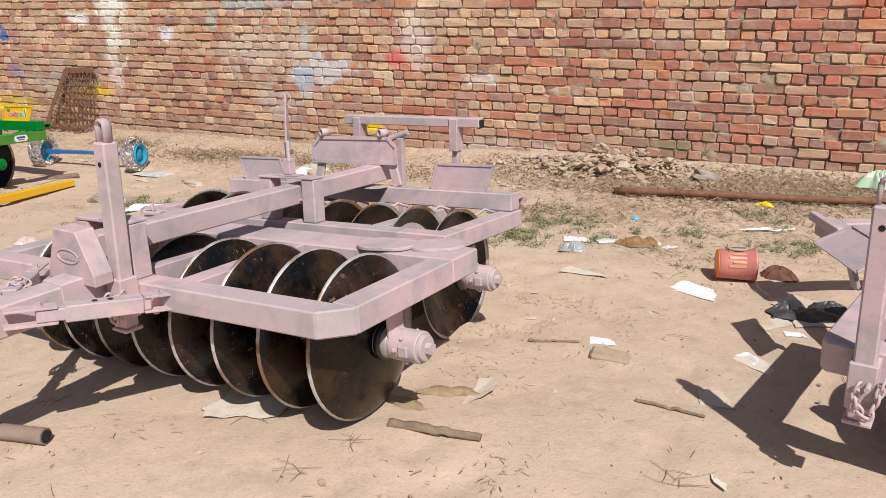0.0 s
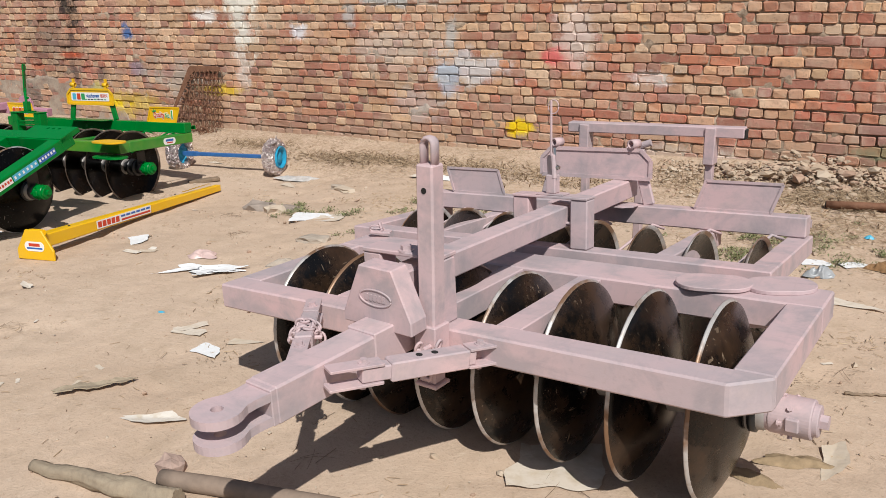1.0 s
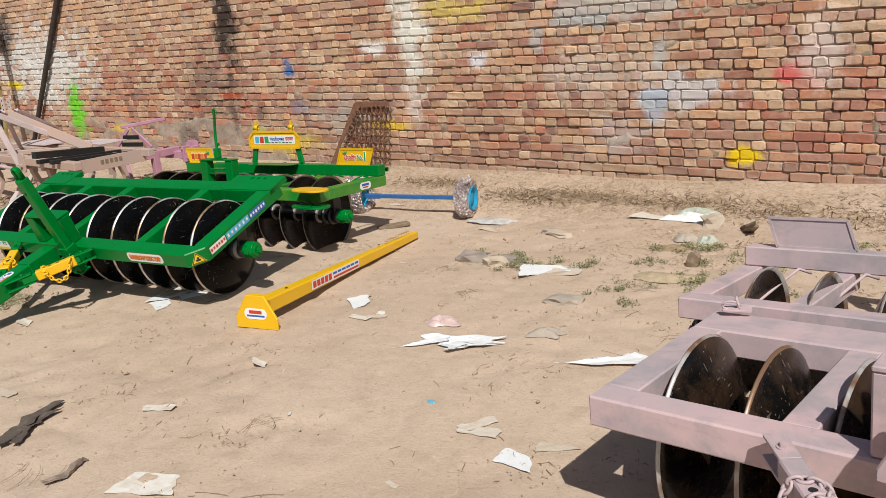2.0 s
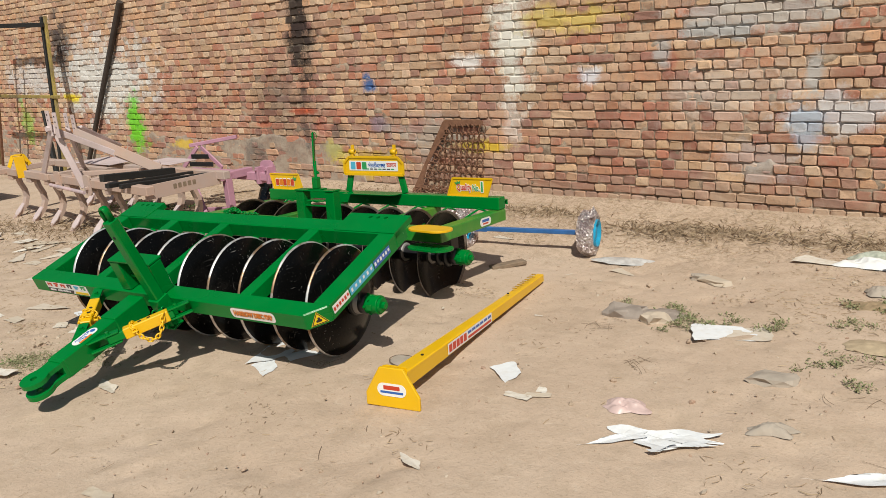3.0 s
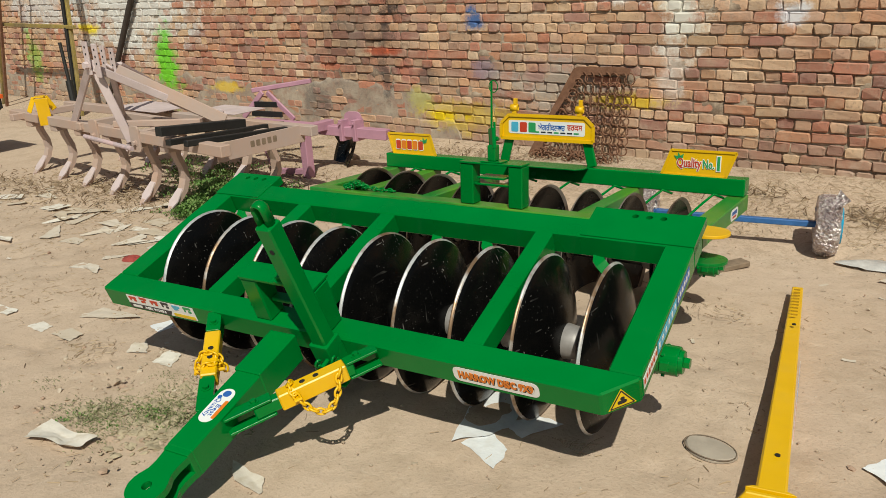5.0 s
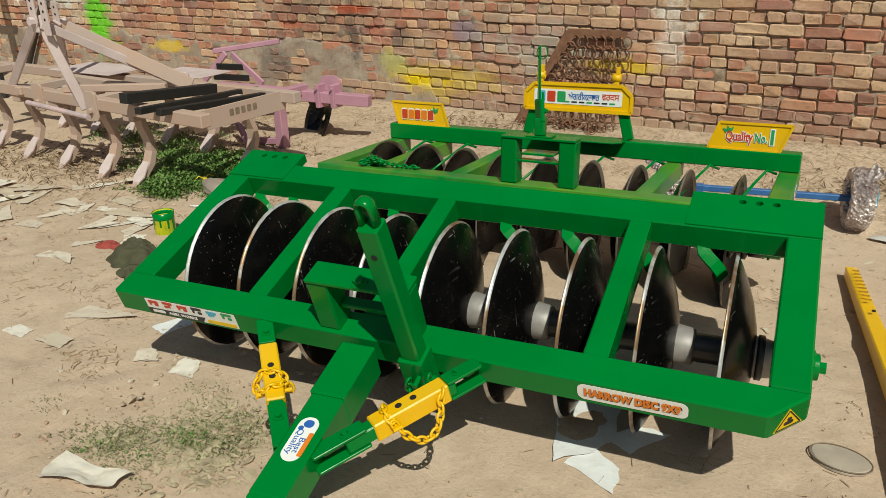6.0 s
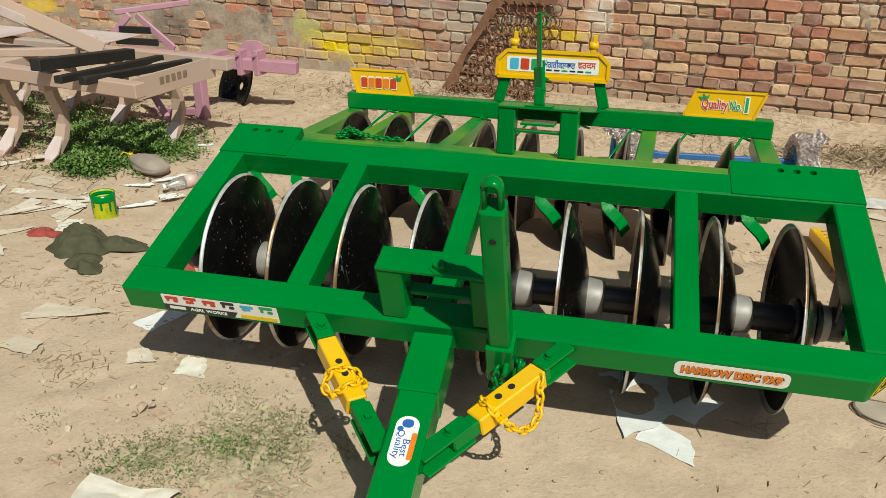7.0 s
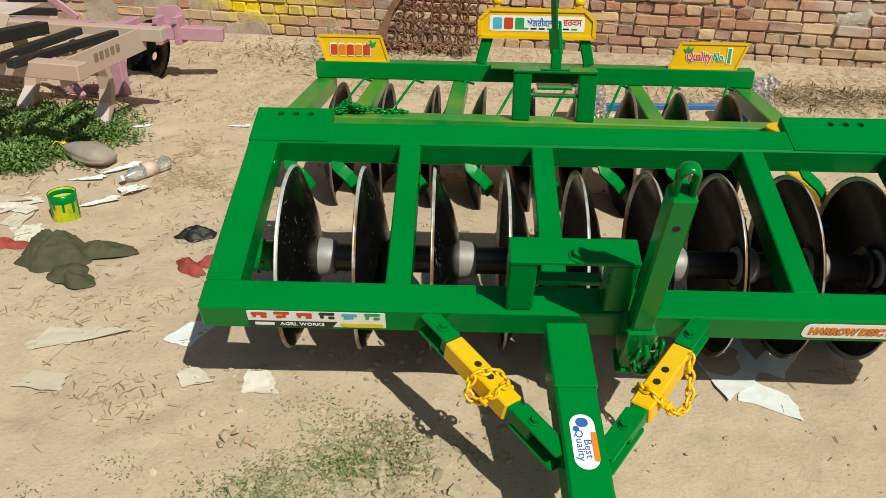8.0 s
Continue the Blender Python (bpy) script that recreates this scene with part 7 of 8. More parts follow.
def knotted_bag():
    p, q = on_ground(-9.80, 3.985, 0.045), on_ground(-9.46, 3.86, 0.04)
    h = thing("knotted_bag", "grey knotted rubbish bag with a yellow tie in weeds", "rubbish bag", frame_to(p, q))
    n = (q - p).length
    sack = moved(lathe([(0.006, -0.03), (0.03, -0.02), (0.012, 0.0), (0.03, 0.03), (0.062, 0.10), (0.082, 0.20), (0.078, 0.29), (0.05, n - 0.01), (0.012, n)], 36), pose(0, 0, 0, 0, 0, 90))
    for v in sack.verts:
        a = math.atan2(v.co.z, v.co.x)
        k = 1 + 0.20 * noise.noise(Vector((math.cos(a) * 2.5, math.sin(a) * 2.5, v.co.y * 7))) + 0.10 * noise.noise(v.co * 45)
        v.co.x *= k
        v.co.z = max(-0.045, v.co.z * k * 0.62)
    part("sack", sack, SACKING, h, "", None, True)
    part("tie", moved(lathe([(0.011, -0.012), (0.02, -0.008), (0.02, 0.008), (0.011, 0.012)], 16, True), pose(0, 0, 0, 0, 0, 90)), INK_YELLOW, h, "yellow string tie")
    for x in (-0.07, 0.06):
        part("tie_end", tube_along([(0, 0, 0.01), (x * 0.5, -0.02, 0.03), (x, -0.015, 0.015)], 0.003, 5), INK_YELLOW, h)


knotted_bag()


def slab_stone(x, y, w, d, turn):
    b = prism([(w / 2 * math.cos(a) * (1 + 0.06 * math.sin(3 * a)), d / 2 * math.sin(a)) for a in np.linspace(0, 2 * math.pi, 29)[:-1]], 0.0, 0.018, 0.006)
    ob = tagged(part("oval_pan", b, STONE, None, "", rest(x, y, turn)), "dusty oval pan lying flat on the sand", "pan")
    part("lip", tube_along([(w / 2 * math.cos(a), d / 2 * math.sin(a), 0.018) for a in np.linspace(0, 2 * math.pi, 29)], 0.0022, 6), WIRE_BROWN, ob, "thin brown rolled lip")


slab_stone(-5.83, 2.90, 0.18, 0.125, -10)


def log(name, label, cat, p, q, r0, r1, mat, seed, hollow=False):
    p, q = Vector(p), Vector(q)
    n, m = (10, 20) if hollow else (36, 22)
    across = (q - p).cross(Vector((0, 0, 1))).normalized()
    pts = [p.lerp(q, i / n) + Vector((0, 0, 0.008 * noise.noise(Vector((i * 0.25, seed, 0))))) + across * (0 if hollow else 0.25 * r1 * noise.noise(Vector((i * 0.13, seed, 5)))) for i in range(n + 1)]
    b = tube_along(pts, 1.0, m)
    rings = list(b.verts)
    for i, ring in enumerate(pts):
        r = r0 + (r1 - r0) * i / n
        for j, v in enumerate(rings[i * m:(i + 1) * m]):
            d = v.co - ring
            a = 2 * math.pi * j / m
            rough = 0.0 if hollow else 0.30 * noise.noise(Vector((math.cos(a) * 2.2, math.sin(a) * 2.2, i * 0.10 + seed))) + 0.22 * noise.noise(Vector((math.cos(a) * 6, math.sin(a) * 6, i * 0.16 + seed))) + 0.08 * noise.noise(v.co * 60)
            v.co = ring + d * r * (1 + rough)
    ob = tagged(part(name, b, mat), label, cat)
    if hollow:
        d = (q - p).normalized()
        for e, s in ((p, -1), (q, 1)):
            part("bore", rod(e + d * s * 0.001, e + d * s * 0.003, r0 * 0.8, 16), DARK, ob)
    return ob


log("iron_pipe", "long rusty iron pipe lying along the wall", "pipe", on_ground(-1.28, 5.60, 0.035), on_ground(0.9, 5.98, 0.035), 0.027, 0.027, RUST, 1, True)
log("iron_pipe", "short brown pipe offcut on the sand", "pipe", on_ground(-2.30, 1.295, 0.03), on_ground(-2.93, 1.165, 0.03), 0.031, 0.031, PIPE_TAN, 2, True)
log("wood_log", "weathered grey wooden log on the sand", "log", on_ground(-3.40, 1.02, 0.016), on_ground(-2.79, 1.10, 0.024), 0.022, 0.036, LOG_GREY, 3)
log("stick", "dry brown stick on the sand", "stick", on_ground(-1.19, 1.855, 0.014), on_ground(-0.845, 1.895, 0.014), 0.018, 0.014, WOOD, 4)
log("stick", "thin brown stick on the sand", "stick", on_ground(-0.988, 2.79, 0.006), on_ground(-0.775, 2.88, 0.006), 0.006, 0.004, WOOD, 5)
log("stick", "thin brown stick in the shade", "stick", on_ground(-0.42, 2.42, 0.008), on_ground(-0.16, 2.40, 0.008), 0.007, 0.005, WOOD, 6)


def bark(label, p, q, w, seed, mat):
    """A curled strip of bark."""
    p, q = Vector(p), Vector(q)
    d = (q - p).normalized()
    n = d.cross(Vector((0, 0, 1)))
    b = bmesh.new()
    rows = []
    for i in range(25):
        t = i / 24
        ww = w * (0.25 + 0.75 * math.sin(math.pi * min(1, t * 0.9 + 0.1)) ** 0.6) * (1 + 0.7 * noise.noise(Vector((t * 9, seed, 0))) + 0.4 * noise.noise(Vector((t * 31, seed, 4))))
        c = p.lerp(q, t) + n * 0.05 * math.sin(3 * t + seed) + Vector((0, 0, 0.012 + 0.012 * noise.noise(Vector((t * 3, seed, 2)))))
        rows.append([b.verts.new(c + n * ww * s + Vector((0, 0, 0.007 * abs(s) * 2 * (1 + noise.noise(Vector((t * 4, s, seed)))))) - d * 0.03 * abs(s)) for s in (-0.5, -0.25, 0, 0.25, 0.5)])
    for a, c in zip(rows, rows[1:]):
        for i in range(4):
            b.faces.new((a[i], a[i + 1], c[i + 1], c[i]))
    bmesh.ops.recalc_face_normals(b, faces=b.faces)
    bmesh.ops.solidify(b, geom=b.faces[:], thickness=0.004)
    bmesh.ops.recalc_face_normals(b, faces=b.faces)
    return tagged(part("bark_strip", b, mat), label, "bark")


bark("curled brown bark strip on open sand", on_ground(-3.76, 1.38), on_ground(-3.66, 1.66), 0.07, 11, LOG_GREY)
bark("curved dry bark strip lying on open sand", on_ground(-5.09, 1.02), on_ground(-5.05, 1.18), 0.034, 7, PIPE_TAN)
bark("dark curled bark strip lying on open sand", on_ground(-5.60, 1.06), on_ground(-5.62, 1.43), 0.075, 8, BARK_GREY)
bark("dark curled bark strip by the other one", on_ground(-5.50, 1.10), on_ground(-5.57, 1.38), 0.06, 9, BARK_GREY)
tagged(part("plank_end", box(-0.14, 0.14, -0.04, 0.04, 0, 0.03, 0.004), WOOD, None, "", rest(-6.42, 4.76, 60)), "short pale plank by the harrow's wheel", "plank")
tagged(part("half_brick", moved(box(-0.085, 0.085, -0.045, 0.045, -0.03, 0.03, 0.012), pose(0, 0, -0.008, 6, 4, 0)), STONE_SANDY, None, "", rest(-0.611, 2.79, 5)), "half brick sunk in the sand", "brick")
chunk("broken lump of brick and mortar by the log", -2.965, 1.235, (0.06, 0.05, 0.05), 44, BROKEN_BRICK, 25, 8)


# ---------------------------------------------------------------- rubble, stalks, pebbles, weeds
def cloud(name, label, cat, mat, verts, faces):
    me = bpy.data.meshes.new(name)
    me.from_pydata(verts, [], faces)
    me.materials.append(mat)
    return tagged(new(name, me), label, cat, kind="stuff")


def stones(name, label, cat, mat, places, seed, squash=0.7):
    """Many small angular stones as one object: (x, y, z, size)."""
    rr = np.random.default_rng(seed)
    base = bmesh.new()
    bmesh.ops.create_icosphere(base, subdivisions=1, radius=1.0)
    bv = np.array([v.co[:] for v in base.verts])
    bf = [[v.index for v in f.verts] for f in base.faces]
    base.free()
    verts, faces = [], []
    for x, y, z, s in places:
        v = bv * (1 + rr.uniform(-0.38, 0.25, (len(bv), 1))) * s * rr.uniform(0.55, 1.2, 3) * (1, 1, squash)
        a, b = rr.uniform(0, 6.3), rr.uniform(-0.6, 0.6)
        rot = np.array([[math.cos(a), -math.sin(a), 0], [math.sin(a), math.cos(a), 0], [0, 0, 1]]) @ np.array([[1, 0, 0], [0, math.cos(b), -math.sin(b)], [0, math.sin(b), math.cos(b)]])
        v = v @ rot.T + (x, y, z)
        o = len(verts)
        verts += v.tolist()
        faces += [[i + o for i in f] for f in bf]
    return cloud(name, label, cat, mat, verts, faces)


gr = np.random.default_rng(3)
heap = []
for _ in range(800):
    x = gr.normal(-1.55, 0.55)
    y = WALL_Y - 0.12 - abs(gr.normal(0, 0.26))
    top = 0.19 * math.exp(-((x + 1.5) / 0.55) ** 2) * max(0, 1 - (WALL_Y - y) / 0.75)
    heap.append((x, y, on_ground(x, y).z + gr.uniform(-0.01, 1) * top, gr.choice([0.013, 0.02, 0.032, 0.048], p=[0.4, 0.33, 0.2, 0.07])))
for _ in range(900):
    x, y = gr.uniform(-2.6, 1.2), WALL_Y - 0.1 - abs(gr.normal(0, 0.5))
    heap.append((x, y, on_ground(x, y).z + 0.005, gr.choice([0.012, 0.02, 0.032], p=[0.5, 0.35, 0.15])))
for x, y, s in ((-1.02, 6.38, 0.085), (-1.62, 6.28, 0.07), (-1.35, 6.2, 0.075), (-1.85, 6.05, 0.055), (-2.05, 6.2, 0.05), (-1.5, 6.1, 0.09), (-1.75, 6.15, 0.08), (-1.2, 6.25, 0.07), (-1.42, 6.35, 0.10)):
    heap.append((x, y, on_ground(x, y).z + 0.07, s))
stones("rubble_heap", "heap of broken brick and plaster at the foot of the wall", "rubble", RUBBLE, heap, 4, 0.45)
small = []
for _ in range(5200):
    x, y = gr.uniform(-13, 1.5), gr.uniform(0.6, 6.5)
    small.append((x, y, on_ground(x, y).z + 0.001, gr.choice([0.003, 0.006, 0.010, 0.018], p=[0.5, 0.34, 0.13, 0.03])))
for _ in range(240):
    x, y = gr.normal(-7.85, 0.33), gr.normal(2.05, 0.3)
    small.append((x, y, on_ground(x, y).z + 0.001, gr.choice([0.006, 0.012, 0.018], p=[0.5, 0.35, 0.15])))
for _ in range(1300):
    x, y = gr.uniform(-2.6, 1.5), 6.5 - abs(gr.normal(0, 0.9))
    small.append((x, y, on_ground(x, y).z + 0.001, gr.choice([0.006, 0.011, 0.02, 0.03], p=[0.45, 0.33, 0.17, 0.05])))
for _ in range(700):                       # masonry crumbs in the litter by the wall
    x, y = gr.uniform(-4.8, 0.6), 6.45 - abs(gr.normal(0, 0.9))
    small.append((x, y, on_ground(x, y).z, gr.choice([0.006, 0.011, 0.02], p=[0.6, 0.3, 0.1])))
stones("pebbles", "small clods and pebbles strewn over the sand", "pebbles", RUBBLE, small, 6)


def stalks(name, label, mat, spots, seed, length, width, lift):
    """Dry stalks lying about: (x, y)."""
    rr = np.random.default_rng(seed)
    verts, faces = [], []
    for x, y in spots:
        a, ln, w = rr.uniform(0, 6.3), rr.uniform(*length), rr.uniform(*width)
        bend, up = rr.normal(0, 0.25) * ln, rr.uniform(0, lift)
        d, n = np.array([math.cos(a), math.sin(a)]), np.array([-math.sin(a), math.cos(a)])
        o = len(verts)
        for k, s in enumerate((-0.5, -0.15, 0.2, 0.5)):
            p = np.array([x, y]) + d * ln * s + n * bend * (0.25 - s * s)
            z = on_ground(*p).z + 0.003 + up * (s + 0.5)
            ww = w * (1 - 0.5 * abs(s))
            verts += [(*(p - n * ww), z), (*(p + n * ww), z), (*p, z + ww * 1.6)]
        for k in range(3):
            q = o + 3 * k
            for i, j in ((0, 1), (1, 2), (2, 0)):
                faces.append((q + i, q + j, q + j + 3, q + i + 3))
    return cloud(name, label, "dry stalks", mat, verts, faces)


spots = []
for _ in range(1500):                      # chaff thick along the wall
    x = gr.uniform(-13, 1.6)
    y = WALL_Y - 0.05 - abs(gr.normal(0, 0.62))
    spots.append((x, y))
for _ in range(900):
    spots.append((gr.normal(-0.3, 0.9), gr.normal(5.8, 0.35)))
heaped = [(gr.normal(cx, sd), min(6.5, gr.normal(cy, sd * 0.5))) for cx, cy, sd, n in ((-0.2, 6.1, 0.35, 1600), (0.7, 6.0, 0.4, 1600), (-1.1, 5.9, 0.3, 1000), (-2.0, 5.9, 0.3, 250), (-0.9, 5.2, 0.3, 200), (-8.3, 6.2, 0.5, 400), (-6.4, 6.15, 0.6, 400), (-4.6, 6.2, 0.6, 300)) for _ in range(n)]
for _ in range(1300):
    spots.append((gr.uniform(-13, 1.5), gr.uniform(1.0, 6.2)))
for _ in range(2200):
    spots.append((gr.uniform(-2.7, 1.5), 6.5 - abs(gr.normal(0, 0.85))))
for _ in range(300):
    spots.append((gr.normal(-10.8, 0.9), gr.normal(3.4, 0.45)))
for cx, cy in gr.uniform((-12, 1.2), (1, 5.8), (120, 2)):
    for _ in range(gr.integers(5, 28)):
        spots.append((cx + gr.normal(0, 0.09), cy + gr.normal(0, 0.06)))
for cx, cy in gr.uniform((-4.6, 4.3), (0.6, 6.3), (100, 2)):     # blown litter between the harrow and the wall
    for _ in range(gr.integers(20, 110)):
        spots.append((cx + gr.normal(0, 0.13), min(6.5, cy + gr.normal(0, 0.07))))
for cx, cy in gr.uniform((-12, 5.4), (-4.2, 6.4), (75, 2)):
    for _ in range(gr.integers(25, 130)):
        spots.append((cx + gr.normal(0, 0.16), min(6.5, cy + gr.normal(0, 0.07))))
scraps = []
for cx, cy in gr.uniform((-12, 1.1), (1.2, 6.0), (130, 2)):
    for _ in range(gr.integers(5, 26)):
        scraps.append((cx + gr.normal(0, 0.10), cy + gr.normal(0, 0.07)))
for cx, cy, sd, n in ((-10.0, 3.2, 0.5, 200), (-9.15, 4.15, 0.13, 380), (-8.7, 5.6, 0.5, 400), (-8.98, 3.74, 0.13, 520), (-8.7, 3.72, 0.12, 320), (-8.9, 4.75, 0.16, 420), (-9.4, 4.9, 0.3, 300), (-8.55, 3.3, 0.2, 260), (-8.8, 2.6, 0.2, 200), (-8.45, 2.15, 0.1, 90), (-9.4, 2.4, 0.25, 120), (-11.2, 4.3, 0.6, 700), (-10.6, 3.4, 0.5, 500)):
    for _ in range(n):
        spots.append((gr.normal(cx, sd), gr.normal(cy, sd * 0.7)))
stalks("straw_litter", "dry straw and stalks trodden into the yard", STRAW, spots, 9, (0.008, 0.05), (0.0006, 0.0020), 0.003)
stalks("straw_heap", "brown straw and dead stalks heaped at the wall", STRAW, heaped, 19, (0.03, 0.13), (0.0006, 0.0018), 0.05)
stalks("leaf_litter", "dry brown leaf scraps and crumbs on the sand", CRUMB, scraps, 29, (0.006, 0.026), (0.0006, 0.0022), 0.003)
brush = [(gr.normal(cx, sd), min(6.5, gr.normal(cy, sd * 0.35))) for cx, cy, sd, n in ((-0.75, 6.0, 0.35, 900), (0.1, 6.2, 0.4, 1100), (0.6, 6.1, 0.3, 700), (-1.3, 5.75, 0.3, 450), (-0.3, 5.5, 0.5, 350), (-2.3, 6.1, 0.4, 350), (-5.7, 5.85, 0.28, 520), (-5.15, 5.95, 0.3, 480), (-6.9, 6.05, 0.25, 300), (-3.4, 5.75, 0.4, 420), (-4.3, 5.95, 0.35, 420), (-3.1, 4.9, 0.3, 200), (-1.7, 5.0, 0.3, 260), (-9.0, 6.1, 0.5, 400), (-11.0, 3.9, 0.6, 800), (-10.6, 4.6, 0.4, 450), (-10.2, 5.0, 0.3, 120), (-12.0, 3.6, 0.5, 400)) for _ in range(n)]
stalks("dead_brush", "dark brown dead leaves and brushwood in drifts", BRUSH, brush, 39, (0.015, 0.09), (0.0010, 0.0050), 0.035)
twigs = [tuple(p) for p in gr.uniform((-12, 1.0), (1, 6.2), (70, 2))]
for cx, cy in gr.uniform((-12, 1.0), (1, 6.0), (46, 2)):         # dead weeds lying in small branched tangles
    for _ in range(gr.integers(4, 10)):
        twigs.append((cx + gr.normal(0, 0.05), cy + gr.normal(0, 0.03)))
stalks("twig_litter", "thin dark twigs scattered over the sand", WOOD, twigs, 12, (0.04, 0.17), (0.0006, 0.0014), 0.006)


def weeds(name, label, spots, seed, leaf, height, tuft=25, spread=0.03, mat=None):
    """Low weeds: (x, y, spread, count) patches of small pointed leaves on stems."""
    rr = np.random.default_rng(seed)
    verts, faces = [], []
    for cx, cy, sp, n in spots:
        hubs = [(cx + rr.normal(0, sp), cy + rr.normal(0, sp * 0.6)) for _ in range(max(1, n // tuft))]
        for _ in range(n):
            hx, hy = hubs[rr.integers(len(hubs))]
            x, y = hx + rr.normal(0, spread), hy + rr.normal(0, spread)
            z0 = on_ground(x, y).z
            far = math.hypot((x - cx) / sp, (y - cy) / sp)
            h = height * rr.uniform(0.15, 1.0) * max(0.15, 1 - far * 0.35)
            a, tilt, ln = rr.uniform(0, 6.3), rr.uniform(-0.3, 1.1), leaf * rr.uniform(0.5, 1.3)
            d = np.array([math.cos(a) * math.cos(tilt), math.sin(a) * math.cos(tilt), math.sin(tilt)])
            s = np.array([-math.sin(a), math.cos(a), 0.0])
            p = np.array([x, y, z0 + h])
            o = len(verts)
            mid = p + d * ln * 0.5 + np.array([0, 0, ln * 0.08])
            verts += [p.tolist(), (mid + s * ln * 0.24).tolist(), (p + d * ln).tolist(), (mid - s * ln * 0.24).tolist()]
            faces += [(o, o + 1, o + 2), (o, o + 2, o + 3)]
            if rr.random() < 0.25:
                o = len(verts)
                b = np.array([x + rr.normal(0, 0.01), y + rr.normal(0, 0.01), z0])
                verts += [(b - s * 0.0015).tolist(), (b + s * 0.0015).tolist(), p.tolist()]
                faces.append((o, o + 1, o + 2))
    return cloud(name, label, "weeds", mat or LEAF, verts, faces)


clods = []
for cx, cy, sx, sy, n in ((-7.70, 2.03, 0.11, 0.09, 420), (-7.58, 1.92, 0.10, 0.08, 330), (-7.46, 2.12, 0.10, 0.05, 110), (-7.86, 1.84, 0.08, 0.05, 120)):
    for _ in range(n):
        x, y = gr.normal(cx, sx), gr.normal(cy, sy)
        clods.append((x, y, on_ground(x, y).z - 0.001, gr.choice([0.006, 0.012, 0.020, 0.031], p=[0.40, 0.35, 0.19, 0.06])))
stones("mud_clods", "cracked grey-green mud clods among thin weeds", "clods", CLOD, clods, 26, 0.34)
weeds("weed_clump", "bushy green weeds growing under the cultivator", [(-10.02, 3.98, 0.17, 5200), (-9.95, 3.78, 0.09, 2200), (-9.80, 4.22, 0.11, 3000), (-10.0, 4.4, 0.18, 2600), (-10.4, 4.3, 0.2, 2400), (-10.8, 4.6, 0.25, 1600), (-11.4, 4.7, 0.2, 900)], 14, 0.027, 0.11)
weeds("creeping_weeds", "thin creeping weeds over cracked mud", [(-7.70, 2.05, 0.12, 1300), (-7.86, 1.84, 0.09, 1500), (-7.70, 1.98, 0.07, 800), (-7.5, 2.1, 0.10, 500), (-7.85, 2.2, 0.06, 200), (-8.3, 1.74, 0.12, 120)], 15, 0.010, 0.012, 60, 0.04, LEAF_DULL)
weeds("weed_seedling", "small fresh green weed in cracked mud", [(-7.71, 1.995, 0.04, 110), (-7.57, 1.95, 0.012, 12), (-7.86, 1.80, 0.06, 90)], 16, 0.016, 0.016, 20, 0.02)
weeds("sparse_weeds", "sparse low weeds in dry sand", [(-4.82, 4.04, 0.07, 200), (-3.97, 4.36, 0.06, 160), (-3.63, 4.12, 0.06, 200), (-3.69, 4.46, 0.06, 160), (-3.86, 3.93, 0.07, 120), (-3.79, 3.62, 0.08, 110), (-3.93, 3.79, 0.06, 120), (-4.34, 4.18, 0.05, 120), (-3.8, 4.72, 0.1, 300), (-4.9, 4.22, 0.10, 420), (-4.75, 4.1, 0.06, 160), (-3.85, 4.75, 0.16, 420), (-1.2, 4.65, 0.3, 800), (-0.3, 5.2, 0.4, 620), (-1.7, 4.35, 0.25, 600), (-3.3, 4.6, 0.12, 260),
      (0.1, 4.7, 0.2, 300), (-1.6, 4.28, 0.13, 900), (-1.47, 4.72, 0.14, 900), (-0.57, 4.82, 0.10, 420), (-0.22, 5.36, 0.12, 420), (0.0, 4.57, 0.08, 240), (0.15, 4.75, 0.08, 240), (-4.4, 4.2, 0.10, 160), (-1.9, 5.2, 0.3, 360), (-3.6, 4.2, 0.12, 220), (-0.5, 4.4, 0.25, 320), (-5.1, 4.35, 0.1, 140), (-3.2, 4.1, 0.1, 160), (-2.9, 5.1, 0.12, 200)], 25, 0.018, 0.03, 30, 0.022, LEAF_DULL)



# ---------------------------------------------------------------- wall
COURSE = 0.0835
COURSE_0 = 0.016
DROP = 0.0105                     # the courses run slightly out of level


def brick_shape(length, height, rr, jitter=0.003):
    """The seen part of one brick: a worn front with knocked-off corners and softened edges, centred on its face."""
    w, h = length / 2, height / 2
    ring = []
    for sx, sz in ((-1, -1), (1, -1), (1, 1), (-1, 1)):
        a, b = rr.uniform(0.004, 0.020), rr.uniform(0.004, 0.015)
        two = [(sx * (w - a), sz * h), (sx * w, sz * (h - b))]
        ring += two if sx * sz < 0 else two[::-1]
    ring = [(x + rr.normal(0, jitter), z + rr.normal(0, jitter * 0.7)) for x, z in ring]
    c = 0.006
    out = [(x * (1 - c / w), rr.normal(0, 0.0022), z * (1 - c / h)) for x, z in ring]
    out += [(x, 0.009, z) for x, z in ring]
    out += [(x, 0.04, z) for x, z in ring]
    n = len(ring)
    faces = [tuple(range(n))]
    for o in (0, n):
        for i in range(n):
            j = (i + 1) % n
            faces.append((o + i, o + n + i, o + n + j, o + j))
    return np.array(out), faces


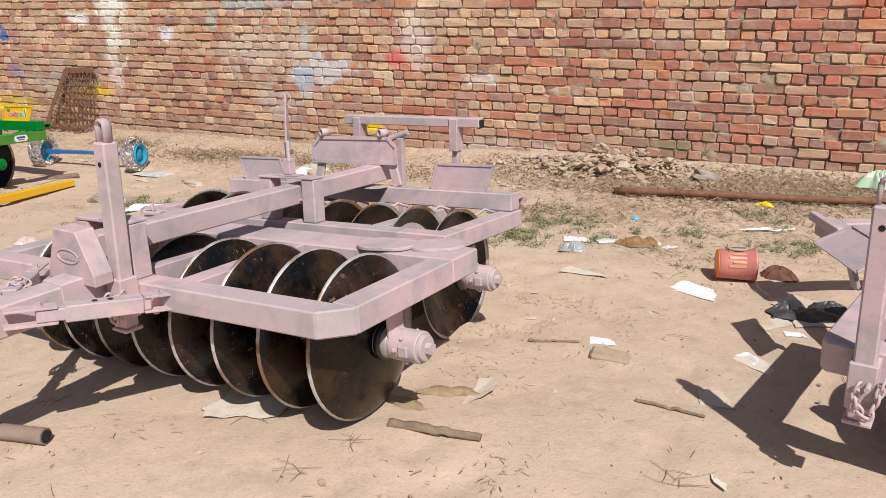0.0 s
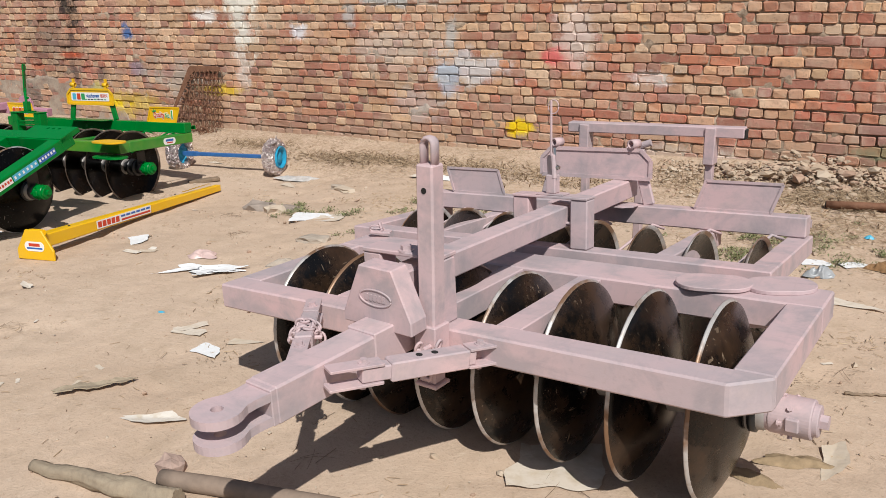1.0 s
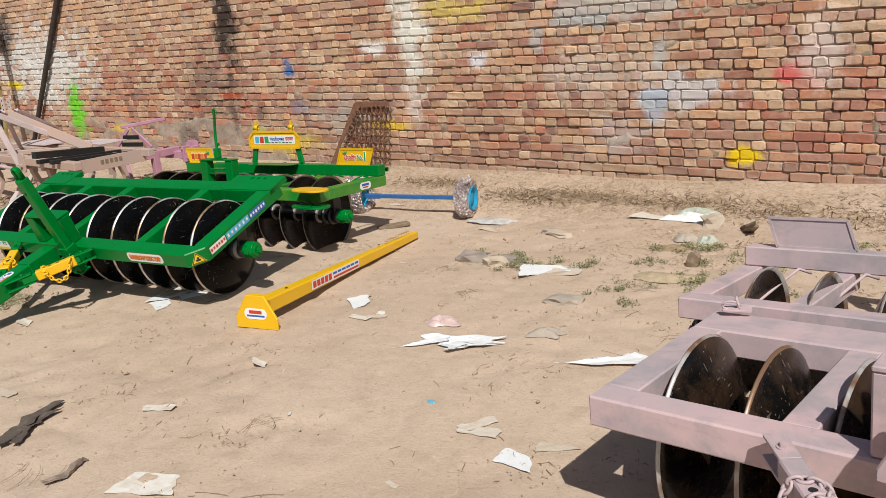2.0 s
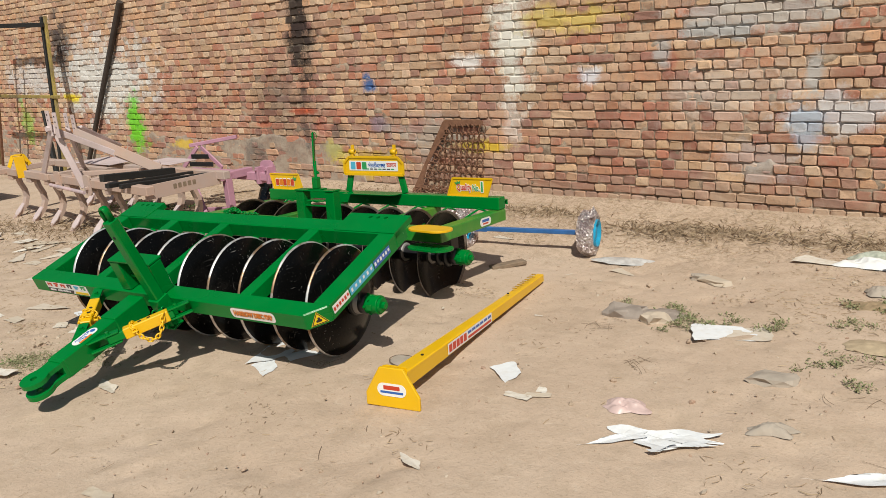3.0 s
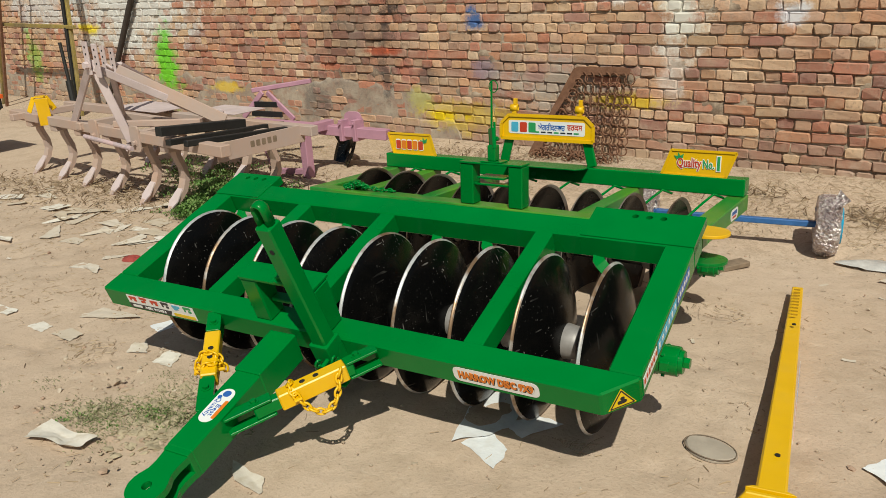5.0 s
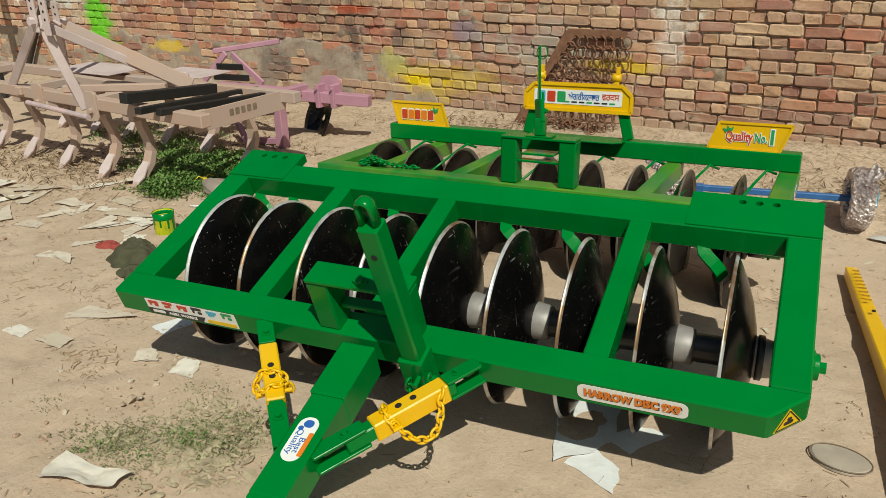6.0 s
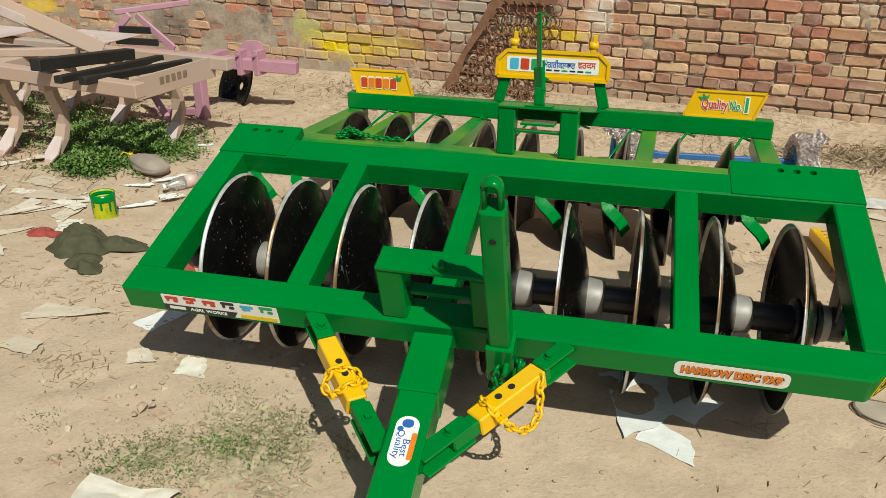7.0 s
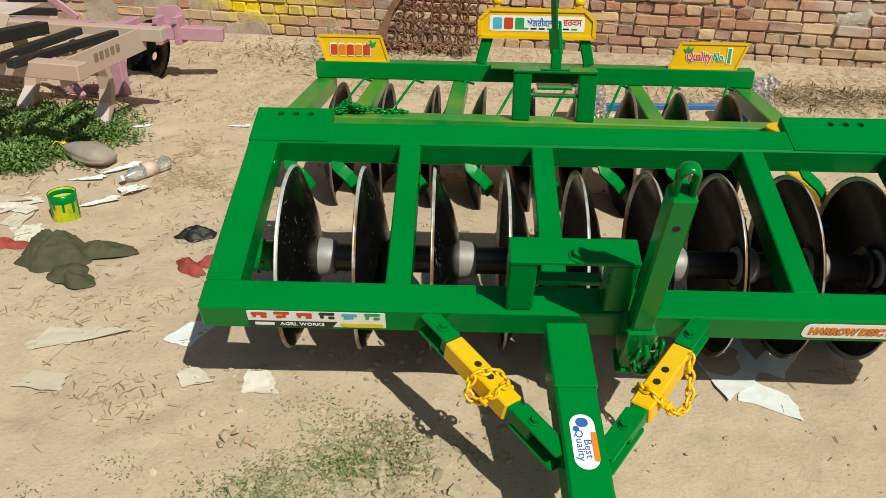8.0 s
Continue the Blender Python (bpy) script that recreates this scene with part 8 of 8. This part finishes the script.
def build_wall():
    wall = tagged(new("wall_back"), "tall weathered brick wall in English bond with paint daubs", "wall", kind="structure")
    part("wall_core", box(-24, 6, WALL_Y + 0.030, WALL_Y + 0.36, -0.2, 2.8, 0), MORTAR, wall, "mud mortar bed")
    # mortar squeezed out unevenly between the bricks: flush here, washed out there
    mx, mz = np.linspace(-24, 6, 1301), np.linspace(-0.19, 2.79, 131)
    verts = []
    for z in mz:
        for x in mx:
            a = noise.noise(Vector((x * 5.0, z * 7.0, 3.1))) + 0.6 * noise.noise(Vector((x * 16, z * 22, 8.2)))
            verts.append((x, WALL_Y + min(0.027, max(-0.004, 0.0195 - 0.025 * a)), z))
    nx = len(mx)
    me = bpy.data.meshes.new("joint_mortar")
    me.from_pydata(verts, [], [(o, o + 1, o + nx + 1, o + nx) for j in range(len(mz) - 1) for o in range(j * nx, j * nx + nx - 1)])
    me.materials.append(MORTAR)
    me.shade_smooth()
    mesh_part("joint_mortar", me, wall, "uneven pale mortar in the joints")
    rr = np.random.default_rng(17)
    kinds = {}
    for name, ln in (("stretcher", 0.231), ("header", 0.111)):
        kinds[name] = []
        for _ in range(7):
            v, f = brick_shape(ln, COURSE - rr.uniform(0.006, 0.014), rr)
            me = bpy.data.meshes.new("brick")
            me.from_pydata(v.tolist(), [], f)
            me.materials.append(BRICK_ONE)
            kinds[name].append(me)
    verts, faces = [], []
    for k in range(-2, 33):
        stretch = k % 2 == 1
        ln = 0.231 if stretch else 0.111
        x = -24 + (0.0 if stretch else 0.06) + rr.uniform(-0.02, 0.02)
        while x < 6:
            joint = rr.uniform(0.004, 0.013)
            real = ln * rr.uniform(0.965, 1.02)
            if stretch and rr.random() < (0.6 if -6.5 < x < -4.65 and k > 5 else 0.32 if x > -6.5 else 0.2):
                real = 0.111
            cx = x + real / 2
            cz = COURSE_0 + k * COURSE + COURSE / 2 - DROP * (cx + 6.66) + rr.normal(0, 0.0026)
            cy = WALL_Y + min(0.010, rr.normal(0, 0.006))
            if -7.35 < cx < -5.15 and 0 <= k <= 20:
                me = kinds["stretcher" if real > 0.15 else "header"][rr.integers(0, 7)]
                ob = new("brick", me)
                ob.matrix_basis = pose(cx, cy, cz, 0, rr.normal(0.6, 0.35), rr.normal(0, 0.5)) @ Matrix.Diagonal((real / (0.231 if real > 0.15 else 0.111), 1, 1, 1))
                ob.parent = wall
            else:
                v, f = brick_shape(real, COURSE - rr.uniform(0.006, 0.014), rr)
                o = len(verts)
                v[:, 2] += 0.0 - (v[:, 0]) * (DROP + rr.normal(0, 0.006))
                verts += (v + (cx, cy, cz)).tolist()
                faces += [tuple(i + o for i in q) for q in f]
            x += real + joint
    me = bpy.data.meshes.new("brick_field")
    me.from_pydata(verts, [], faces)
    me.materials.append(BRICK_MANY)
    ob = mesh_part("brick_field", me, wall, "worn red and tan bricks")
    ob["kind"] = "stuff"
    # old cement render along the foot, broken away at the top
    nx, nz = 420, 26
    xs = np.linspace(-22, -9.55, nx)
    verts, faces = [], []
    for j in range(nz + 1):
        for i, x in enumerate(xs):
            top = 0.55 + 0.10 * noise.noise(Vector((x * 1.3, 2, 0))) + 0.05 * noise.noise(Vector((x * 7, 5, 0)))
            top *= min(1, max(0.0, (-9.6 - x) / 0.5)) ** 0.5 if x > -10.1 else 1
            z = -0.1 + (top + 0.1) * j / nz
            y = WALL_Y - 0.002 - 0.007 * noise.noise(Vector((x * 3, z * 3, 7))) + 0.02 * (max(0, noise.noise(Vector((x * 3.1, z * 6.0, 1.5))) + 0.5 * noise.noise(Vector((x * 9, z * 14, 3.5))) - 0.20) * 4 + (1 if j == nz else 0))
            verts.append((x, y, z))
    for j in range(nz):
        for i in range(nx - 1):
            o = j * nx + i
            faces.append((o, o + 1, o + nx + 1, o + nx))
    me = bpy.data.meshes.new("render_skirt")
    me.from_pydata(verts, [], faces)
    me.materials.append(PLASTER)
    me.shade_smooth()
    mesh_part("render_skirt", me, wall, "flaking grey cement render at the wall's foot")


build_wall()
